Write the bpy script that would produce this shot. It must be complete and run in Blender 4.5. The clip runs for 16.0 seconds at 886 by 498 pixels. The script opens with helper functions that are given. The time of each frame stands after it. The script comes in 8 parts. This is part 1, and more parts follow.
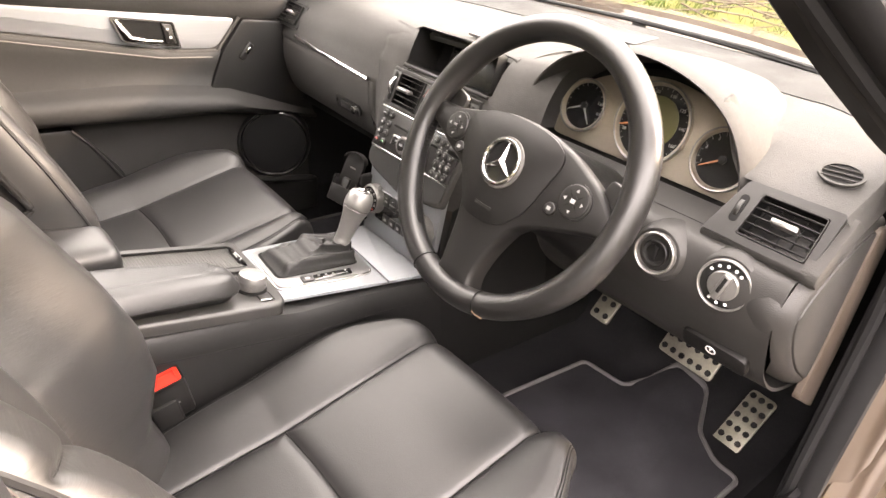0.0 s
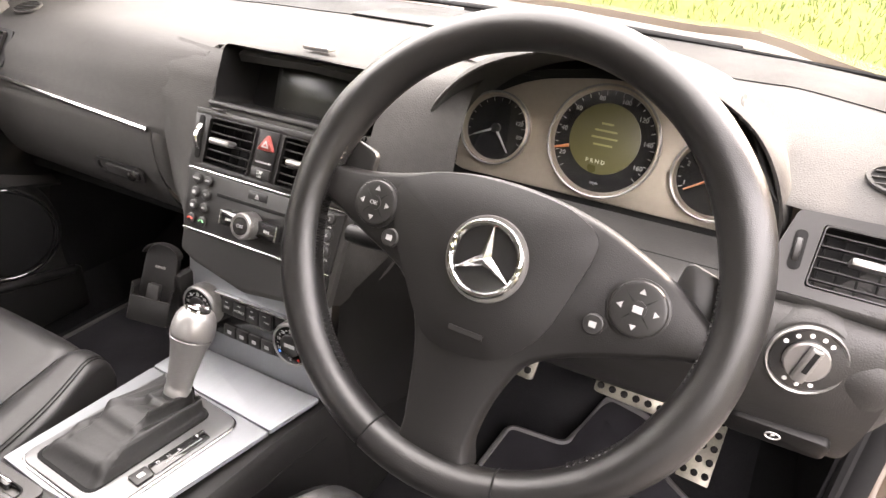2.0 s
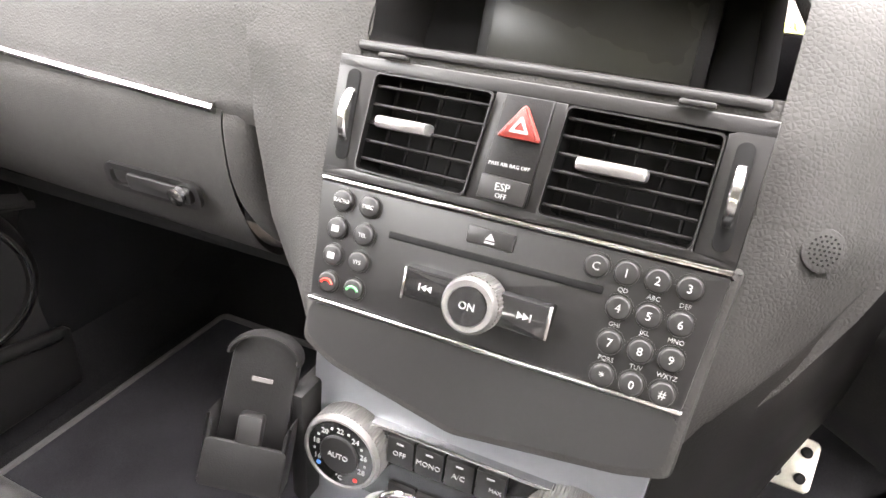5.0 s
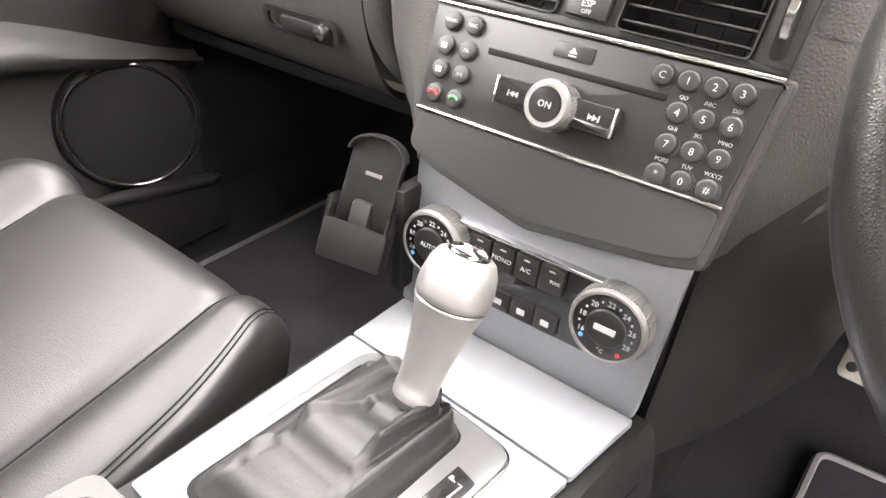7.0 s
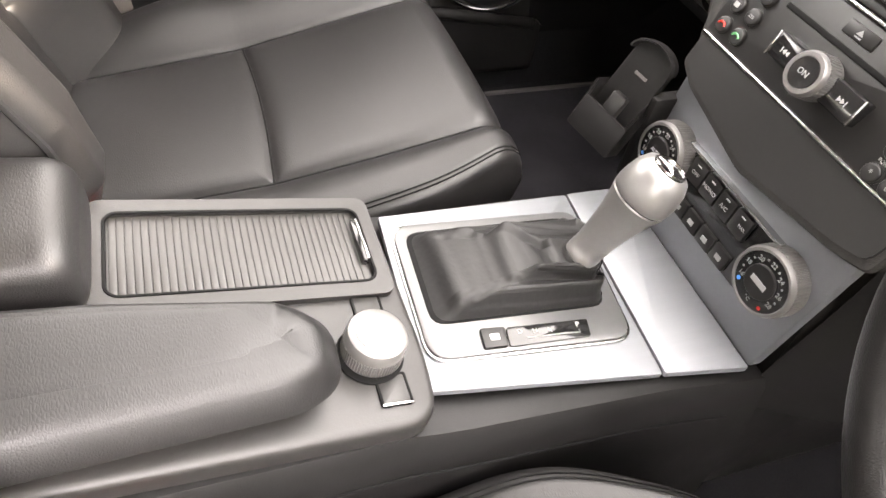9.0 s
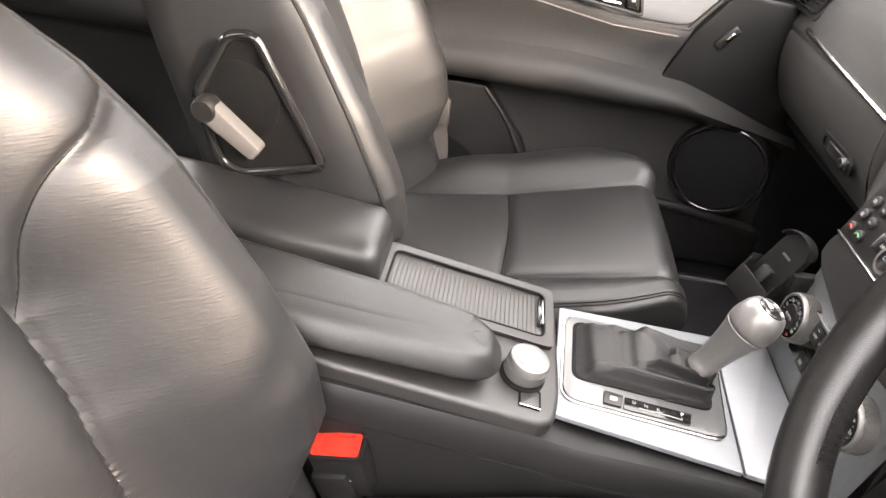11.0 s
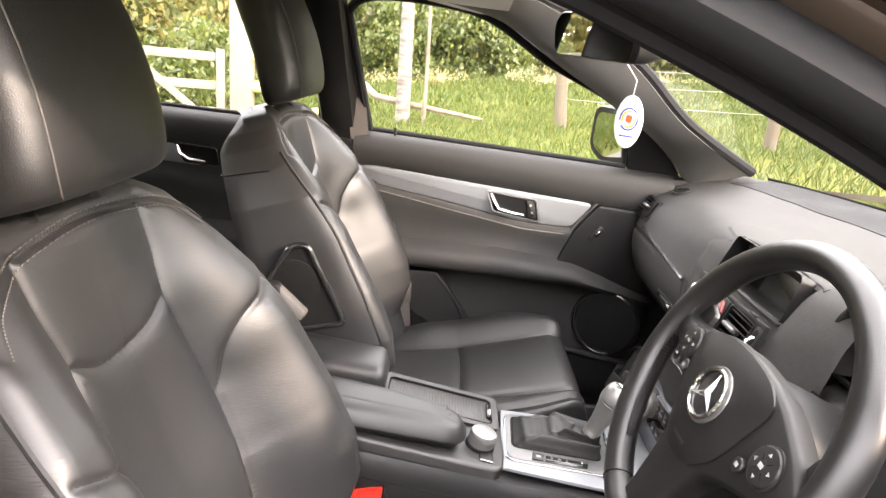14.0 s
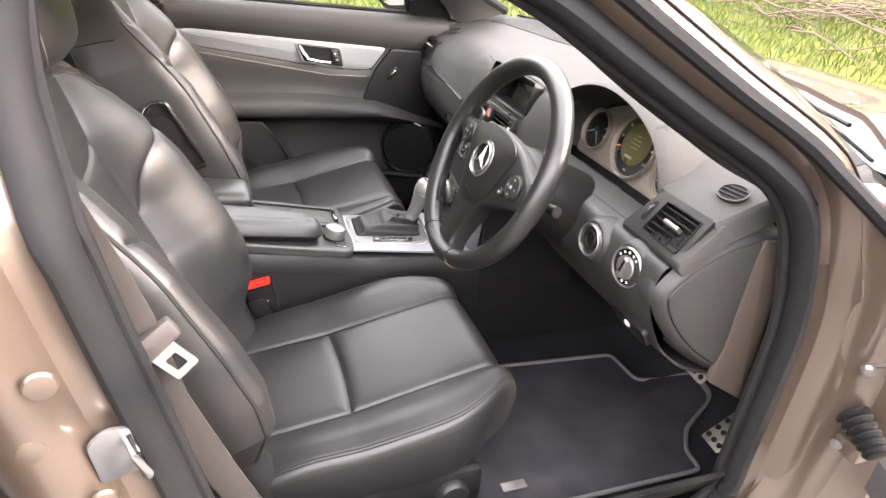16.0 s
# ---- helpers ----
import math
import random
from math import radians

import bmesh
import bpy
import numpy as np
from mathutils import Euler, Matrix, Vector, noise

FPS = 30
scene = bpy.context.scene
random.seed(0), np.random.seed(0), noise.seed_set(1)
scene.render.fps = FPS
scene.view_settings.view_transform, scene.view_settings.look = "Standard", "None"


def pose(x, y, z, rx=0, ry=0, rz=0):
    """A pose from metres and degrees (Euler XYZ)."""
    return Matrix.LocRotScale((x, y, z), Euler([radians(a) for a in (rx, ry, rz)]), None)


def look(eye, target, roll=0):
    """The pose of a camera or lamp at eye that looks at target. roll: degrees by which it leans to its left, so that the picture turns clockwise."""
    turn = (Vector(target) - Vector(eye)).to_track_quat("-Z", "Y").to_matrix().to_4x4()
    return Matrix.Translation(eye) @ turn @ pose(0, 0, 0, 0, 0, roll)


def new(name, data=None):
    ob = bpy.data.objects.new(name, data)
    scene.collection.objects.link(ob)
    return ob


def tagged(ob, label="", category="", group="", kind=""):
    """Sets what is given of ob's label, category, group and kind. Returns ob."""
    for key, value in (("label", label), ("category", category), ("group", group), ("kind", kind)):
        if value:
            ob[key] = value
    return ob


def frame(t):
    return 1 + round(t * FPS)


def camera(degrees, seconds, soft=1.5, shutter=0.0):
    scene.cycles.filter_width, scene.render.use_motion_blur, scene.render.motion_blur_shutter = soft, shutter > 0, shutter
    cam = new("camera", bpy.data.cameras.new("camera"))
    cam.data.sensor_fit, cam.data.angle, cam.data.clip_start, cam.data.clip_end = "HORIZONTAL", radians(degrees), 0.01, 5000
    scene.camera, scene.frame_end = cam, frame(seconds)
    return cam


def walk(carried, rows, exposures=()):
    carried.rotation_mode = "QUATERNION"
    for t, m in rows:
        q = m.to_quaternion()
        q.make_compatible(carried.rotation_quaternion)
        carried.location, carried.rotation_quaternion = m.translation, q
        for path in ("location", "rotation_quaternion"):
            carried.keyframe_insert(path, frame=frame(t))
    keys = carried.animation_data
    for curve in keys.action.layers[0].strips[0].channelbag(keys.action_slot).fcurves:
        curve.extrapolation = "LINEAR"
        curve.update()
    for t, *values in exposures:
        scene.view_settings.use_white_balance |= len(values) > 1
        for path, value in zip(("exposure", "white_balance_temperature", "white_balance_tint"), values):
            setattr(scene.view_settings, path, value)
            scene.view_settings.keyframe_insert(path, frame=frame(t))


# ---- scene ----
cam = camera(68.9, 16.0)
PATH = [
    (0, (0.898, -0.562, 1.152), (-0.411, 0.603, 0.188), 6.3),
    (0.5, (0.759, -0.539, 1.144), (-0.454, 0.727, 0.182), 5.6),
    (1, (0.657, -0.491, 1.157), (-0.238, 1.031, 0.219), 4.5),
    (1.5, (0.582, -0.444, 1.138), (-0.166, 1.161, 0.209), 4.2),
    (2, (0.52, -0.407, 1.095), (-0.251, 1.187, 0.165), 4.2),
    (2.5, (0.429, -0.347, 1.077), (-0.331, 1.255, 0.15), 3.7),
    (3, (0.289, -0.317, 1.039), (-0.421, 1.303, 0.105), 4.4),
    (3.2, (0.239, -0.294, 1.021), (-0.472, 1.327, 0.091), 4.1),
    (5.3, (0.098, -0.17, 0.922), (-0.586, 1.461, -0.01), 3.7),
    (5.5, (0.101, -0.174, 0.913), (-0.595, 1.446, -0.031), 3.3),
    (6, (0.11, -0.194, 0.886), (-0.618, 1.405, -0.069), 3.3),
    (6.5, (0.137, -0.223, 0.865), (-0.688, 1.32, -0.104), 3.4),
    (7, (0.177, -0.254, 0.89), (-0.775, 1.116, -0.214), 3.9),
    (7.5, (0.219, -0.274, 0.92), (-0.811, 0.877, -0.351), 5.0),
    (8, (0.222, -0.292, 0.95), (-0.827, 0.63, -0.483), 6.5),
    (8.2, (0.222, -0.29, 0.952), (-0.84, 0.515, -0.54), 7.5),
    (10.3, (0.452, -0.287, 1.019), (-1.042, -0.102, -0.297), 8.3),
    (10.5, (0.475, -0.286, 1.031), (-1.07, -0.222, -0.237), 7.9),
    (11, (0.545, -0.276, 1.055), (-1.097, -0.372, -0.082), 7.0),
    (11.5, (0.605, -0.265, 1.077), (-1.125, -0.424, 0.087), 6.5),
    (12, (0.675, -0.266, 1.106), (-1.137, -0.45, 0.28), 6.3),
    (12.5, (0.754, -0.279, 1.132), (-1.116, -0.521, 0.466), 6.0),
    (13, (0.812, -0.292, 1.14), (-1.084, -0.567, 0.565), 5.8),
    (13.5, (0.908, -0.305, 1.181), (-0.99, -0.487, 0.576), 5.9),
    (14, (0.989, -0.31, 1.189), (-0.922, -0.288, 0.6), 5.6),
    (14.5, (1.09, -0.3, 1.187), (-0.775, 0.012, 0.536), 4.7),
    (15, (1.173, -0.366, 1.209), (-0.6, 0.265, 0.532), 5.2),
    (15.5, (1.25, -0.428, 1.214), (-0.471, 0.208, 0.417), 5.4),
    (16, (1.356, -0.441, 1.25), (-0.292, 0.193, 0.311), 5.1),
]
walk(cam, [(t, look(eye, target, roll)) for t, eye, target, roll in PATH], [(0.0, 5.55, 8500, 21), (1.5, 5.39, 7950, 21), (3.2, 6.05, 8000, 20), (5.3, 6.70, 7600, 18), (7.0, 6.52, 7800, 19), (8.2, 5.85, 8000, 19), (10.3, 5.50, 8100, 19), (12.0, 5.17, 7450, 19), (14.0, 5.09, 7550, 19), (16.0, 5.21, 7450, 21)])

# ---- light ----
SUN_DIR = Vector((0.70, 1.0, 0.58)).normalized()  # towards the sun
world = bpy.data.worlds.new("sky")
scene.world = world
world.use_nodes = True
wn = world.node_tree
sky = wn.nodes.new("ShaderNodeTexSky")
sky.sky_type, sky.sun_disc = "NISHITA", False
sky.sun_elevation = math.asin(SUN_DIR.z)
sky.sun_rotation = math.atan2(SUN_DIR.x, SUN_DIR.y)
sky.dust_density = 0.4
haze = wn.nodes.new("ShaderNodeHueSaturation")
haze.inputs["Saturation"].default_value = 0.45
wn.links.new(sky.outputs[0], haze.inputs["Color"])
veil = wn.nodes.new("ShaderNodeMix")  # thin high cloud over the whole sky
veil.data_type, veil.blend_type = "RGBA", "ADD"
veil.inputs[0].default_value, veil.inputs[7].default_value = 1.0, (1.60, 1.60, 1.62, 1)
wn.links.new(haze.outputs[0], veil.inputs[6])
wn.links.new(veil.outputs[2], wn.nodes["Background"].inputs[0])
wn.nodes["Background"].inputs[1].default_value = 0.135
sun = new("sun", bpy.data.lights.new("sun", "SUN"))
sun.data.energy, sun.data.angle, sun.data.color = 0.265, radians(2.6), (1.0, 0.90, 0.78)
sun.matrix_world = look(SUN_DIR * 20, (0, 0, 0))


# ---- tools ----
def link_mesh(name, bm, mat, smooth=True):
    me = bpy.data.meshes.new(name)
    bmesh.ops.recalc_face_normals(bm, faces=bm.faces)
    bm.to_mesh(me)
    bm.free()
    if smooth:
        me.polygons.foreach_set("use_smooth", [True] * len(me.polygons))
        me.set_sharp_from_angle(angle=radians(38))
    me.materials.append(mat)
    return new(name, me)


def thing(name, at, label, category, group="", kind=""):
    """An Empty at the base of a thing, that its parts hang under."""
    ob = new(name)
    ob.empty_display_size = 0.05
    ob.location = at
    return tagged(ob, label, category, group, kind)


def part(name, bm, mat, parent, label="", smooth=True):
    """One mesh under a thing or a part; the bmesh is in car coordinates."""
    ob = link_mesh(name, bm, mat, smooth)
    base = parent
    off = Vector((0, 0, 0))
    while base is not None:
        off += base.location
        base = base.parent
    ob.data.transform(Matrix.Translation(-off))
    ob.parent = parent
    return tagged(ob, label)


def single(name, bm, mat, label, category, group="", kind="", smooth=True):
    return tagged(link_mesh(name, bm, mat, smooth), label, category, group, kind)


def join(*bms):
    out = bms[0]
    for b in bms[1:]:
        me = bpy.data.meshes.new("tmp")
        b.to_mesh(me)
        b.free()
        out.from_mesh(me)
        bpy.data.meshes.remove(me)
    return out


def rbox(c, s, r=0.004, m=None, seg=2):
    """A box of size s round c with rounded edges, turned by m about its middle."""
    bm = bmesh.new()
    bmesh.ops.create_cube(bm, size=1)
    bmesh.ops.scale(bm, vec=s, verts=bm.verts)
    if r > 0:
        bmesh.ops.bevel(bm, geom=bm.edges[:], offset=min(r, min(s) * 0.49), segments=seg, profile=0.5, affect="EDGES")
    if m is not None:
        bm.transform(m.to_3x3().to_4x4())
    bm.transform(Matrix.Translation(c))
    return bm


def skin(bm, rings, closed=True, caps=True, loop=False):
    vs = [[bm.verts.new(p) for p in ring] for ring in rings]
    n = len(vs[0])
    pairs = list(zip(vs, vs[1:])) + ([(vs[-1], vs[0])] if loop else [])
    for a, b in pairs:
        for i in range(n if closed else n - 1):
            j = (i + 1) % n
            bm.faces.new((a[i], a[j], b[j], b[i]))
    if caps and closed and not loop:
        bm.faces.new(vs[0])
        bm.faces.new(vs[-1])
    return bm


def loft(rings, closed=True, caps=True, loop=False):
    return skin(bmesh.new(), rings, closed, caps, loop)


def ribbed(m, r0, r1, z0, z1, n):
    """A round band with n upright ribs."""
    def ring(z):
        return [m @ Vector((r * math.cos(a), r * math.sin(a), z)) for i in range(n) for r, a in ((r0, (i - 0.30) * math.tau / n), (r1, (i - 0.20) * math.tau / n), (r1, (i + 0.20) * math.tau / n), (r0, (i + 0.30) * math.tau / n))]
    return loft([ring(z0), ring(z1)])


def catmull(pts, n):
    """n points a span along a smooth line through pts (any dimension)."""
    p = np.array(pts, float)
    p = np.vstack([2 * p[0] - p[1], p, 2 * p[-1] - p[-2]])
    out = []
    for i in range(1, len(p) - 2):
        for k in range(n):
            t = k / n
            a, b, c, d = p[i - 1], p[i], p[i + 1], p[i + 2]
            out.append(0.5 * (2 * b + (c - a) * t + (2 * a - 5 * b + 4 * c - d) * t * t + (3 * b - a - 3 * c + d) * t ** 3))
    out.append(p[-2])
    return [tuple(q) for q in out]


def tube(pts, r, sides=8, loop=False, flat=1.0, up=None):
    """A round bar along pts; r may be a list; flat squeezes it along the second axis."""
    pts = [Vector(p) for p in pts]
    n = len(pts)
    rings = []
    ref = Vector(up) if up else Vector((0.13, 0.21, 0.97))
    for i, p in enumerate(pts):
        a = pts[(i - 1) % n] if (loop or i) else p
        b = pts[(i + 1) % n] if (loop or i < n - 1) else p
        d = (b - a).normalized()
        s = d.cross(ref)
        if s.length < 1e-4:
            s = d.cross(Vector((1, 0, 0)))
        s.normalize()
        q = s.cross(d)
        rr = r[i] if isinstance(r, (list, tuple)) else r
        rings.append([p + s * math.cos(k * math.tau / sides) * rr + q * math.sin(k * math.tau / sides) * rr * flat for k in range(sides)])
    return loft(rings, True, True, loop)


def lathe(profile, m, segs=32):
    """profile: (radius, height) along local z."""
    rings = []
    for r, h in profile:
        rings.append([m @ Vector((max(r, 1e-5) * math.cos(k * math.tau / segs), max(r, 1e-5) * math.sin(k * math.tau / segs), h)) for k in range(segs)])
    return loft(rings)


def plate(outline, thick, m, r=0.0015, seg=2):
    """A flat piece: outline in local x, y, from z=0 to z=thick, its upper edge rounded."""
    bm = bmesh.new()
    lo = [bm.verts.new((x, y, 0)) for x, y in outline]
    hi = [bm.verts.new((x, y, thick)) for x, y in outline]
    bm.faces.new(lo)
    top = bm.faces.new(hi)
    n = len(lo)
    for i in range(n):
        bm.faces.new((lo[i], lo[(i + 1) % n], hi[(i + 1) % n], hi[i]))
    bmesh.ops.recalc_face_normals(bm, faces=bm.faces)
    if r > 0:
        bmesh.ops.bevel(bm, geom=list(top.edges), offset=r, segments=seg, profile=0.5, affect="EDGES")
    bm.transform(m)
    return bm


def ring_plate(outer, inner, thick, m):
    """A frame between two outlines of the same count."""
    n = len(outer)
    rings = [[m @ Vector((*p, 0)) for p in outer], [m @ Vector((*p, thick)) for p in outer], [m @ Vector((*p, thick)) for p in inner], [m @ Vector((*p, 0)) for p in inner]]
    return loft(rings, True, False, True)


def rrect(x0, y0, x1, y1, r, n=5):
    out = []
    for cx, cy, a in ((x1 - r, y1 - r, 0), (x0 + r, y1 - r, 90), (x0 + r, y0 + r, 180), (x1 - r, y0 + r, 270)):
        for k in range(n):
            t = radians(a + 90 * k / (n - 1))
            out.append((cx + r * math.cos(t), cy + r * math.sin(t)))
    return out


def rpoly(corners, r, n=5):
    """A polygon with its corners rounded."""
    out = []
    c = [Vector(p) for p in corners]
    for i, p in enumerate(c):
        a, b = (c[i - 1] - p), (c[(i + 1) % len(c)] - p)
        rr = min(r, a.length * 0.45, b.length * 0.45)
        s, e = p + a.normalized() * rr, p + b.normalized() * rr
        for k in range(n):
            t = k / (n - 1)
            out.append(tuple((1 - t) ** 2 * s + 2 * t * (1 - t) * p + t * t * e))
    return out


def sheet(fn, nu, nv, thick=0.0, u=(0, 1), v=(0, 1)):
    """A surface fn(u, v) -> point; with thickness along its normal when given."""
    P = [[Vector(fn(u[0] + (u[1] - u[0]) * i / nu, v[0] + (v[1] - v[0]) * j / nv)) for j in range(nv + 1)] for i in range(nu + 1)]
    bm = bmesh.new()
    vs = [[bm.verts.new(p) for p in row] for row in P]
    for i in range(nu):
        for j in range(nv):
            bm.faces.new((vs[i][j], vs[i + 1][j], vs[i + 1][j + 1], vs[i][j + 1]))
    if thick:
        bm.normal_update()
        ns = [[x.normal.copy() for x in row] for row in vs]
        ws = [[bm.verts.new(x.co - n * thick) for x, n in zip(row, nrow)] for row, nrow in zip(vs, ns)]
        for i in range(nu):
            for j in range(nv):
                bm.faces.new((ws[i][j + 1], ws[i + 1][j + 1], ws[i + 1][j], ws[i][j]))
        for i in range(nu):
            bm.faces.new((vs[i][0], ws[i][0], ws[i + 1][0], vs[i + 1][0]))
            bm.faces.new((vs[i + 1][nv], ws[i + 1][nv], ws[i][nv], vs[i][nv]))
        for j in range(nv):
            bm.faces.new((vs[0][j + 1], ws[0][j + 1], ws[0][j], vs[0][j]))
            bm.faces.new((vs[nu][j], ws[nu][j], ws[nu][j + 1], vs[nu][j + 1]))
    return bm


def frame_of(origin, up, out):
    """A pose whose local y is up, local z looks outwards."""
    z = Vector(out).normalized()
    y = Vector(up)
    y = (y - z * y.dot(z)).normalized()
    x = y.cross(z)
    m = Matrix((x, y, z)).transposed().to_4x4()
    m.translation = origin
    return m


def at(m, x=0, y=0, z=0, rz=0):
    return m @ pose(x, y, z, 0, 0, rz)


def words(text, size, m, mat, parent, name="lettering", depth=0.0003):
    """Printed characters, centred, in local x, y of m."""
    cu = bpy.data.curves.new("tmp", "FONT")
    cu.body, cu.size, cu.align_x, cu.align_y, cu.extrude, cu.resolution_u = text, size, "CENTER", "CENTER", depth, 2
    ob = new("tmp", cu)
    me = bpy.data.meshes.new_from_object(ob)
    bpy.data.objects.remove(ob)
    bpy.data.curves.remove(cu)
    bm = bmesh.new()
    bm.from_mesh(me)
    bpy.data.meshes.remove(me)
    bm.transform(m)
    return part(name, bm, mat, parent, smooth=False)


def star(m, r, thick, w, mat, parent):
    bm = bmesh.new()
    for k in range(3):
        a = radians(90 + 120 * k)
        c, s = math.cos(a), math.sin(a)
        tip = Vector((r * c, r * s, thick * 0.3))
        l, rr = Vector((-s * w, c * w, 0)), Vector((s * w, -c * w, 0))
        ridge = Vector((0, 0, thick))
        vs = [bm.verts.new(m @ v) for v in (tip, l, ridge, rr)]
        bm.faces.new((vs[0], vs[1], vs[2]))
        bm.faces.new((vs[0], vs[2], vs[3]))
        bm.faces.new((vs[0], vs[3], vs[1]))
        bm.faces.new((vs[1], vs[3], vs[2]))
    return part("badge_mark", bm, mat, parent, smooth=False)


def lerp(a, b, t):
    return a + (b - a) * t


def smooth01(t):
    t = max(0.0, min(1.0, t))
    return t * t * (3 - 2 * t)


# ---- materials ----
def mat_base(name):
    m = bpy.data.materials.new(name)
    m.use_nodes = True
    nt = m.node_tree
    return m, nt, nt.nodes["Principled BSDF"]


def surface(name, col, rough=0.5, metal=0.0, grain=0.0, grain_scale=600.0, var=0.12, var_scale=9.0, rough_var=0.1, kind="noise", coat=0.0, stretch=(1, 1, 1), spec=0.5, dust=0.0, crease=0.0, relief=0.0006):
    """Colour with two scales of variation, uneven gloss, fine relief, a little dust."""
    m, nt, p = mat_base(name)
    N, Lk = nt.nodes, nt.links
    tc = N.new("ShaderNodeTexCoord")
    mp = N.new("ShaderNodeMapping")
    mp.inputs["Scale"].default_value = stretch
    Lk.new(tc.outputs["Object"], mp.inputs[0])
    big = N.new("ShaderNodeTexNoise")
    big.inputs["Scale"].default_value, big.inputs["Detail"].default_value = var_scale, 4
    Lk.new(mp.outputs[0], big.inputs["Vector"])
    fine = N.new("ShaderNodeTexNoise")
    fine.inputs["Scale"].default_value, fine.inputs["Detail"].default_value = grain_scale * 0.35, 3
    Lk.new(mp.outputs[0], fine.inputs["Vector"])
    hi = [min(1, c * (1 + var) + dust) for c in col]
    lo = [c * (1 - var) for c in col]
    mix = N.new("ShaderNodeMix")
    mix.data_type = "RGBA"
    mix.inputs[6].default_value, mix.inputs[7].default_value = (*lo, 1), (*hi, 1)
    add = N.new("ShaderNodeMath")
    add.operation = "MULTIPLY_ADD"
    add.inputs[1].default_value = 0.35
    Lk.new(fine.outputs[0], add.inputs[0])
    half = N.new("ShaderNodeMath")
    half.operation = "MULTIPLY"
    half.inputs[1].default_value = 0.65
    Lk.new(big.outputs[0], half.inputs[0])
    Lk.new(half.outputs[0], add.inputs[2])
    ramp = N.new("ShaderNodeMapRange")
    ramp.inputs[1].default_value, ramp.inputs[2].default_value = 0.35, 0.65
    Lk.new(add.outputs[0], ramp.inputs[0])
    Lk.new(ramp.outputs[0], mix.inputs[0])
    Lk.new(mix.outputs[2], p.inputs["Base Color"])
    rr = N.new("ShaderNodeMapRange")
    rr.inputs[1].default_value, rr.inputs[2].default_value = 0.3, 0.7
    rr.inputs[3].default_value, rr.inputs[4].default_value = max(0.02, rough - rough_var), min(1, rough + rough_var)
    Lk.new(big.outputs[0], rr.inputs[0])
    Lk.new(rr.outputs[0], p.inputs["Roughness"])
    p.inputs["Metallic"].default_value = metal
    p.inputs["Specular IOR Level"].default_value = spec
    p.inputs["Coat Weight"].default_value = coat
    p.inputs["Coat Roughness"].default_value = 0.06
    if grain:
        if kind == "voronoi":
            g = N.new("ShaderNodeTexVoronoi")
            g.feature = "DISTANCE_TO_EDGE"
            g.inputs["Scale"].default_value = grain_scale
        else:
            g = N.new("ShaderNodeTexNoise")
            g.inputs["Scale"].default_value, g.inputs["Detail"].default_value = grain_scale, 3
        Lk.new(mp.outputs[0], g.inputs["Vector"])
        b = N.new("ShaderNodeBump")
        b.inputs["Strength"].default_value, b.inputs["Distance"].default_value = grain, relief
        Lk.new(g.outputs[0], b.inputs["Height"])
        Lk.new(b.outputs[0], p.inputs["Normal"])
        if crease:
            w = N.new("ShaderNodeTexNoise")
            w.inputs["Scale"].default_value, w.inputs["Detail"].default_value, w.inputs["Distortion"].default_value = 48, 5, 1.5
            Lk.new(mp.outputs[0], w.inputs["Vector"])
            c = N.new("ShaderNodeBump")
            c.inputs["Strength"].default_value, c.inputs["Distance"].default_value = crease, 0.0025
            Lk.new(w.outputs[0], c.inputs["Height"])
            Lk.new(c.outputs[0], b.inputs["Normal"])
    return m


LEATHER = surface("black leather", (0.0102, 0.0098, 0.0097), 0.43, grain=0.34, grain_scale=560, kind="voronoi", stretch=(0.42, 1, 1), var=0.10, var_scale=5, rough_var=0.05, crease=0.07, spec=0.42)
LEATHER_WORN = surface("creased black leather", (0.0102, 0.0098, 0.0097), 0.45, grain=0.36, grain_scale=640, stretch=(0.05, 0.14, 1), var=0.10, var_scale=5, rough_var=0.05, crease=0.04, spec=0.50, relief=0.0007)
LEATHER_SOFT = surface("gathered black leather", (0.0062, 0.0060, 0.0059), 0.58, grain=0.6, grain_scale=150, var=0.15, rough_var=0.05, spec=0.42)
RIM_LEATHER = surface("worn black rim leather", (0.0070, 0.0067, 0.0066), 0.35, grain=0.35, grain_scale=760, kind="voronoi", var=0.12, rough_var=0.05)
DASH = surface("soft black dashboard skin", (0.031, 0.0299, 0.0285), 0.68, grain=0.75, grain_scale=360, kind="voronoi", var=0.15, spec=0.14, rough_var=0.05)
LOWER = surface("hard black lower dash", (0.0165, 0.0158, 0.0152), 0.52, grain=0.6, grain_scale=380, kind="voronoi", var=0.15, spec=0.34, rough_var=0.05)
DOOR_SKIN = surface("black door skin", (0.0145, 0.0139, 0.0135), 0.60, grain=0.7, grain_scale=380, kind="voronoi", var=0.15, spec=0.22, rough_var=0.05)
AIRBAG = surface("smooth black airbag skin", (0.0075, 0.0072, 0.0070), 0.46, grain=0.3, grain_scale=600, kind="voronoi", var=0.12, spec=0.24, rough_var=0.05)
PLASTIC = surface("satin black plastic", (0.007, 0.0068, 0.0067), 0.42, grain=0.25, grain_scale=900, var=0.18, spec=0.17)
PANEL = surface("dark anthracite panel", (0.0092, 0.0089, 0.0086), 0.40, grain=0.08, grain_scale=900, var=0.1, rough_var=0.02, spec=0.34)
GLOSS = surface("gloss black", (0.010, 0.010, 0.010), 0.12, var=0.1, rough_var=0.05)
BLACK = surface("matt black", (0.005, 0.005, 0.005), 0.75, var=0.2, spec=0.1)
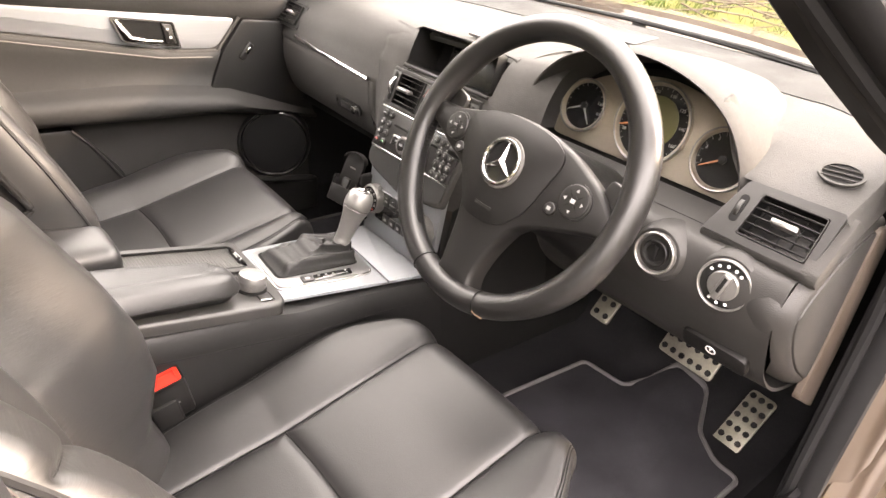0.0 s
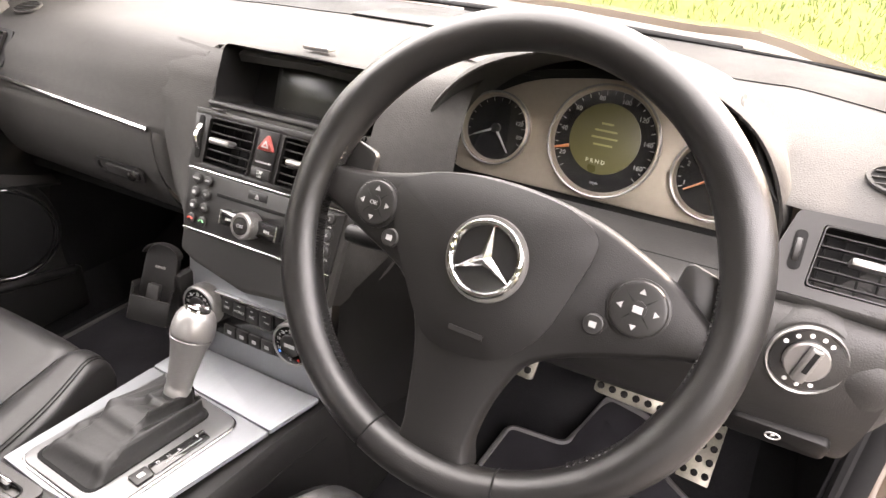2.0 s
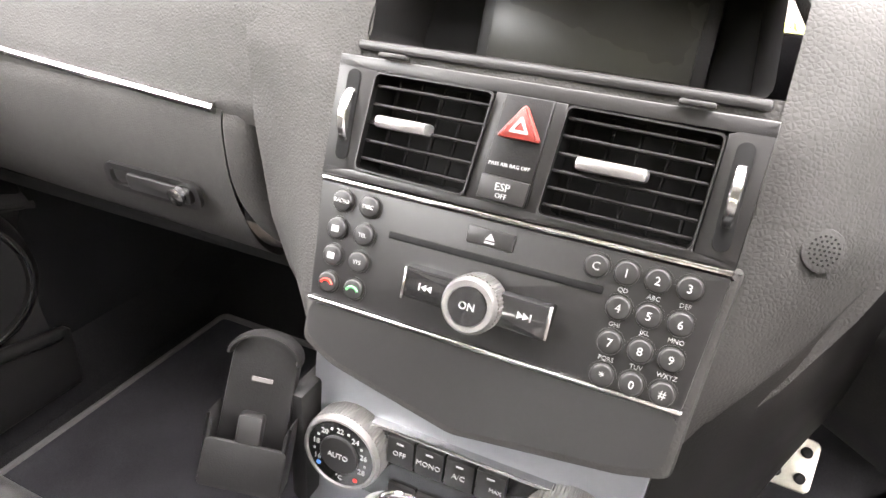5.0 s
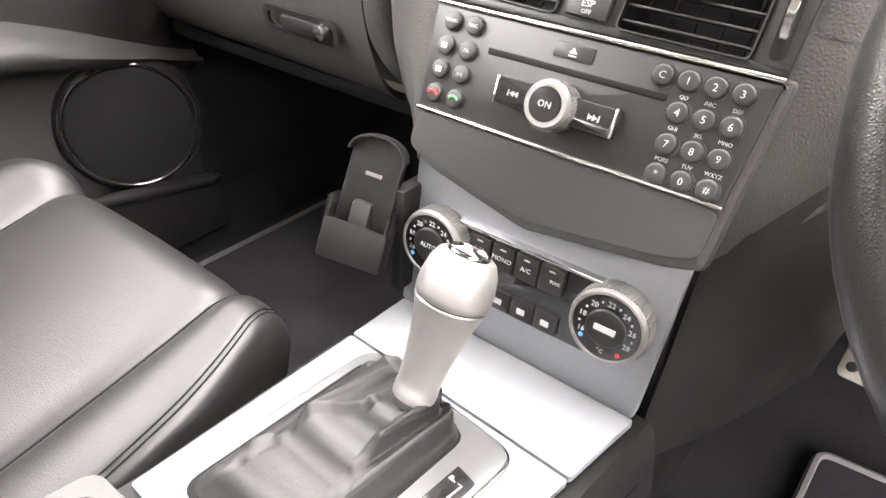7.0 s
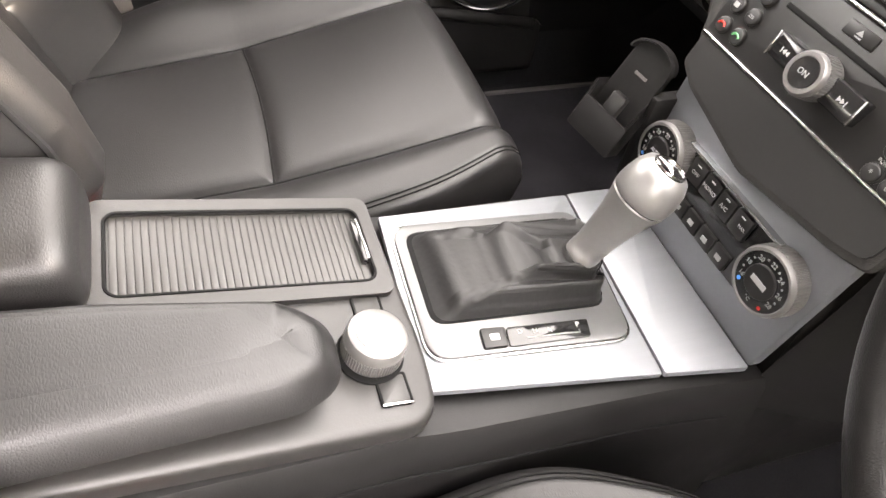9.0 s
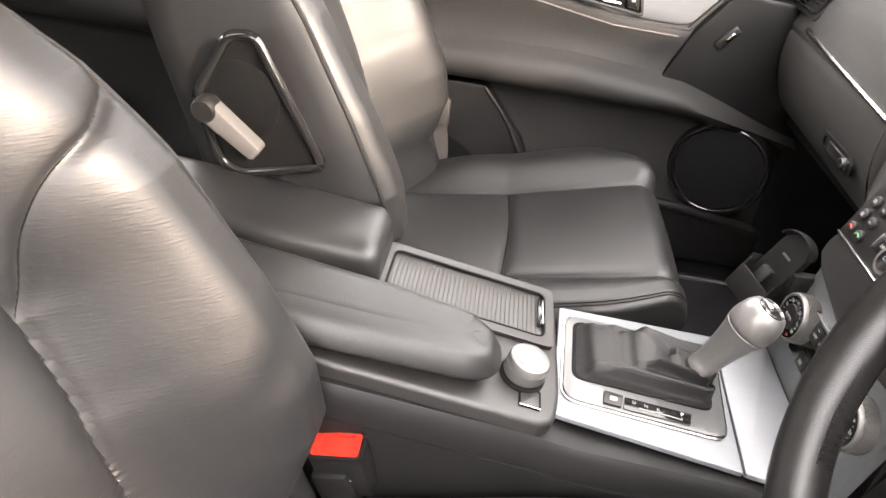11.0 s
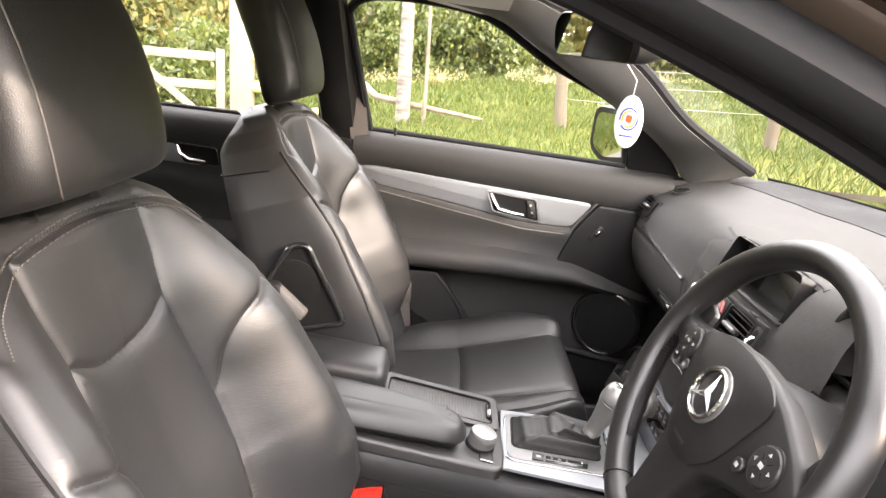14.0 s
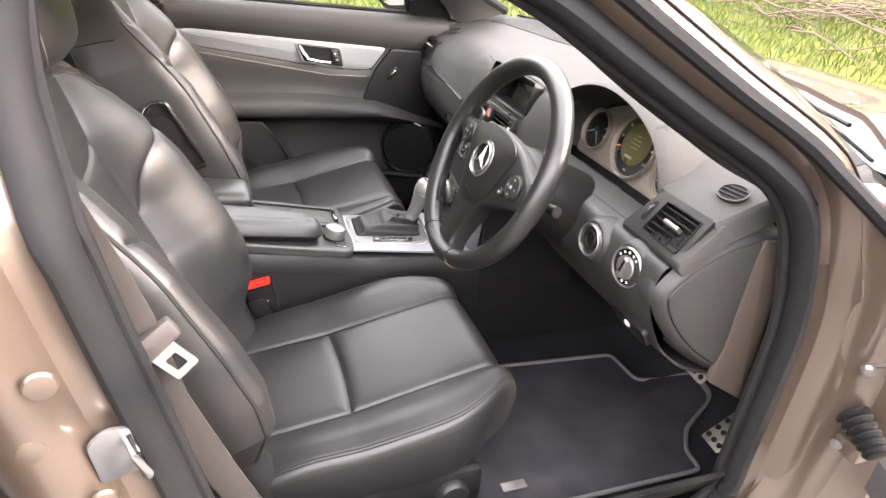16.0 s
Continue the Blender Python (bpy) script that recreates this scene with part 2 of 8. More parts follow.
RUBBER = surface("black rubber", (0.0065, 0.0065, 0.007), 0.78, grain=0.2, grain_scale=500, var=0.2, spec=0.2)
SILVER = surface("brushed aluminium trim", (0.178, 0.186, 0.196), 0.50, metal=0.60, grain=0.12, grain_scale=500, var=0.05, stretch=(1, 0.03, 1), rough_var=0.05)
SATIN = surface("satin silver paint", (0.185, 0.180, 0.174), 0.34, metal=0.75, var=0.06, rough_var=0.05)
DECK = surface("warm grey satin plastic", (0.0165, 0.0155, 0.0145), 0.45, grain=0.2, grain_scale=900, var=0.1, rough_var=0.04)
SLAT = surface("taupe blind slats", (0.025, 0.0235, 0.0215), 0.48, var=0.1)
KNOB = surface("satin silver lacquer", (0.19, 0.185, 0.178), 0.42, metal=0.65, var=0.05, rough_var=0.05)
CHROME = surface("chrome", (0.50, 0.50, 0.49), 0.20, metal=1.0, var=0.03, rough_var=0.04)
CARPET = surface("black carpet", (0.0075, 0.0074, 0.0080), 0.95, grain=1.0, grain_scale=1200, var=0.4, dust=0.002, spec=0.10)
MAT = surface("black velour mat", (0.0165, 0.0160, 0.0185), 0.95, grain=1.0, grain_scale=1500, var=0.4, dust=0.002, spec=0.10)
PAINT = surface("bronze metallic paint", (0.105, 0.078, 0.060), 0.32, metal=0.55, coat=1.0, var=0.05, var_scale=3, rough_var=0.04, grain=0.02, grain_scale=3000)
RED = surface("red plastic", (0.55, 0.022, 0.013), 0.35, var=0.08)
WHITE = surface("white print", (0.50, 0.50, 0.49), 0.5, var=0.04)
PRINT = surface("dull white print", (0.22, 0.22, 0.215), 0.5, var=0.04)
GREY_PRINT = surface("grey print", (0.26, 0.26, 0.255), 0.5, var=0.04)
THREAD = surface("black sewing thread", (0.004, 0.004, 0.004), 0.8, var=0.1, spec=0.15)
STITCH = surface("pale stitching", (0.075, 0.067, 0.06), 0.7, var=0.2)
BELT = surface("grey belt webbing", (0.036, 0.030, 0.026), 0.8, grain=0.6, grain_scale=900, var=0.15, stretch=(1, 1, 0.2))
BEIGE_PL = surface("grey plastic tongue", (0.042, 0.036, 0.033), 0.5, var=0.08)
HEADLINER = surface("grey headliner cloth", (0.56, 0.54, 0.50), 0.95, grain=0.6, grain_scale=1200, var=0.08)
GREY_PL = surface("mid-grey plastic", (0.08, 0.075, 0.071), 0.42, var=0.1)
PLATE_GREY = surface("satin grey metal plate", (0.115, 0.115, 0.115), 0.42, metal=0.6, var=0.05, rough_var=0.04)
PILLAR_CLOTH = surface("grey pillar trim", (0.085, 0.080, 0.075), 0.9, grain=0.6, grain_scale=1200, var=0.1)


def clear_glass(name, col, rough=0.0, alpha=0.12):
    m, nt, p = mat_base(name)
    out = nt.nodes["Material Output"]
    tr, gl, mx = nt.nodes.new("ShaderNodeBsdfTransparent"), nt.nodes.new("ShaderNodeBsdfGlossy"), nt.nodes.new("ShaderNodeMixShader")
    tr.inputs[0].default_value = (*col, 1)
    gl.inputs["Roughness"].default_value = rough
    fr = nt.nodes.new("ShaderNodeLayerWeight")
    fr.inputs[0].default_value = 0.5
    pw = nt.nodes.new("ShaderNodeMath")
    pw.operation, pw.inputs[1].default_value = "POWER", 4.0
    sc = nt.nodes.new("ShaderNodeMath")
    sc.operation, sc.inputs[1].default_value, sc.inputs[2].default_value = "MULTIPLY_ADD", 0.7, 0.04
    nt.links.new(fr.outputs["Facing"], pw.inputs[0])
    nt.links.new(pw.outputs[0], sc.inputs[0])
    nt.links.new(sc.outputs[0], mx.inputs[0])
    nt.links.new(tr.outputs[0], mx.inputs[1])
    nt.links.new(gl.outputs[0], mx.inputs[2])
    nt.links.new(mx.outputs[0], out.inputs[0])
    return m


GLASS = clear_glass("window glass", (0.93, 0.96, 0.93))
MIRROR = surface("mirror glass", (0.42, 0.43, 0.42), 0.02, metal=1.0, var=0.0, rough_var=0.01)

# ---- floor and shell ----
def floor_fn(u, v):
    x = lerp(-0.74, 0.74, u)
    y = lerp(-1.55, 1.0, v)
    z = 0.255 + 0.36 * smooth01((y - 0.52) / 0.42)
    z += 0.13 * smooth01((abs(x) - 0.68) / 0.05)
    return (x, y, z)


single("floor", sheet(floor_fn, 40, 60, 0.01), CARPET, "black carpeted car floor", "floor", kind="structure")

# ---- seats ----
LEAN_B = radians(18)
B_UP, B_OUT = Vector((0, -math.sin(LEAN_B), math.cos(LEAN_B))), Vector((0, math.cos(LEAN_B), math.sin(LEAN_B)))
H_KEYS = (0.0, 0.06, 0.12, 0.22, 0.34, 0.42, 0.48, 0.52, 0.55, 0.575, 0.592)
W_KEYS = (0.245, 0.268, 0.272, 0.268, 0.258, 0.245, 0.225, 0.205, 0.182, 0.150, 0.100)
BOL_KEYS = (0.07, 0.108, 0.115, 0.105, 0.085, 0.060, 0.035, 0.018, 0.008, 0.0, 0.0)


LONG = catmull([(0.104, 0.05), (0.110, 0.17), (0.117, 0.212), (0.124, 0.285), (0.118, 0.33), (0.108, 0.387), (0.098, 0.442), (0.108, 0.50), (0.112, 0.547)], 10)
LONG_X = ([p[1] for p in LONG], [p[0] for p in LONG])


def back_front(xo, h):
    """How far the backrest's front stands out at xo from its middle, h up."""
    W, B = np.interp(h, H_KEYS, W_KEYS), np.interp(h, H_KEYS, BOL_KEYS)
    sx = float(np.interp(h, *LONG_X))
    a = min(abs(xo) / W, 1.0)
    k = max(0.0, min(1.0, (abs(xo) - sx) / (0.80 * W - sx)))
    n = 0.012 - 0.010 * math.sin(math.pi * min(1, h / 0.55)) * (1 - a) + B * lerp(1 - (1 - k) ** 2, smooth01(k), 0.72) + 0.10 * B * smooth01(abs(xo) / sx) * (k < 1)
    n += 0.012 * math.exp(-(((h - 0.18) / 0.09) ** 2)) * (1 - a * a)
    if k >= 1:
        n += 0.10 * B
    if a > 0.89:
        q = (a - 0.89) / 0.11
        n -= (0.42 * B + 0.014 + 0.032 * smooth01((h - 0.36) / 0.14)) * (1 - math.sqrt(max(0, 1 - q * q)))
    if h > 0.54:
        n -= 0.05 * (1 - math.sqrt(max(0, 1 - ((h - 0.54) / 0.055) ** 2)))
    return n


# seams on the backrest's front, as (offset from the middle, height), one side
BACK_SEAMS = {
    "long": [(0.112, 0.547), (0.108, 0.50), (0.098, 0.442), (0.108, 0.387), (0.118, 0.33), (0.124, 0.285), (0.117, 0.212), (0.110, 0.17), (0.104, 0.05)],
    "bolster": [(0.228, 0.400), (0.207, 0.390), (0.168, 0.372), (0.146, 0.343), (0.134, 0.305), (0.124, 0.285)],
}
UPPER_U = [(-0.098, 0.442), (-0.079, 0.434), (-0.050, 0.422), (0, 0.4165), (0.050, 0.422), (0.079, 0.434), (0.098, 0.442)]
TOP_SEAM = [(-0.196, 0.497), (-0.170, 0.528), (-0.118, 0.549), (0, 0.560), (0.118, 0.549), (0.170, 0.528), (0.196, 0.497)]


def seat(name, x0, y0, z0, label, near, short=1.0, inner=0.122, inner_rise=1.0, sink=0.0, inner_front=0.122, inner_w=(0.255, 0.180), leather=LEATHER):
    """A leather bucket seat; near: +1 when its inner side looks towards +x, else -1."""
    seat_ob = thing(name, (x0, y0 + 0.2, z0 - 0.22), label, "car seat", "front seats")
    O = Vector((x0, y0, z0))

    def back_pt(xo, h, lift=0.0):
        return O + Vector((xo, 0, 0)) + B_UP * h + B_OUT * (back_front(xo, h) + lift)

    def seam_points():
        out = []
        for line in BACK_SEAMS.values():
            out += [p for p in catmull(line, 16)]
            out += [(-a, b) for a, b in catmull(line, 16)]
        out += catmull(UPPER_U, 16) + catmull(TOP_SEAM, 24)
        return np.array(out)

    SP = seam_points()
    bm = bmesh.new()
    rings = []
    heights = list(np.linspace(-0.10, 0.0, 12)) + list(np.linspace(0.003, 0.57, 250)) + [0.575, 0.58, 0.584, 0.588, 0.592]
    for h in heights:
        W = float(np.interp(h, H_KEYS, W_KEYS))
        ring = []
        for i in range(261):
            a = math.sin((i / 260 - 0.5) * math.pi * 0.80) / math.sin(0.40 * math.pi)
            xo = a * W
            d = float(np.min(np.hypot(SP[:, 0] - xo, SP[:, 1] - h)))
            ring.append(O + Vector((xo, 0, 0)) + B_UP * h + B_OUT * (back_front(xo, h) - 0.0040 * math.exp(-((d / 0.0046) ** 2)) - 0.0034 * math.exp(-((d / 0.014) ** 2))))
        top = 0.045 * smooth01((h - 0.52) / 0.075)
        for a, n in ((1.0, -0.050), (0.992, -0.075), (0.94, -0.092), (0.8, -0.100), (0.4, -0.104), (0, -0.105), (-0.4, -0.104), (-0.8, -0.100), (-0.94, -0.092), (-0.99, -0.075), (-1.0, -0.055)):
            ring.append(O + Vector((a * W, 0, 0)) + B_UP * h + B_OUT * (min(n + top, -0.035)))
        rings.append(ring)
    skin(bm, rings)
    back = part("backrest", bm, leather, seat_ob)
    # sewn seams
    for line in BACK_SEAMS.values():
        for s in (1, -1):
            pts = [back_pt(s * a, b, -0.0082) for a, b in catmull(line, 8)]
            part("seam", tube(pts, 0.0012, 5), THREAD, back)
    part("seam", tube([back_pt(a, b, -0.0082) for a, b in catmull(UPPER_U, 6)], 0.0012, 5), THREAD, back)
    part("seam", tube([back_pt(a, b, -0.0082) for a, b in catmull(TOP_SEAM, 6)], 0.0012, 5), THREAD, back)
    for off in (0.006, -0.006):
        bs = bmesh.new()
        line = catmull(TOP_SEAM, 26)
        for i in range(0, len(line) - 1, 2):
            (a, b), (c, d) = line[i], line[i + 1]
            p, q = back_pt(a, b + off, 0.0004), back_pt(c, d + off, 0.0004)
            bs = join(bs, tube([p, q], 0.0007, 4))
        part("stitching", bs, STITCH, back, "pale double stitching")
    # piping down the bolster's edge
    for s in (1, -1):
        pts = []
        for h in np.linspace(0.0, 0.505, 36):
            W = float(np.interp(h, H_KEYS, W_KEYS))
            pts.append(back_pt(s * W * 0.965, h, 0.0005))
        part("piping", tube(pts, 0.003, 6), LEATHER_SOFT, back)

    for s in (1, -1):
        W = float(np.interp(0.478, H_KEYS, W_KEYS))
        pts = [O + Vector((s * (W * q + 0.0006), 0, 0)) + B_UP * (0.478 + dh) + B_OUT * n for q, n, dh in ((1.0, 0.0, 0.0), (1.0, -0.03, 0.004), (1.0, -0.052, 0.006), (0.99, -0.077, 0.008), (0.94, -0.0945, 0.009), (0.8, -0.1025, 0.009))]
        part("seam", tube(pts, 0.0014, 5), THREAD, back)

    # headrest
    def hr_ring(t):
        k = abs(2 * t - 1)
        sq = (1 - k ** 5) ** 0.2 if k < 1 else 0.0
        w, d = lerp(0.60, 1.0, sq) * (0.130 - 0.012 * t), lerp(0.42, 1.0, sq) * 0.055
        c = O + B_UP * (0.586 + 0.225 * t) + B_OUT * (0.030 + 0.012 * math.sin(math.pi * t))
        out = []
        for q in range(48):
            an = q * math.tau / 48
            ca, sa = math.cos(an), math.sin(an)
            x = abs(ca) ** 0.55 * math.copysign(1, ca) * w
            y = abs(sa) ** 0.60 * math.copysign(1, sa) * d
            y -= 0.010 * (x / w) ** 2 if sa > 0 else 0
            out.append(c + Vector((x, 0, 0)) + B_OUT * y)
        return out

    ts = [0, 0.006, 0.02, 0.05, 0.1, 0.18, 0.3, 0.42, 0.55, 0.7, 0.82, 0.9, 0.95, 0.98, 0.994, 1]
    hr_rings = [hr_ring(t) for t in ts]
    head = part("headrest", loft(hr_rings), LEATHER, seat_ob)
    for s in (1, -1):
        col = [r[6 if s > 0 else 18] for r in hr_rings]
        part("seam", tube([p + B_OUT * 0.0003 for p in col], 0.0009, 5), STITCH, head, "pale sewn seam")
    for s in (1, -1):
        p0 = O + Vector((s * 0.055, 0, 0)) + B_UP * 0.55 + B_OUT * -0.035
        p1 = O + Vector((s * 0.055, 0, 0)) + B_UP * 0.64 + B_OUT * 0.02
        part("post", tube([p0, lerp(p0, p1, 0.5), p1], 0.0065, 12), CHROME, seat_ob, "chrome post")
        part("post_collar", lathe([(0.0, 0), (0.021, 0), (0.021, 0.006), (0.016, 0.011), (0.0, 0.011)], frame_of(lerp(p0, p1, 0.30), B_OUT, p1 - p0), 20), PLASTIC, seat_ob)

    # cushion
    def zc(y):
        return float(np.interp(y, (-0.10, 0.0, 0.24, 0.49, 0.55), (-0.075, -0.055, -0.019, 0.042, 0.050)))

    def half_w(y, s):
        """Half the cushion's width on side s."""
        w0, w1 = inner_w if s * near > 0 else (0.255, 0.180)
        return w0 - 0.020 * (1 - smooth01(y / 0.35)) - (w0 - w1) * smooth01((y - 0.35) / 0.20) ** 1.7

    def seam_x(y, s):
        """Distance of the long seam from the middle."""
        return lerp(inner, inner_front, smooth01(y / 0.5)) if s * near > 0 else 0.122

    def cushion_top(xo, y):
        s = 1 if xo > 0 else -1
        Wc = half_w(y, s)
        a = min(abs(xo) / Wc, 1.0)
        rise = 0.032 * smooth01((y + 0.02) / 0.2) * (1 - 0.25 * smooth01((y - 0.36) / 0.18))
        if s * near > 0:
            rise *= inner_rise
        k0 = seam_x(y, s) / Wc
        kb = max(0.0, min(1.0, (a - k0) / max(0.84 - k0, 0.05)))
        z = zc(y) - sink + rise * lerp(1 - (1 - kb) ** 2, smooth01(kb), 0.5) + 0.010 * (1 - a * a)
        if a > 0.91:
            k = (a - 0.91) / 0.09
            z -= (0.35 * rise + 0.012) * (1 - math.sqrt(max(0, 1 - k * k)))
        if y > 0.49:
            k = min(1, (y - 0.49) / 0.045)
            z -= 0.040 * (1 - math.sqrt(max(0, 1 - k * k)))
        return z

    def cross_y(xo):
        return 0.245 + 0.006 * math.cos(xo * 12)

    def groove(d):
        return 0.0036 * math.exp(-((d / 0.0046) ** 2)) + 0.0034 * math.exp(-((d / 0.014) ** 2))

    def cush_pt(xo, y, dz=0.0):
        return O + Vector((xo, min(y, 0.25) + max(0.0, y - 0.25) * short, cushion_top(xo, y) + dz))

    cols = [0.56 * (1 - (1 - q) ** 1.5) for q in np.linspace(0, 1, 60)[:-1]] + [0.56 + 0.44 * q ** 1.3 for q in np.linspace(0, 1, 56)]
    rings = []
    for y in list(np.linspace(-0.10, 0.49, 220)) + list(0.49 + 0.045 * np.sin(np.linspace(0.08, 1, 14) * math.pi / 2)):
        sides = {}
        for s in (1, -1):
            W, S = half_w(y, s), seam_x(y, s)
            side = []
            for f in cols:
                xo = f / 0.56 * S if f < 0.56 else S + (f - 0.56) / 0.44 * (W - S)
                d = abs(xo - S)
                if xo < S + 0.001:
                    d = min(d, abs(y - cross_y(xo)))
                side.append(cush_pt(s * xo, y, -groove(d) - 0.0012 * math.exp(-(((xo - 0.945 * W) / 0.003) ** 2))))
            sides[s] = side
        base = -0.115 + 0.03 * smooth01((y - 0.2) / 0.3)
        ring = sides[-1][:0:-1] + sides[1]
        for q, f in ((1.0, 0.35), (0.99, 0.7), (0.95, 0.95), (0.5, 1), (0, 1), (-0.5, 1), (-0.95, 0.95), (-0.99, 0.7), (-1.0, 0.35)):
            s = 1 if q > 0 else -1
            W = half_w(y, s)
            p = cush_pt(s * W, y)
            ring.append(Vector((O.x + q * W, p.y - 0.02 * f * smooth01((y - 0.4) / 0.15), lerp(p.z - 0.006, O.z + base, f))))
        rings.append(ring)
    cush = part("cushion", loft(rings), LEATHER, seat_ob)
    for s in (1, -1):
        part("seam", tube([cush_pt(s * seam_x(y, s), y, -0.0066) for y in np.linspace(-0.05, 0.53, 70)], 0.0011, 5), THREAD, cush)
        for q in (0.938, 0.957):
            part("edge_seam", tube([cush_pt(s * half_w(y, s) * q, y, 0.0002) for y in np.linspace(0.0, 0.528, 44)], 0.0008, 5), THREAD, cush)
    part("seam", tube([cush_pt(x, cross_y(x), -0.0066) for x in np.linspace(-seam_x(0.245, -1), seam_x(0.245, 1), 40)], 0.0011, 5), THREAD, cush)
    # base and slide
    part("seat_base", rbox(O + Vector((0, 0.20, -0.150)), (0.44, 0.46, 0.09), 0.02), PLASTIC, seat_ob)
    for s in (1, -1):
        valance = rbox(O + Vector((s * 0.232, 0.23, -0.125)), (0.03, 0.46, 0.085), 0.014)
        v = part("side_valance", valance, PLASTIC, seat_ob)
        if s != near:
            m = frame_of(O + Vector((s * 0.247, 0.40, -0.125)), (0, 0, 1), (s, 0, 0))
            part("adjuster_wheel", lathe([(0, 0), (0.030, 0), (0.030, 0.010), (0.026, 0.016), (0.018, 0.018), (0, 0.018)], m, 28), PANEL, v)
        part("slide_rail", rbox(O + Vector((s * 0.19, 0.18, -0.205)), (0.035, 0.50, 0.03), 0.006), BLACK, seat_ob)
    # backrest release panel on the inner side
    s = near
    m = Matrix(((0, 0, s, O.x + s * 0.2735), (1, 0, 0, O.y), (0, 1, 0, O.z), (0, 0, 0, 1)))
    outline = rpoly([(-0.064, 0.338), (-0.094, 0.334), (-0.137, 0.260), (-0.113, 0.180), (-0.088, 0.171), (0.010, 0.194)], 0.012)
    cy, cz = -0.078, 0.245
    inner = [(cy + (y - cy) * 0.90, cz + (z - cz) * 0.90) for y, z in outline]
    pan = part("release_panel", plate(outline, 0.006, at(m, 0, 0, -0.004), 0.0), PLASTIC, seat_ob)
    part("panel_rim", tube([m @ Vector((y, z, 0.0025)) for y, z in outline], 0.0062, 10, True), GLOSS, pan, "raised glossy black rim")
    part("cover_disc", lathe([(0, 0), (0.046, 0), (0.046, 0.002), (0.044, 0.003), (0, 0.003)], at(m, -0.086, 0.262, 0.001), 40), surface("matt black grained plastic", (0.0035, 0.0035, 0.0035), 0.7, grain=0.8, grain_scale=700, spec=0.12), pan)
    lv = at(m, -0.094, 0.231, 0.004, -40)
    part("release_lever", plate(rpoly([(-0.036, -0.013), (0.040, -0.010), (0.040, 0.010), (-0.036, 0.013)], 0.006), 0.020, lv, 0.004), GREY_PL, pan, "grey backrest release lever")
    part("lever_pivot", lathe([(0, 0), (0.014, 0), (0.014, 0.022), (0.012, 0.025), (0, 0.025)], at(m, -0.120, 0.253, 0.002), 24), PANEL, pan)
    return seat_ob


seat("driver_seat", 0.372, -0.500, 0.460, "black leather bucket seat before the steering wheel", -1, 1.0, 0.122, 0.5, 0.004, leather=LEATHER_WORN)
seat("passenger_seat", -0.388, -0.475, 0.495, "black leather bucket seat beside the far door, with release lever", 1, 0.90, 0.126, 0.30, 0.011, 0.152, (0.232, 0.204))


def buckle(c, lean):
    ob = thing("seatbelt_buckle", c - Vector((0, 0, 0.1)), "black seatbelt buckle with a red release button", "seatbelt buckle", "buckles")
    m = Matrix.Translation(c) @ Euler((radians(12), radians(lean), 0)).to_matrix().to_4x4()
    part("stalk", rbox(c - Vector((0, 0, 0.055)), (0.030, 0.040, 0.13), 0.006, m), PLASTIC, ob)
    b = part("housing", rbox(c, (0.034, 0.058, 0.072), 0.007, m), PLASTIC, ob)
    mt = Matrix.Translation(c + m.to_3x3() @ Vector((0, 0, 0.035))) @ m.to_3x3().to_4x4()
    part("button_frame", ring_plate(rrect(-0.0165, -0.0285, 0.0165, 0.0285, 0.006), rrect(-0.0135, -0.0255, 0.0135, 0.0255, 0.004), 0.006, mt), PLASTIC, b)
    btn = part("release_button", plate(rrect(-0.0130, -0.0250, 0.0130, 0.0250, 0.004), 0.002, at(mt, 0, 0, 0.0012), 0.0008), RED, b, "red release button")
    part("button_rim", ring_plate(rrect(-0.0132, -0.0252, 0.0132, 0.0252, 0.004), rrect(-0.0100, -0.0170, 0.0100, 0.0190, 0.003), 0.0030, at(mt, 0, 0, 0.0030)), RED, btn)
    part("lettering_bar", rbox(c + m.to_3x3() @ Vector((0.0165, 0, 0.0)), (0.0012, 0.022, 0.003), 0, m), GREY_PRINT, b)


buckle(Vector((0.125, -0.375, 0.470)), 8)
buckle(Vector((-0.148, -0.36, 0.47)), -8)

# ---- dashboard ----
dash = thing("dashboard", (0, 0.45, 0.55), "black soft-touch car dashboard with instrument hood and vents", "dashboard")
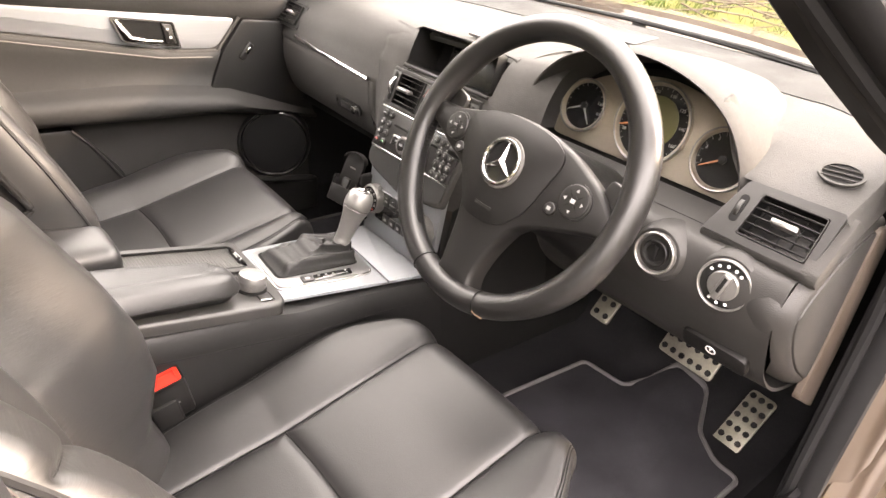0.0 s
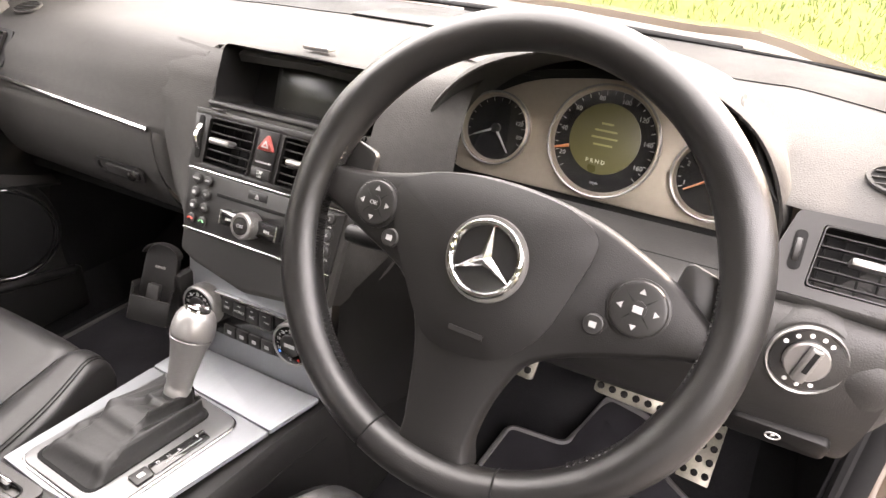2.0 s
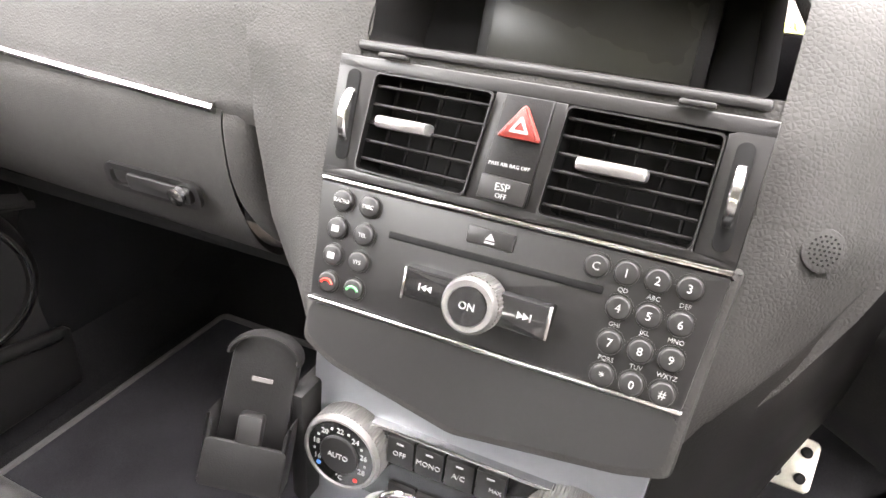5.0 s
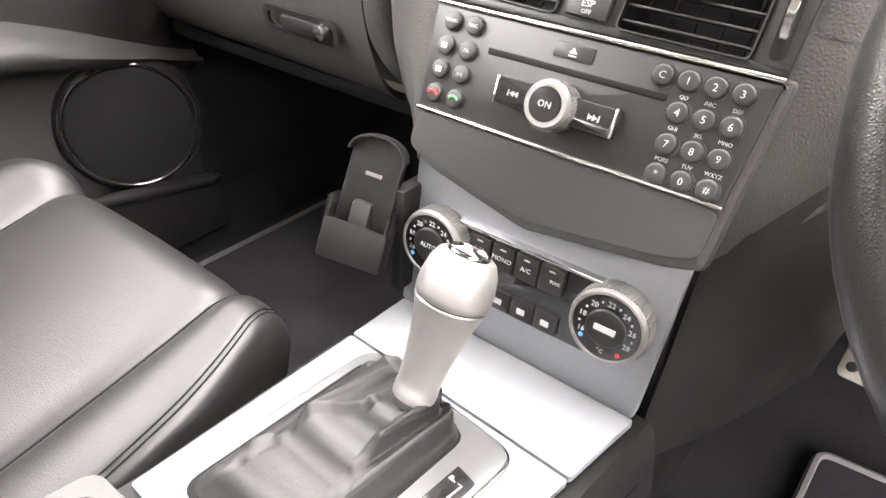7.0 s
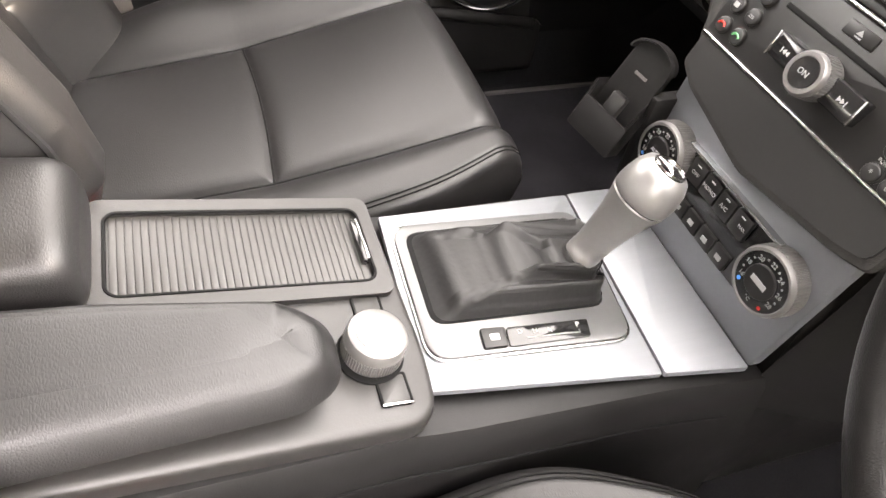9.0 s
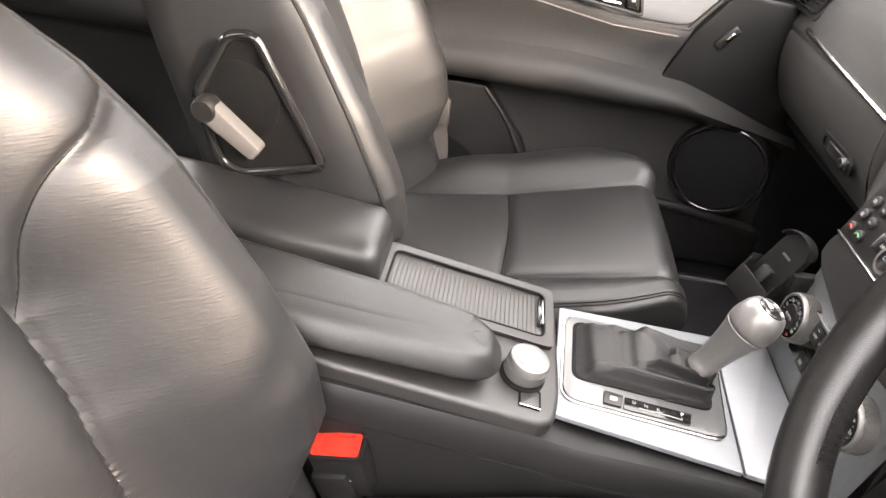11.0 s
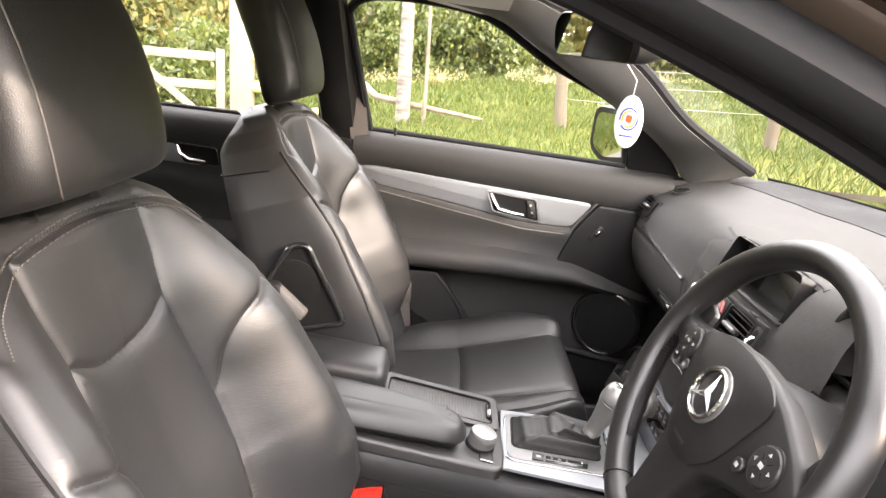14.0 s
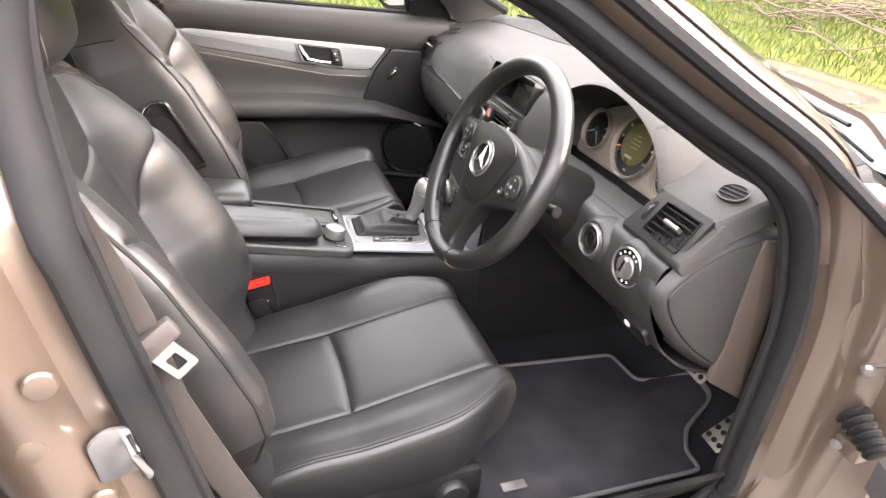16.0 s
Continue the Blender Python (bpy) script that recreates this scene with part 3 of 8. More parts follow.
# (y, z) lines from the lower front lip over the crest to the windscreen, at stations across the car
DASH_X = (-0.735, -0.62, -0.45, -0.30, -0.21, -0.15, -0.12, 0.0, 0.12, 0.16, 0.22, 0.36, 0.50, 0.52, 0.535, 0.55, 0.60, 0.68, 0.735)
DASH_P = (
    ((0.215, 0.800), (0.225, 0.822), (0.245, 0.855), (0.275, 0.882), (0.32, 0.904), (0.40, 0.926), (0.475, 0.942)),
    ((0.208, 0.795), (0.217, 0.822), (0.240, 0.860), (0.285, 0.892), (0.35, 0.911), (0.44, 0.931), (0.56, 0.945)),
    ((0.200, 0.795), (0.210, 0.825), (0.232, 0.868), (0.280, 0.902), (0.37, 0.916), (0.50, 0.930), (0.66, 0.939)),
    ((0.194, 0.795), (0.203, 0.828), (0.222, 0.875), (0.270, 0.910), (0.38, 0.919), (0.55, 0.926), (0.72, 0.933)),
    ((0.190, 0.797), (0.198, 0.832), (0.215, 0.882), (0.255, 0.914), (0.37, 0.920), (0.55, 0.924), (0.735, 0.930)),
    ((0.188, 0.805), (0.196, 0.840), (0.212, 0.888), (0.246, 0.916), (0.36, 0.921), (0.55, 0.924), (0.745, 0.929)),
    ((0.236, 0.909), (0.238, 0.911), (0.241, 0.914), (0.252, 0.919), (0.35, 0.922), (0.55, 0.924), (0.748, 0.929)),
    ((0.240, 0.913), (0.242, 0.915), (0.245, 0.918), (0.258, 0.923), (0.35, 0.925), (0.55, 0.924), (0.75, 0.928)),
    ((0.236, 0.909), (0.238, 0.911), (0.241, 0.914), (0.252, 0.919), (0.35, 0.926), (0.55, 0.925), (0.748, 0.929)),
    ((0.200, 0.850), (0.206, 0.872), (0.218, 0.898), (0.248, 0.922), (0.34, 0.934), (0.55, 0.926), (0.745, 0.929)),
    ((0.240, 0.935), (0.245, 0.940), (0.255, 0.946), (0.275, 0.952), (0.34, 0.925), (0.54, 0.926), (0.735, 0.930)),
    ((0.240, 0.975), (0.245, 0.979), (0.255, 0.983), (0.275, 0.985), (0.34, 0.925), (0.52, 0.930), (0.70, 0.936)),
    ((0.240, 0.950), (0.245, 0.954), (0.255, 0.957), (0.275, 0.957), (0.33, 0.915), (0.47, 0.932), (0.63, 0.941)),
    ((0.238, 0.921), (0.243, 0.925), (0.254, 0.929), (0.279, 0.933), (0.333, 0.918), (0.462, 0.933), (0.618, 0.942)),
    ((0.236, 0.893), (0.241, 0.897), (0.252, 0.902), (0.283, 0.911), (0.337, 0.916), (0.455, 0.934), (0.609, 0.943)),
    ((0.234, 0.874), (0.239, 0.877), (0.251, 0.882), (0.285, 0.894), (0.34, 0.914), (0.45, 0.934), (0.60, 0.943)),
    ((0.234, 0.871), (0.239, 0.874), (0.251, 0.879), (0.285, 0.891), (0.35, 0.912), (0.44, 0.932), (0.565, 0.944)),
    ((0.236, 0.868), (0.241, 0.871), (0.253, 0.876), (0.285, 0.888), (0.34, 0.908), (0.42, 0.930), (0.51, 0.944)),
    ((0.238, 0.864), (0.243, 0.867), (0.255, 0.872), (0.286, 0.884), (0.335, 0.905), (0.41, 0.928), (0.475, 0.942)),
)


def dash_line(x):
    a = np.array(DASH_P)
    flat = [np.interp(x, DASH_X, a[:, i, j]) for i in range(7) for j in range(2)]
    return np.array(flat).reshape(7, 2)


def dash_surface(xs, k0=0, k1=6, n=6, lift=0.0):
    rings = []
    for x in xs:
        line = catmull(dash_line(x), n)[k0 * n : k1 * n + 1]
        rings.append([(x, y, z + lift) for y, z in line])
    return rings


def shell(rings, drop=0.012):
    """An open skin given a little depth downwards and forwards."""
    full = [r + [(x, y + 0.004, z - drop) for x, y, z in reversed(r)] for r in rings]
    return loft(full)


xs_pass = list(np.linspace(-0.735, -0.150, 40))
xs_mid = list(np.linspace(-0.135, 0.135, 18))
xs_drv = list(np.linspace(0.150, 0.686, 60))
part("upper_pad", shell(dash_surface(xs_pass)), DASH, dash)
part("upper_pad", shell(dash_surface([-0.150, -0.142, -0.135] + xs_mid[1:-1] + [0.135, 0.142, 0.150], 3)), DASH, dash)
part("screen_lid", shell(dash_surface(xs_mid, 0, 3, 6, 0.002), 0.010), DASH, dash)
# hood over the instruments: an arch
HOOD = catmull([(0.178, 0.815), (0.176, 0.850), (0.192, 0.905), (0.250, 0.955), (0.345, 0.981), (0.440, 0.972), (0.515, 0.935), (0.556, 0.870), (0.562, 0.800)], 8)


def arch(y, grow, z_drop=0.0):
    cx, cz = 0.365, 0.84
    return [(cx + (x - cx) * (1 + grow), y, cz + (z - cz) * (1 + grow) - z_drop) for x, z in HOOD]


rings = [arch(0.345, -0.10, 0.01), arch(0.29, -0.045, 0.004), arch(0.245, -0.022), arch(0.232, -0.008), arch(0.230, 0.008), arch(0.236, 0.026), arch(0.255, 0.045), arch(0.30, 0.052, 0.004), arch(0.36, 0.040, 0.012), arch(0.44, 0.0, 0.02), arch(0.56, -0.2, 0.02)]
part("instrument_hood", loft(rings, False, False), DASH, dash)
part("upper_pad", loft(dash_surface(list(np.linspace(0.497, 0.56, 22)) + [x for x in xs_drv if x > 0.562], 0, 4), False, False), DASH, dash)
part("upper_pad", loft(dash_surface(xs_drv, 4, 6), False, False), DASH, dash)
pe = catmull(dash_line(0.686), 6)
def end_joint(y):
    """Height of the joint at the dashboard's end."""
    return float(np.interp(y, (0.19, 0.204, 0.242, 0.287, 0.336, 0.40), (0.776, 0.789, 0.822, 0.849, 0.869, 0.885)))


part("pad_end", loft([[(x, y + dy, max(z - dz, min(z, end_joint(y + dy)))) for y, z in pe] for x, dy, dz in ((0.686, 0, 0), (0.6900, 0.001, 0.002), (0.6940, 0.002, 0.008), (0.6970, 0.003, 0.022), (0.6985, 0.004, 0.040), (0.6990, 0.002, 0.085), (0.690, 0.002, 0.085))], False, False), DASH, dash)
part("end_gasket", loft([[(x, y, z + dz) for y, z in pe if y > 0.345] for x, dz in ((0.696, -0.022), (0.714, -0.022), (0.732, -0.030))], False, False), RUBBER, dash, "black foam between the dashboard and the door seal")
# darker perforated strip along the windscreen
strip = []
for x in np.linspace(-0.655, 0.672, 60):
    l = catmull(dash_line(x), 6)
    y1, z1 = l[-1]
    y0 = y1 - 0.185 + 0.08 * smooth01((abs(x) - 0.35) / 0.35)
    ys, zs = [p[0] for p in l], [p[1] for p in l]
    strip.append([(x, yy, float(np.interp(yy, ys, zs)) + 0.0015) for yy in np.linspace(y0, y1, 6)])
part("defroster_strip", shell(strip, 0.003), surface("matt dark dashboard skin", (0.0065, 0.0064, 0.0063), 0.75, grain=1.0, grain_scale=420, kind="voronoi", var=0.1, spec=0.22), dash, "finely perforated dark strip under the windscreen")
sp = [(-0.155, 0.535), (0.135, 0.535), (0.105, 0.665), (-0.125, 0.665)]
part("speaker_grille", plate(rpoly(sp, 0.012), 0.0025, Matrix.Translation((0, 0.02, 0.9265)), 0.001), PLASTIC, dash, "dark perforated speaker cover")
part("lid_button", rbox((0, 0.268, 0.930), (0.040, 0.018, 0.006), 0.002), SATIN, dash, "small silver push plate")
part("fascia_corner", rbox((-0.738, 0.375, 0.865), (0.050, 0.20, 0.11), 0.02), PLASTIC, dash)
part("fascia_end", rbox((-0.712, 0.33, 0.70), (0.012, 0.22, 0.22), 0.01), DASH, dash)

# passenger side: trim strip, glovebox, lower edge
S0 = [(-0.60, 0.2085, 0.806), (-0.45, 0.2005, 0.800), (-0.245, 0.1905, 0.793)]
part("chrome_strip", tube(catmull(S0, 8), 0.0042, 8), CHROME, dash, "thin polished strip over the glovebox")
glove_rings = []
for x in np.linspace(-0.655, -0.240, 24):
    k = (x + 0.655) / 0.415
    y0 = 0.204 - 0.012 * k
    pts = catmull([(y0, 0.793), (y0 - 0.002, 0.775), (y0 + 0.002, 0.735), (y0 + 0.018, 0.690), (y0 + 0.05, 0.655), (y0 + 0.11, 0.635)], 6)
    glove_rings.append([(x, y, z) for y, z in pts])
block = []
for x, y0 in ((-0.2385, 0.1920), (-0.2300, 0.1918), (-0.2215, 0.1940), (-0.2150, 0.1990), (-0.2115, 0.2070), (-0.2100, 0.2200), (-0.2095, 0.2900)):
    block.append([(x + 0.030 * smooth01((0.735 - z) / 0.10), y0 + dy, z) for dy, z in catmull([(0.0, 0.7905), (-0.002, 0.775), (0.002, 0.735), (0.018, 0.690), (0.050, 0.660), (0.110, 0.645)], 5)])
part("glovebox_end", loft(block, False, False), DASH, dash, "rounded block beside the glovebox lid")
gl = part("glovebox_lid", shell(glove_rings, 0.01), DASH, dash)
m = frame_of((-0.325, 0.1985, 0.712), (0, -0.16, 0.98), (0, -0.98, -0.16))
part("latch_recess", ring_plate(rrect(-0.056, -0.013, 0.050, 0.013, 0.009), rrect(-0.050, -0.008, 0.044, 0.008, 0.006), 0.004, m), PLASTIC, gl)
part("latch", plate(rrect(-0.030, -0.009, 0.040, 0.007, 0.004), 0.006, m, 0.002), PANEL, gl)
part("lock", lathe([(0, 0), (0.008, 0), (0.008, 0.008), (0.006, 0.009), (0, 0.009)], at(m, 0.030, 0, 0.003), 16), CHROME, gl, "small round lock")
# smooth cheek between the glovebox and the stack, turning inwards at its edge
CH_Z = (0.914, 0.900, 0.884, 0.845, 0.800, 0.775, 0.735, 0.690, 0.650, 0.610)
CH_L = (0.2545, 0.2335, 0.2165, 0.1985, 0.1885, 0.184, 0.178, 0.174, 0.176, 0.20)
CH_R = (0.2330, 0.2150, 0.2045, 0.1920, 0.1750, 0.166, 0.152, 0.138, 0.140, 0.17)
cheek = []
for k, deep, f in ((0, 0.090, 1.0), (0, 0.050, 0.9), (0, 0.022, 0.7), (0, 0.010, 0.5), (0, 0.004, 0.3), (0, 0.001, 0.1)) + tuple((q, 0.0, 0.0) for q in np.linspace(0.0, 1, 16)):
    col = []
    for z in np.linspace(0.914, 0.632, 46):
        xl = float(np.interp(z, (0.60, 0.645, 0.660, 0.690, 0.725, 0.765, 0.797, 0.914), (-0.128, -0.148, -0.157, -0.172, -0.187, -0.197, -0.206, -0.236)))
        xr = -0.126 + 0.0115 * smooth01((z - 0.835) / 0.03)
        y = lerp(float(np.interp(z, CH_Z[::-1], CH_L[::-1])), float(np.interp(z, CH_Z[::-1], CH_R[::-1])), smooth01(k) ** 0.8)
        top = smooth01((0.812 - z) / 0.02)
        col.append((lerp(lerp(xl, xr, k), lerp(xl, xr, k) - 0.005, f * top), y + deep * top - 0.0012 + 0.003 * (1 - smooth01(k / 0.22)) * (1 - top), z))
    cheek.append(col)
part("stack_cheek", loft(cheek, False, False), DASH, dash)
shoulder = []
for x in np.linspace(0.126, 0.222, 14):
    k = smooth01((x - 0.135) / 0.085)
    shoulder.append([(x, lerp(a_, b_, k), z) for z, a_, b_ in ((0.800, 0.176, 0.212), (0.840, 0.188, 0.222), (0.868, 0.201, 0.230), (0.898, 0.218, 0.246), (0.915, 0.236, 0.262), (0.924, 0.260, 0.285), (0.929, 0.34, 0.345))])
part("stack_shoulder", loft([catmull(r, 5) for r in shoulder], False, False), DASH, dash)
part("under_cover", rbox((-0.46, 0.42, 0.625), (0.46, 0.30, 0.02), 0.008), BLACK, dash)

# centre stack
ST = frame_of((0, 0.140, 0.745), (0, 0.335, 0.942), (0, -0.942, 0.335))


def surround(u, v):
    # v 0 bottom .. 1 top
    y = lerp(-0.081 - 0.006 * u - 0.022 * (1 - abs(u)), 0.125, v)
    hw = float(np.interp(y, (-0.095, -0.075, -0.03, 0.02, 0.06, 0.125), (0.116, 0.134, 0.166, 0.192, 0.208, 0.212)))
    a = abs(u)
    fall = 0.030 * smooth01((a - 0.60) / 0.42) ** 1.6 + 0.006 * a
    return ST @ Vector((u * hw, y, -0.012 - fall))


sur = sheet(surround, 72, 48, 0.004, (-1, 1))
inv = ST.inverted()
holes = [f for f in sur.faces if abs((inv @ f.calc_center_median()).x) < 0.106 and 0.040 < (inv @ f.calc_center_median()).y < 0.106]
bmesh.ops.delete(sur, geom=holes, context="FACES")
part("stack_surround", sur, DASH, dash)
body = rpoly([(-0.124, 0.038), (-0.1238, 0.03), (-0.1195, -0.045), (-0.119, -0.071), (-0.095, -0.083), (-0.008, -0.100), (0.09, -0.088), (0.116, -0.081), (0.118, -0.045), (0.1235, 0.03), (0.124, 0.038)], 0.006)
part("stack_border", plate([(x * 1.04, y * 1.03 - 0.002) for x, y in body], 0.010, at(ST, 0, 0, -0.013), 0.006), DASH, dash)
low = rpoly([(-0.1185, -0.046), (-0.1180, -0.068), (-0.095, -0.080), (-0.008, -0.097), (0.09, -0.085), (0.1150, -0.078), (0.1165, -0.046)], 0.008)
part("stowage_lid", plate(low, 0.008, at(ST, 0, 0, -0.008), 0.0), PANEL, dash, "plain dark stowage lid")
radio = thing("car_radio", (0, 0.16, 0.70), "dark car radio with number keys, disc slot and silver knob", "car radio")
part("faceplate", plate(rpoly([(-0.1235, 0.0335), (-0.1190, -0.0415), (0.1165, -0.0425), (0.1230, 0.0325)], 0.002), 0.009, at(ST, 0, 0, -0.008), 0.001), PANEL, radio)
for a, b, nm in ((-0.1235, 0.1235, 0.0352), (-0.1195, 0.1170, -0.0435)):
    part("chrome_strip", rbox(ST @ Vector(((a + b) / 2, nm, 0.001)), (b - a, 0.003, 0.0034), 0.001, ST), CHROME, radio, "polished horizontal strip")


def key(x, y, txt, r=0.0068, mat=None, size=0.0052, tmat=None, sub=None):
    k = part("key", lathe([(r + 0.0012, 0), (r + 0.0012, 0.0008), (r, 0.0009), (r, 0.0028), (r - 0.0005, 0.0036), (r - 0.0011, 0.0039), (r - 0.0016, 0.0040), (0, 0.0041)], at(ST, x, y, 0.0008), 20), mat or PANEL, radio)
    if txt:
        words(txt, size, at(ST, x, y, 0.0050), tmat or PRINT, k)
    if sub:
        words(sub, 0.0036, at(ST, x, y - 0.0098, 0.0014), GREY_PRINT, k)


for (x, y), t in zip([(-0.105, 0.0235), (-0.086, 0.0235), (-0.106, 0.0055), (-0.0865, 0.0055), (-0.106, -0.012), (-0.087, -0.012)], ("RADIO", "DISC", "", "TEL", "", "SYS")):
    key(x, y, t, size=0.0036)
for x, y in ((-0.106, 0.0055), (-0.106, -0.012)):
    part("symbol", rbox(ST @ Vector((x, y, 0.0052)), (0.005, 0.004, 0.0004), 0, ST), PRINT, radio)
key(-0.106, -0.030, "", mat=PANEL)
key(-0.087, -0.030, "", mat=PANEL)
part("symbol", tube([ST @ Vector((-0.106 + 0.004 * math.cos(a), -0.0315 + 0.0035 * math.sin(a), 0.0052)) for a in np.linspace(0.3, 2.84, 8)], 0.0009, 5), RED, radio, "red hang-up symbol")
part("symbol", tube([ST @ Vector((-0.087 + 0.004 * math.cos(a), -0.0315 + 0.0035 * math.sin(a), 0.0052)) for a in np.linspace(0.3, 2.84, 8)], 0.0009, 5), surface("green print", (0.06, 0.25, 0.10), 0.5), radio, "green call symbol")
rows_ = ((0.0225, ("C", "1", "2", "3"), ("", "QD", "ABC", "DEF")), (0.003, ("4", "5", "6"), ("GHI", "JKL", "MNO")), (-0.0167, ("7", "8", "9"), ("PQRS", "TUV", "WXYZ")), (-0.0358, ("*", "0", "#"), ("", "", "")))
for y, ks, subs in rows_:
    n = len(ks)
    for i, (t, sb) in enumerate(zip(ks, subs)):
        key(0.105 - 0.0163 * (n - 1 - i), y, t, size=0.0066, sub=sb)
part("disc_slot", rbox(ST @ Vector((-0.004, 0.0098, 0.0004)), (0.133, 0.0046, 0.003), 0.001, ST), BLACK, radio)
ej = part("eject_key", rbox(ST @ Vector((-0.006, 0.0226, 0.0005)), (0.029, 0.0105, 0.004), 0.0012, ST), PANEL, radio)
part("symbol", plate([(-0.003, -0.001), (0.003, -0.001), (0, 0.003)], 0.0004, at(ST, -0.006, 0.0226, 0.0026), 0), PRINT, ej)
part("symbol", rbox(ST @ Vector((-0.006, 0.0200, 0.0027)), (0.006, 0.001, 0.0004), 0, ST), PRINT, ej)
rk = part("seek_rocker", plate(rpoly([(-0.051, -0.0035), (-0.0485, -0.0225), (0.0385, -0.0245), (0.0405, -0.0045)], 0.002), 0.013, at(ST, 0, 0, 0), 0.002), GLOSS, radio)
for s in (-1, 1):
    part("rocker_edge", rbox(ST @ Vector((-0.005 + s * 0.0445, -0.0137, 0.0125)), (0.0022, 0.020, 0.003), 0.001, ST), CHROME, rk)
    for q in (0, 1):
        part("symbol", plate([(0, -0.0020), (s * 0.0034, 0), (0, 0.0020)][:: s], 0.0004, at(ST, -0.005 + s * (0.0265 + q * 0.0034), -0.0137, 0.0132), 0), GREY_PRINT, rk)
    part("symbol", rbox(ST @ Vector((-0.005 + s * 0.0342, -0.0137, 0.0134)), (0.0008, 0.0042, 0.0004), 0, ST), GREY_PRINT, rk)
kn = part("volume_knob", lathe([(0.0165, 0.0), (0.0165, 0.012), (0.0162, 0.020), (0.0148, 0.0225), (0.0118, 0.0225), (0.0112, 0.0210), (0, 0.0208)], at(ST, -0.004, -0.0137, 0.004), 48), SATIN, radio, "ridged satin silver knob")
part("knob_cap", lathe([(0.0112, 0), (0.0112, 0.002), (0, 0.0024)], at(ST, -0.004, -0.0137, 0.0248), 32), GLOSS, kn)
words("ON", 0.0062, at(ST, -0.004, -0.0137, 0.0274), PRINT, kn)
part("knurling", ribbed(at(ST, -0.004, -0.0137, 0.0), 0.0163, 0.0171, 0.0070, 0.0215, 44), SATIN, kn, smooth=False)


def vent(name, m, corners, slats, knob_at, knob_w, parent_label, wheel_at=None, frame_mat=None, group="air vents", depth=0.030):
    """An air vent: frame, dark box behind, tilting slats, a chrome slider."""
    v = thing(name, m.translation, parent_label, "air vent", group)
    outer = rpoly(corners, 0.004)
    cx = sum(c[0] for c in corners) / 4
    cy = sum(c[1] for c in corners) / 4
    inner = [(cx + (x - cx) * 0.975, cy + (y - cy) * 0.965) for x, y in outer]
    part("frame", ring_plate(outer, inner, 0.006, at(m, 0, 0, -0.004)), frame_mat or PANEL, v)
    bx = loft([[m @ Vector((x, y, 0)) for x, y in inner], [m @ Vector((x, y, -depth)) for x, y in inner]], True, False)
    part("duct", bx, BLACK, v)
    part("duct_end", plate(inner, 0.001, at(m, 0, 0, -depth), 0), BLACK, v)
    bl, br, tr, tl = corners
    for i in range(slats):
        k = (i + 0.7) / (slats + 0.4)
        a = Vector((lerp(bl[0], tl[0], k) + 0.0015, lerp(bl[1], tl[1], k), -0.004))
        b = Vector((lerp(br[0], tr[0], k) - 0.0015, lerp(br[1], tr[1], k), -0.004))
        d = (b - a)
        rot = m.to_3x3().to_4x4() @ Matrix.Rotation(math.atan2(d.y, d.x), 4, "Z") @ Matrix.Rotation(radians(-3), 4, "X")
        part("slat", rbox(m @ ((a + b) / 2), (d.length, 0.0019, 0.0045), 0.0008, rot), PLASTIC, v)
    for i in range(5):
        k = (i + 0.5) / 5
        a = Vector((lerp(bl[0], br[0], k), (bl[1] + br[1]) / 2, -0.020))
        b = Vector((lerp(tl[0], tr[0], k), (tl[1] + tr[1]) / 2, -0.020))
        part("rear_slat", tube([m @ a, m @ b], 0.0012, 6), BLACK, v)
    kx, ky = knob_at
    part("slider", rbox(m @ Vector((kx, ky, 0.001)), (knob_w, 0.0075, 0.016), 0.0025, m), SATIN, v, "satin silver slider knob")
    return v


VP = at(ST, 0, 0, 0.004)
LV = [(-0.1005, 0.0445), (-0.0265, 0.0430), (-0.0200, 0.1045), (-0.0965, 0.1045)]
RV = [(0.0170, 0.0420), (0.1010, 0.0410), (0.1035, 0.1025), (0.0220, 0.1040)]
pan = bmesh.new()
for bar in ([(-0.1235, 0.0385), (-0.1005, 0.0440), (-0.0965, 0.1050), (-0.1235, 0.1125)], [(-0.0262, 0.0430), (0.0168, 0.0420), (0.0218, 0.1045), (-0.0198, 0.1050)], [(0.1012, 0.0410), (0.1235, 0.0375), (0.1255, 0.1125), (0.1037, 0.1030)], [(-0.1235, 0.1047), (0.1255, 0.1040), (0.1255, 0.1125), (-0.1235, 0.1125)], [(-0.1235, 0.0380), (0.1235, 0.0370), (0.1235, 0.0422), (-0.1235, 0.0442)]):
    pan = join(pan, plate(bar, 0.007, at(VP, 0, 0, -0.008), 0.0008))
part("vent_panel", pan, PANEL, dash)
vent("air_vent", VP, LV, 5, (-0.0715, 0.0760), 0.034, "black slatted air vent with chrome slider in the centre stack", group="centre vents")
vent("air_vent", VP, RV, 6, (0.0525, 0.0745), 0.038, "black slatted air vent with chrome slider in the centre stack", group="centre vents")
for x, y in ((-0.1115, 0.0765), (0.1135, 0.0725)):
    part("wheel_recess", plate(rrect(x - 0.0045, y - 0.028, x + 0.0045, y + 0.028, 0.0044), 0.0008, at(VP, 0, 0, -0.0008), 0.0003), BLACK, dash)
    wm = frame_of(VP @ Vector((x, y, -0.012)), (0, 0.335, 0.942), (1, 0, 0))
    w = part("vent_thumbwheel", lathe([(0.0, -0.0028), (0.0195, -0.0028), (0.0205, -0.002), (0.0205, 0.002), (0.0195, 0.0028), (0, 0.0028)], wm, 40), CHROME, dash, "ridged silver thumbwheel")
hz = [(-0.0185, 0.0450), (0.0110, 0.0440), (0.0150, 0.1045), (-0.0130, 0.1045)]
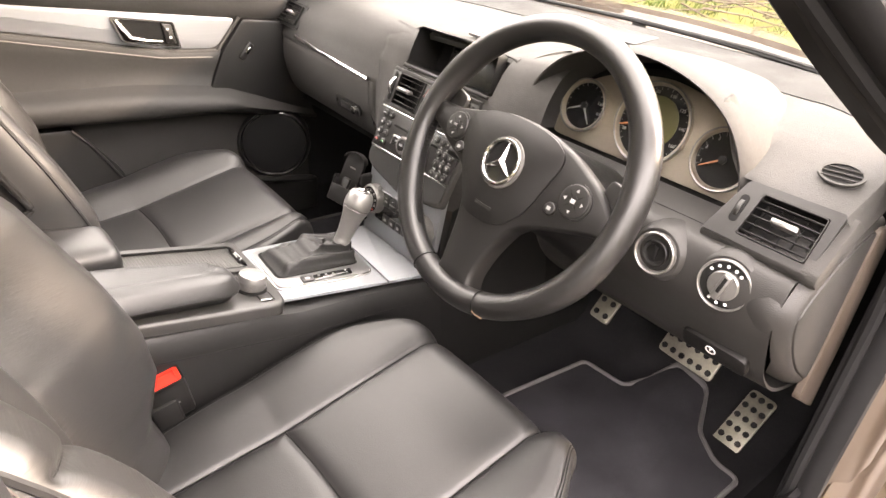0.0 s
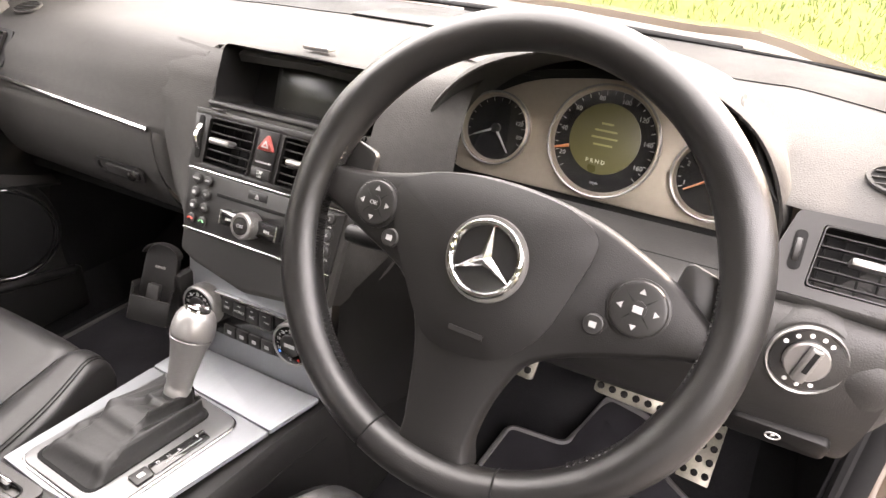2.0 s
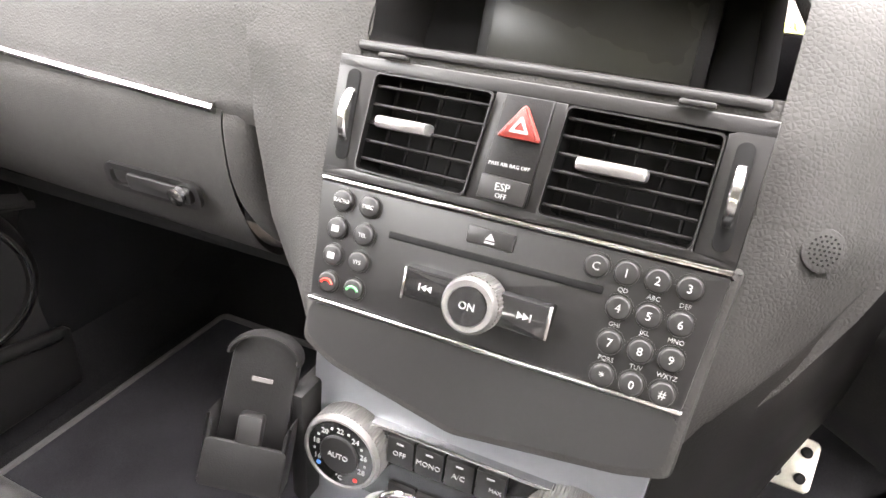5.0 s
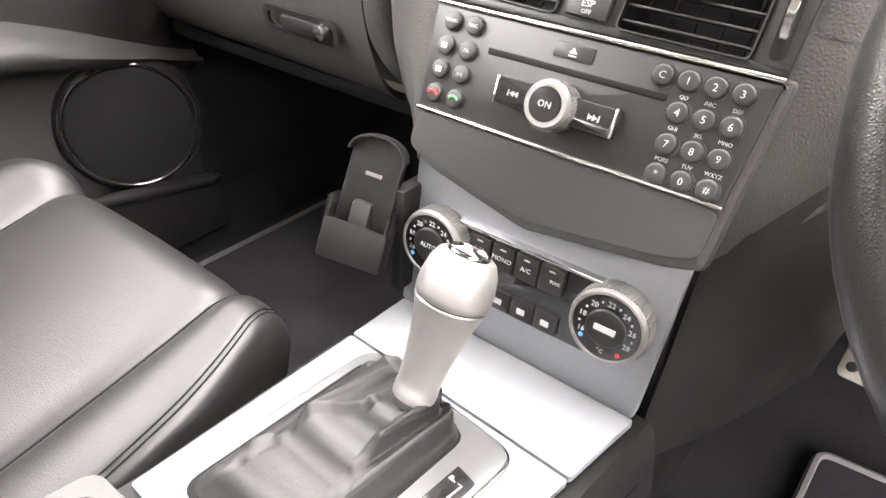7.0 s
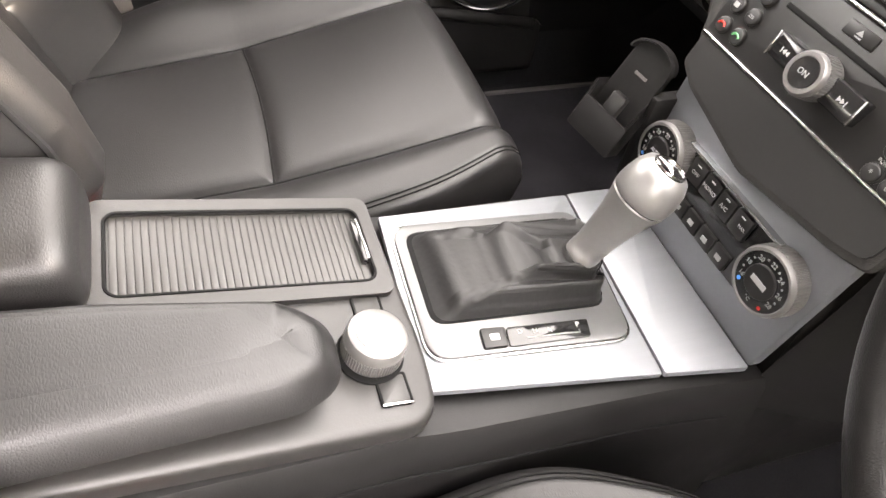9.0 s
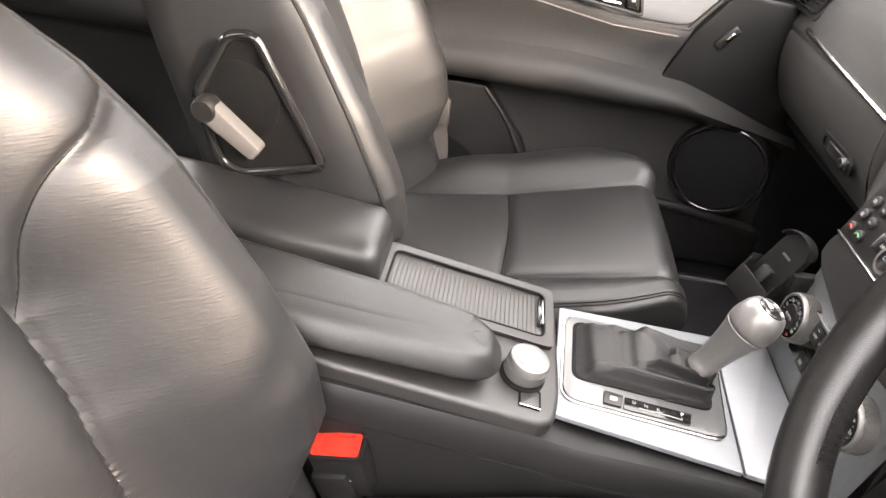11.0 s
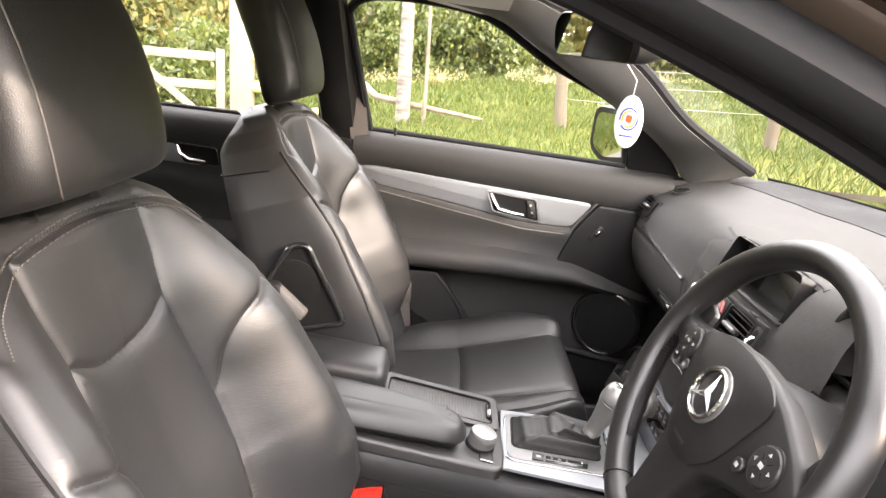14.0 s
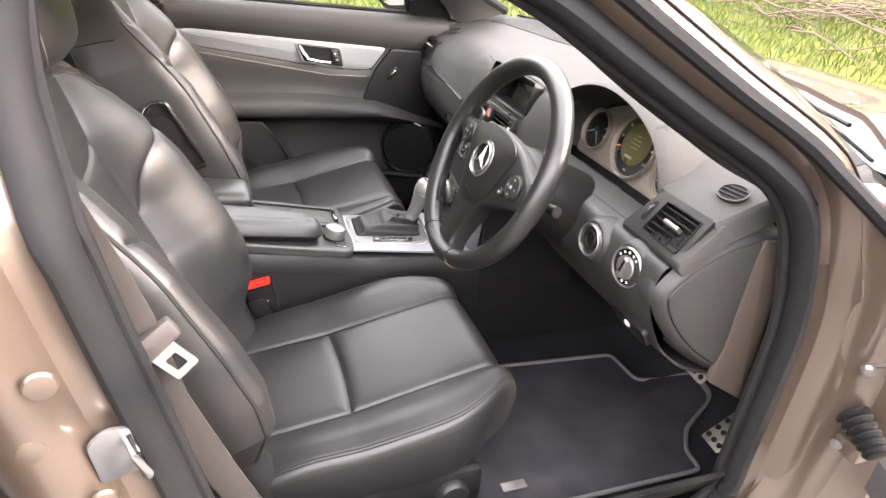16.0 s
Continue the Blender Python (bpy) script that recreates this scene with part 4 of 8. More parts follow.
part("switch_bank", plate(hz, 0.004, at(VP, 0, 0, -0.002), 0.0008), PLASTIC, dash)
hb = part("hazard_button", plate(rpoly([(-0.0135, 0.0805), (0.0125, 0.0805), (0.0005, 0.1005)], 0.003), 0.005, at(VP, 0, 0, 0.0015), 0.0015), surface("dull red plastic", (0.15, 0.020, 0.016), 0.35, var=0.08), dash, "red triangular hazard button")
tri = rpoly([(-0.0062, 0.0840), (0.0055, 0.0840), (0.0000, 0.0935)], 0.001)
ci = [(-0.0002 + (x + 0.0002) * 0.55, 0.0872 + (y - 0.0872) * 0.5) for x, y in tri]
part("symbol", ring_plate(tri, ci, 0.0004, at(VP, 0, 0, 0.0066)), PRINT, hb)
words("PASS AIR BAG OFF", 0.0030, at(VP, -0.003, 0.0655, 0.0022), GREY_PRINT, hb)
es = part("esp_button", plate([(-0.0180, 0.0455), (0.0105, 0.0445), (0.0115, 0.0580), (-0.0172, 0.0590)], 0.004, at(VP, 0, 0, 0.0005), 0.001), PANEL, dash)
words("ESP", 0.0062, at(VP, -0.0035, 0.0530, 0.0048), PRINT, es)
words("OFF", 0.0040, at(VP, -0.0035, 0.0480, 0.0048), PRINT, es)
# screen well behind the vent panel
well = rpoly([(-0.118, 0.0), (0.120, 0.0), (0.112, 0.075), (-0.108, 0.075)], 0.01)
wm0 = frame_of((0, 0.205, 0.853), (0, 0.30, 0.95), (0, -0.95, 0.30))
wfront = [wm0 @ Vector((x, y, 0.012)) for x, y in well]
wback = [wm0 @ Vector((x * 0.93, y * 0.9 + 0.004, -0.055)) for x, y in well]
part("screen_well", loft([wfront, wback], True, False), PLASTIC, dash)
part("well_back", plate([(x * 0.93, y * 0.9 + 0.004) for x, y in well], 0.002, at(wm0, 0, 0, -0.056), 0), BLACK, dash)
scr = thing("display_screen", (0, 0.25, 0.87), "switched-off dark display screen in its well", "display")
part("bezel", rbox(wm0 @ Vector((0.010, 0.032, -0.048)), (0.150, 0.060, 0.008), 0.003, wm0), PLASTIC, scr)
part("glass", rbox(wm0 @ Vector((0.010, 0.033, -0.0435)), (0.132, 0.050, 0.002), 0.0005, wm0), surface("matt dark screen glass", (0.012, 0.012, 0.010), 0.30, var=0.05, spec=0.2), scr)
part("vent_shelf", rbox(wm0 @ Vector((0, -0.002, -0.010)), (0.242, 0.006, 0.05), 0.002, wm0), PANEL, dash)
for s in (1, -1):
    part("lid_hinge", rbox(VP @ Vector((s * 0.086, 0.1145, 0.001)), (0.018, 0.003, 0.008), 0.001, VP), PANEL, dash)
mS = frame_of(ST @ Vector((0.1625, 0.055, -0.0250)), (0, 0.335, 0.942), (0.36, -0.88, 0.31))
sd = part("sensor_disc", plate([(0.0118 * math.cos(a), 0.0118 * math.sin(a)) for a in np.linspace(0, math.tau, 33)[:-1]], 0.0016, at(mS, 0, 0, 0.0), 0.0005), DASH, dash, "small round perforated grille")
pits = bmesh.new()
for q, r in ((1, 0.0), (6, 0.0026), (12, 0.0052), (18, 0.0078)):
    for i in range(q):
        a = i * math.tau / q
        pits = join(pits, plate([(r * math.cos(a) + 0.0007 * math.cos(b), r * math.sin(a) + 0.0007 * math.sin(b)) for b in np.linspace(0, math.tau, 7)[:-1]], 0.0003, at(mS, 0, 0, 0.0016), 0))
part("perforation", pits, BLACK, sd)

# climate panel
AC = frame_of((0, 0.120, 0.600), (0, 0.09, 0.996), (0, -0.996, 0.09))
cl = thing("climate_panel", (0, 0.13, 0.53), "silver climate control panel with two round dials", "climate control")
part("fascia", plate(rpoly([(-0.116, 0.078), (-0.120, -0.078), (0.106, -0.080), (0.112, 0.078)], 0.004), 0.012, at(AC, 0, 0, -0.012), 0.0015), SILVER, cl)
part("key_band", plate(rpoly([(-0.082, 0.024), (-0.082, -0.040), (0.075, -0.040), (0.075, 0.022)], 0.006), 0.004, at(AC, 0, 0, -0.001), 0.001), GLOSS, cl)
part("key_lip", rbox(AC @ Vector((-0.005, 0.0240, 0.003)), (0.132, 0.003, 0.008), 0.001, AC), CHROME, cl)
for i, t in enumerate(("OFF", "MONO", "A/C", "MAX")):
    x = -0.0435 + i * 0.0215
    k = part("key", rbox(AC @ Vector((x, 0.0090, 0.004)), (0.0205, 0.0225, 0.007), 0.0015, AC), PANEL, cl)
    words(t, 0.0056 if t != "MAX" else 0.0040, at(AC, x + (0.004 if t == "MAX" else 0), 0.0085, 0.0082), PRINT, k)
    part("indicator", rbox(AC @ Vector((x, 0.0165, 0.0077)), (0.005, 0.0012, 0.0006), 0, AC), GREY_PRINT, k)
for i in range(4):
    x = -0.0415 + i * 0.0215
    k = part("key", rbox(AC @ Vector((x, -0.0295, 0.003)), (0.0205, 0.018, 0.006), 0.0015, AC), PANEL, cl)
    part("symbol", rbox(AC @ Vector((x, -0.030, 0.0062)), (0.007, 0.005, 0.0004), 0, AC), GREY_PRINT, k)


def dial(x, txt):
    m = at(AC, x, -0.0005 if x > 0 else 0.0005, 0.0)
    d = part("dial", lathe([(0.0290, 0), (0.0292, 0.012), (0.0289, 0.018), (0.0281, 0.0203), (0.0262, 0.0205), (0.0254, 0.0185), (0.0, 0.0182)], m, 64), KNOB, cl, "round dial with knurled silver rim")
    part("dial_face", lathe([(0.0252, 0), (0.0252, 0.0012), (0.0, 0.0014)], at(m, 0, 0, 0.0184), 48), GLOSS, d)
    part("dial_button", lathe([(0.0150, 0), (0.0150, 0.0015), (0.0142, 0.0022), (0, 0.0024)], at(m, 0, 0, 0.0196), 32), PANEL, d)
    part("knurling", ribbed(m, 0.0288, 0.0299, 0.0015, 0.0155, 72), KNOB, d, smooth=False)
    for i, t in enumerate(("16", "18", "20", "22", "24", "26", "28")):
        a = radians(205 - i * 230 / 6)
        words(t, 0.0058, at(m, 0.0192 * math.cos(a), 0.0192 * math.sin(a), 0.0200), PRINT, d)
        if i < 6:
            a2 = radians(205 - (i + 0.5) * 230 / 6)
            part("tick", rbox(m @ Vector((0.0200 * math.cos(a2), 0.0200 * math.sin(a2), 0.0200)), (0.0016, 0.0016, 0.0004), 0, m), PRINT, d)
    part("cold_mark", lathe([(0.0018, 0), (0.0018, 0.0004), (0, 0.0005)], at(m, -0.0165, -0.0135, 0.0198), 12), surface("blue print", (0.05, 0.25, 0.75), 0.5), d)
    part("hot_mark", lathe([(0.0018, 0), (0.0018, 0.0004), (0, 0.0005)], at(m, 0.0130, -0.0170, 0.0198), 12), RED, d)
    words("\u00b0C", 0.0050, at(m, 0.0, -0.0195, 0.0200), PRINT, d)
    if txt:
        words(txt, 0.0058, at(m, 0, 0, 0.0224), PRINT, d)
    else:
        part("symbol", rbox(m @ Vector((0, 0, 0.0223)), (0.016, 0.005, 0.0004), 0, m), GREY_PRINT, d)


dial(-0.0825, "AUTO")
dial(0.0735, "")

# ---- instruments ----
clu = thing("instrument_cluster", (0.36, 0.31, 0.80), "instrument cluster with three dials on a satin panel", "instrument cluster")
CL = frame_of((0.365, 0.312, 0.862), (0, 0.30, 0.95), (0, -0.95, 0.30))
AMBER = surface("satin beige-silver fascia", (0.30, 0.262, 0.215), 0.40, metal=0.6, var=0.06)
face_o = rpoly([(-0.190, -0.058), (0.188, -0.058), (0.182, 0.010), (0.10, 0.066), (0.0, 0.082), (-0.10, 0.066), (-0.180, 0.020)], 0.03, 8)
part("fascia", plate(face_o, 0.004, at(CL, 0, 0, -0.006), 0.001), AMBER, clu)
back_o = [(x * 1.12, y * 1.2 - 0.004) for x, y in face_o]
part("surround", plate(back_o, 0.003, at(CL, 0, 0, -0.012), 0), PLASTIC, clu)
LCD = surface("olive display glass", (0.060, 0.056, 0.022), 0.30, var=0.04, var_scale=8)
ORANGE = surface("orange pointer", (0.42, 0.15, 0.06), 0.4)


def gauge(x, y, r, big):
    m = at(CL, x, y, 0)
    g = part("gauge", lathe([(r, -0.002), (r, 0.007), (r - 0.003, 0.0085), (r - 0.005, 0.006), (r - 0.006, -0.001), (0, -0.001)], m, 56), AMBER, clu, "round dial with satin ring")
    part("gauge_ring", tube([m @ Vector((r * 0.99 * math.cos(a), r * 0.99 * math.sin(a), 0.0078)) for a in np.linspace(0, math.tau, 49)[:-1]], 0.0014, 6, True), SATIN, g)
    part("gauge_face", lathe([(r - 0.006, -0.0008), (r - 0.006, 0.0004), (0, 0.0006)], m, 48), GLOSS, g)
    n = 27 if big else 15
    a0, a1 = (220, -40) if big else (205, -25)
    tk = bmesh.new()
    for i in range(n):
        a = radians(lerp(a0, a1, i / (n - 1)))
        long = 0.005 if i % 2 == 0 else 0.003
        p = m @ Vector(((r - 0.009) * math.cos(a), (r - 0.009) * math.sin(a), 0.0008))
        tk = join(tk, rbox(p, (long, 0.0007, 0.0004), 0, m.to_3x3().to_4x4() @ Matrix.Rotation(a, 4, "Z")))
    part("scale", tk, PRINT, g)
    return m, g


m, g = gauge(-0.132, 0.000, 0.044, False)
for a, l, mt in ((205, 0.030, PRINT), (-52, 0.034, PRINT)):
    d = Vector((math.cos(radians(a)), math.sin(radians(a)), 0))
    part("pointer", tube([m @ (Vector((0, 0, 0.004))), m @ (d * l + Vector((0, 0, 0.004)))], [0.0018, 0.0009], 6), mt, g)
part("hub", lathe([(0.006, 0), (0.006, 0.005), (0.004, 0.006), (0, 0.006)], m, 20), PLASTIC, g)
words("120", 0.007, at(m, 0.028, 0.010, 0.001), PRINT, g)
words("80", 0.007, at(m, 0.031, -0.006, 0.001), PRINT, g)
m, g = gauge(0.000, 0.010, 0.064, True)
for i, t in enumerate(("20", "40", "60", "80", "100", "120", "140", "160")):
    a = radians(205 - i * 33)
    words(t, 0.0075, at(m, 0.049 * math.cos(a), 0.049 * math.sin(a), 0.0012), PRINT, g)
dsp = part("display", lathe([(0.0405, 0), (0.0405, 0.0012), (0.038, 0.002), (0, 0.002)], at(m, 0, 0.003, 0.0006), 40), LCD, g, "round olive trip display")
for yy, w in ((0.020, 0.014), (0.012, 0.026), (0.004, 0.030), (-0.004, 0.022)):
    part("display_line", rbox(m @ Vector((0, yy, 0.0028)), (w, 0.0022, 0.0003), 0, m), surface("dim display print", (0.20, 0.19, 0.09), 0.4), dsp)
words("P R N D", 0.0065, at(m, -0.004, -0.0235, 0.0030), WHITE, dsp)
words("mph", 0.005, at(m, 0.0, -0.048, 0.0012), WHITE, g)
d = Vector((math.cos(radians(197)), math.sin(radians(197)), 0))
part("pointer", tube([m @ (d * 0.040 + Vector((0, 0, 0.004))), m @ (d * 0.057 + Vector((0, 0, 0.004)))], [0.0022, 0.0012], 6), ORANGE, g)
m, g = gauge(0.126, -0.004, 0.046, False)
for i, t in enumerate(("1", "2", "3", "4", "5")):
    a = radians(200 - i * 38)
    words(t, 0.0075, at(m, 0.032 * math.cos(a), 0.032 * math.sin(a), 0.001), PRINT, g)
d = Vector((math.cos(radians(212)), math.sin(radians(212)), 0))
part("pointer", tube([m @ Vector((0, 0, 0.004)), m @ (d * 0.034 + Vector((0, 0, 0.004)))], [0.0018, 0.0009], 6), ORANGE, g)
part("hub", lathe([(0.006, 0), (0.006, 0.005), (0.004, 0.006), (0, 0.006)], m, 20), PLASTIC, g)

# ---- driver's lower dash ----
kb = []
for x in np.linspace(0.185, 0.680, 44):
    e = smooth01((x - 0.60) / 0.10)
    c = math.exp(-(((x - 0.365) / 0.085) ** 2))
    l = smooth01((0.30 - x) / 0.11)
    y0 = 0.150 + 0.012 * (x - 0.36) + 0.006 * e + 0.075 * l
    pts = [(0.245 + 0.01 * e, 0.820 - 0.012 * e), (y0 + 0.048, 0.806 - 0.010 * e), (y0 + 0.020, 0.795), (y0 + 0.008, 0.765), (y0 + 0.010 - 0.02 * c, 0.725), (y0 + 0.030, 0.680), (y0 + 0.060, 0.635), (y0 + 0.125, 0.590), (y0 + 0.24, 0.560)]
    kb.append([(x, y, z) for y, z in catmull(pts, 4)])
part("knee_panel", shell(kb, 0.008), LOWER, dash)
part("panel_joint", tube([(x, 0.200 + 0.012 * (x - 0.36), 0.8055 - 0.014 * smooth01((x - 0.55) / 0.08)) for x in np.linspace(0.40, 0.678, 20)], 0.0016, 5), BLACK, dash)
# console side cheek under the stack on the driver's side
ck = []
for k in np.linspace(0, 1, 18):
    x = lerp(0.1125, 0.208, k)
    zt = float(np.interp(x, (0.1125, 0.116, 0.134, 0.166, 0.192, 0.21), (0.655, 0.662, 0.678, 0.722, 0.770, 0.795)))
    yt = float(np.interp(x, (0.1125, 0.134, 0.166, 0.192, 0.21), (0.150, 0.158, 0.176, 0.196, 0.215)))
    yb = lerp(0.124, 0.33, k ** 1.3)
    ck.append([(x + 0.012 * math.sin(math.pi * s_) * k, lerp(yt, yb, smooth01(s_)), lerp(zt, 0.47, s_)) for s_ in np.linspace(0, 1, 14)])
part("stack_cheek", loft(ck, False, False), PLASTIC, dash)
ext = []
for y in np.linspace(0.10, 0.60, 14):
    w = 0.106 + 0.03 * (y - 0.1)
    ext.append([(-w, y, 0.27), (-w, y, 0.60), (-w + 0.02, y, 0.66), (w - 0.02, y, 0.66), (w, y, 0.60), (w + 0.02, y, 0.27)])
part("tunnel_core", loft([[(x, max(y, 0.135), z) for x, y, z in r] for r in ext]), PLASTIC, dash)

# light switch, ignition
LS = frame_of((0.610, 0.166, 0.761), (0, 0.10, 0.99), (0.10, -0.98, 0.08))
ls = thing("light_switch", LS.translation, "round light switch with silver ring and rotary bar", "light switch")
part("switch_plate", plate(rrect(-0.075, -0.024, 0.070, 0.026, 0.006), 0.006, at(LS, 0, 0, -0.010), 0.002), PANEL, ls)
part("switch_ring", lathe([(0.0338, -0.006), (0.0338, 0.0045), (0.0328, 0.0058), (0.0312, 0.0050), (0.0306, 0.002), (0, 0.002)], LS, 56), SATIN, ls, "satin silver ring")
part("housing", lathe([(0.052, -0.050), (0.049, -0.026), (0.044, -0.010), (0.0395, -0.0015), (0.0365, 0.0005), (0.034, 0.0), (0.0, 0.0)], LS, 48), LOWER, ls, "round moulded housing")
part("switch_face", lathe([(0.030, 0.002), (0.030, 0.0035), (0, 0.004)], LS, 48), GLOSS, ls)
part("rotary_knob", lathe([(0.0195, 0.0035), (0.0195, 0.007), (0.018, 0.0085), (0, 0.0095)], LS, 40), SATIN, ls)
part("rotary_bar", rbox(LS @ Vector((0, 0, 0.0115)), (0.012, 0.037, 0.009), 0.003, LS.to_3x3().to_4x4() @ Matrix.Rotation(radians(-14), 4, "Z")), SATIN, ls)
part("bar_mark", rbox(LS @ Vector((0.001, 0.004, 0.0162)), (0.0045, 0.022, 0.0008), 0, LS.to_3x3().to_4x4() @ Matrix.Rotation(radians(-14), 4, "Z")), BLACK, ls)
for a in (-118, -92, -66, 30, 50, 70, 95, 120, 145):
    part("symbol", lathe([(0.0022, 0), (0.0022, 0.0004), (0, 0.0005)], at(LS, 0.0250 * math.cos(radians(a)), 0.0250 * math.sin(radians(a)), 0.0038), 10), WHITE, ls)
IG = frame_of((0.517, 0.152, 0.764), (0, 0.12, 0.99), (0.02, -0.99, 0.12))
ig = thing("ignition_switch", IG.translation, "round ignition switch with a silver ring", "ignition switch")
part("ring", lathe([(0.029, -0.006), (0.029, 0.006), (0.0275, 0.0075), (0.0255, 0.006), (0.0245, -0.002), (0, -0.002)], IG, 48), SATIN, ig)
part("housing", lathe([(0.046, -0.045), (0.042, -0.018), (0.037, -0.005), (0.033, -0.001), (0.0295, -0.001), (0, -0.003)], IG, 44), LOWER, ig, "round moulded housing")
part("key_slot", lathe([(0.018, -0.002), (0.018, 0.004), (0.0165, 0.0055), (0.013, 0.004), (0.012, 0.0), (0, 0.0)], IG, 40), PLASTIC, ig)
part("slot", rbox(IG @ Vector((0, 0, 0.0015)), (0.006, 0.020, 0.004), 0.001, IG), BLACK, ig)
RL = frame_of((0.612, 0.195, 0.655), (0, -0.45, 0.89), (0, -0.89, -0.45))
rl = thing("bonnet_release", RL.translation, "black release lever with a white symbol under the dash", "release lever")
part("lever", plate(rrect(-0.045, -0.018, 0.050, 0.018, 0.010), 0.010, at(RL, 0, -0.006, -0.004), 0.004), PLASTIC, rl)
part("symbol", tube([at(RL, 0, -0.002, 0.0068) @ Vector((0.0068 * math.cos(a), 0.0068 * math.sin(a), 0)) for a in np.linspace(0, math.tau, 21)[:-1]], 0.0009, 5, True), WHITE, rl)
words("P", 0.0085, at(RL, 0, -0.002, 0.0066), WHITE, rl)
# side vent and demister
SV = frame_of((0.635, 0.208, 0.842), (0, 0.62, 0.80), (0.04, -0.80, 0.62))
sv_plate = [(-0.084, -0.040), (0.051, -0.040), (0.053, 0.043), (-0.064, 0.039)]
sv_hole = rpoly([(-0.045, -0.030), (0.042, -0.030), (0.040, 0.031), (-0.041, 0.030)], 0.004)
part("side_vent_panel", ring_plate(rpoly(sv_plate, 0.006), sv_hole, 0.010, at(SV, 0, 0, -0.010)), PANEL, dash)
vent("air_vent", SV, [(-0.044, -0.029), (0.041, -0.029), (0.039, 0.030), (-0.040, 0.029)], 5, (0.002, 0.001), 0.034, "slatted air vent with silver slider at the end of the dash", group="side vents")
part("wheel_recess", plate(rrect(-0.0625, -0.018, -0.0515, 0.020, 0.005), 0.0008, at(SV, 0, 0, 0.0001), 0.0003), BLACK, dash)
part("vent_thumbwheel", lathe([(0.0, -0.003), (0.0165, -0.003), (0.0175, -0.002), (0.0175, 0.002), (0.0165, 0.003), (0, 0.003)], frame_of(SV @ Vector((-0.057, 0.001, -0.0125)), (0, 0.62, 0.80), (1, 0, 0)), 36), PANEL, dash, "ridged dark thumbwheel")
# rounded lip under the vent panel and the housing's end
vent_lip = []
for x in np.linspace(0.550, 0.686, 10):
    vent_lip.append([(x, y, z) for y, z in catmull([(0.1860, 0.8135), (0.1835, 0.8085), (0.1850, 0.8015), (0.1920, 0.7940), (0.2080, 0.7890), (0.2400, 0.7960)], 4)])
part("vent_lip", loft(vent_lip, False, False), LOWER, dash)
part("housing_end", plate(rpoly([(0.2480, 0.8700), (0.1840, 0.8130), (0.1840, 0.8010), (0.1980, 0.7890), (0.2300, 0.8080), (0.2900, 0.8480)], 0.005), 0.0205, Matrix(((0, 0, 1, 0.6780), (1, 0, 0, 0), (0, 1, 0, 0), (0, 0, 0, 1))), 0.003), DASH, dash)


def demister(c, up, out):
    m = frame_of(c, up, out)
    d = thing("demister_vent", c, "small round slotted demister vent", "air vent", "demister vents")
    el = lambda r: [(r * math.cos(a) * 1.12, r * math.sin(a) * 0.92) for a in np.linspace(0, math.tau, 33)[:-1]]
    part("rim", ring_plate(el(0.0240), el(0.0205), 0.003, at(m, 0, 0, -0.0015)), DASH, d)
    part("duct", plate(el(0.0208), 0.0008, at(m, 0, 0, -0.001), 0), BLACK, d)
    for i in range(3):
        y = -0.0095 + i * 0.0095
        w = math.sqrt(max(0, 1 - (y / 0.020) ** 2)) * 0.0224
        part("slat", rbox(m @ Vector((0, y, 0.001)), (2 * w, 0.0017, 0.003), 0.0007, m @ pose(0, 0, 0, 0, 0, 8)), DASH, d)


demister((0.646, 0.296, 0.8985), (0, 0.93, 0.37), (0, -0.37, 0.93))
demister((-0.640, 0.300, 0.902), (0, 1, 0.3), (0, -0.32, 0.95))
PV = frame_of((-0.654, 0.2235, 0.8535), (0, 0.55, 0.83), (0.1, -0.83, 0.55))
part("side_vent_panel", ring_plate(rpoly([(-0.052, -0.034), (0.052, -0.034), (0.050, 0.030), (-0.050, 0.030)], 0.006), rpoly([(-0.041, -0.027), (0.041, -0.027), (0.039, 0.025), (-0.039, 0.025)], 0.004), 0.004, at(PV, 0, 0, -0.008)), PLASTIC, dash)
vent("air_vent", PV, [(-0.040, -0.026), (0.040, -0.026), (0.038, 0.024), (-0.038, 0.024)], 5, (0.004, 0.0), 0.026, "slatted air vent with silver slider at the end of the dash", group="side vents", frame_mat=PLASTIC)
# end of the dashboard beside the door opening: a rolled rim round a shaped cover
def swollen(outline, d):
    """A smooth closed outline moved d along its normals."""
    n = len(outline)
    area = sum(outline[i - 1][0] * outline[i][1] - outline[i][0] * outline[i - 1][1] for i in range(n))
    out = []
    for i in range(n):
        (ya, za), (yb, zb) = outline[i - 2], outline[(i + 2) % n]
        ty, tz = yb - ya, zb - za
        L = max(math.hypot(ty, tz), 1e-6) * math.copysign(1, area)
        out.append((outline[i][0] + tz / L * d, outline[i][1] - ty / L * d))
    return out


COVER = catmull([(0.323, 0.600), (0.261, 0.644), (0.211, 0.695), (0.183, 0.741), (0.187, 0.766), (0.228, 0.804), (0.278, 0.828), (0.322, 0.838)], 6)
rim = COVER + [(0.355, 0.840), (0.372, 0.820), (0.378, 0.720), (0.384, 0.590), (0.360, 0.570)]
cheek_rings = [[(x, y, z) for y, z in swollen(rim, d)] for x, d in ((0.560, -0.020), (0.610, 0.008), (0.645, 0.018), (0.664, 0.020), (0.676, 0.0185), (0.686, 0.014), (0.693, 0.008), (0.697, 0.003), (0.6975, 0.0), (0.694, -0.001), (0.690, -0.004))]
part("end_cheek", loft(cheek_rings, True, False), LOWER, dash)
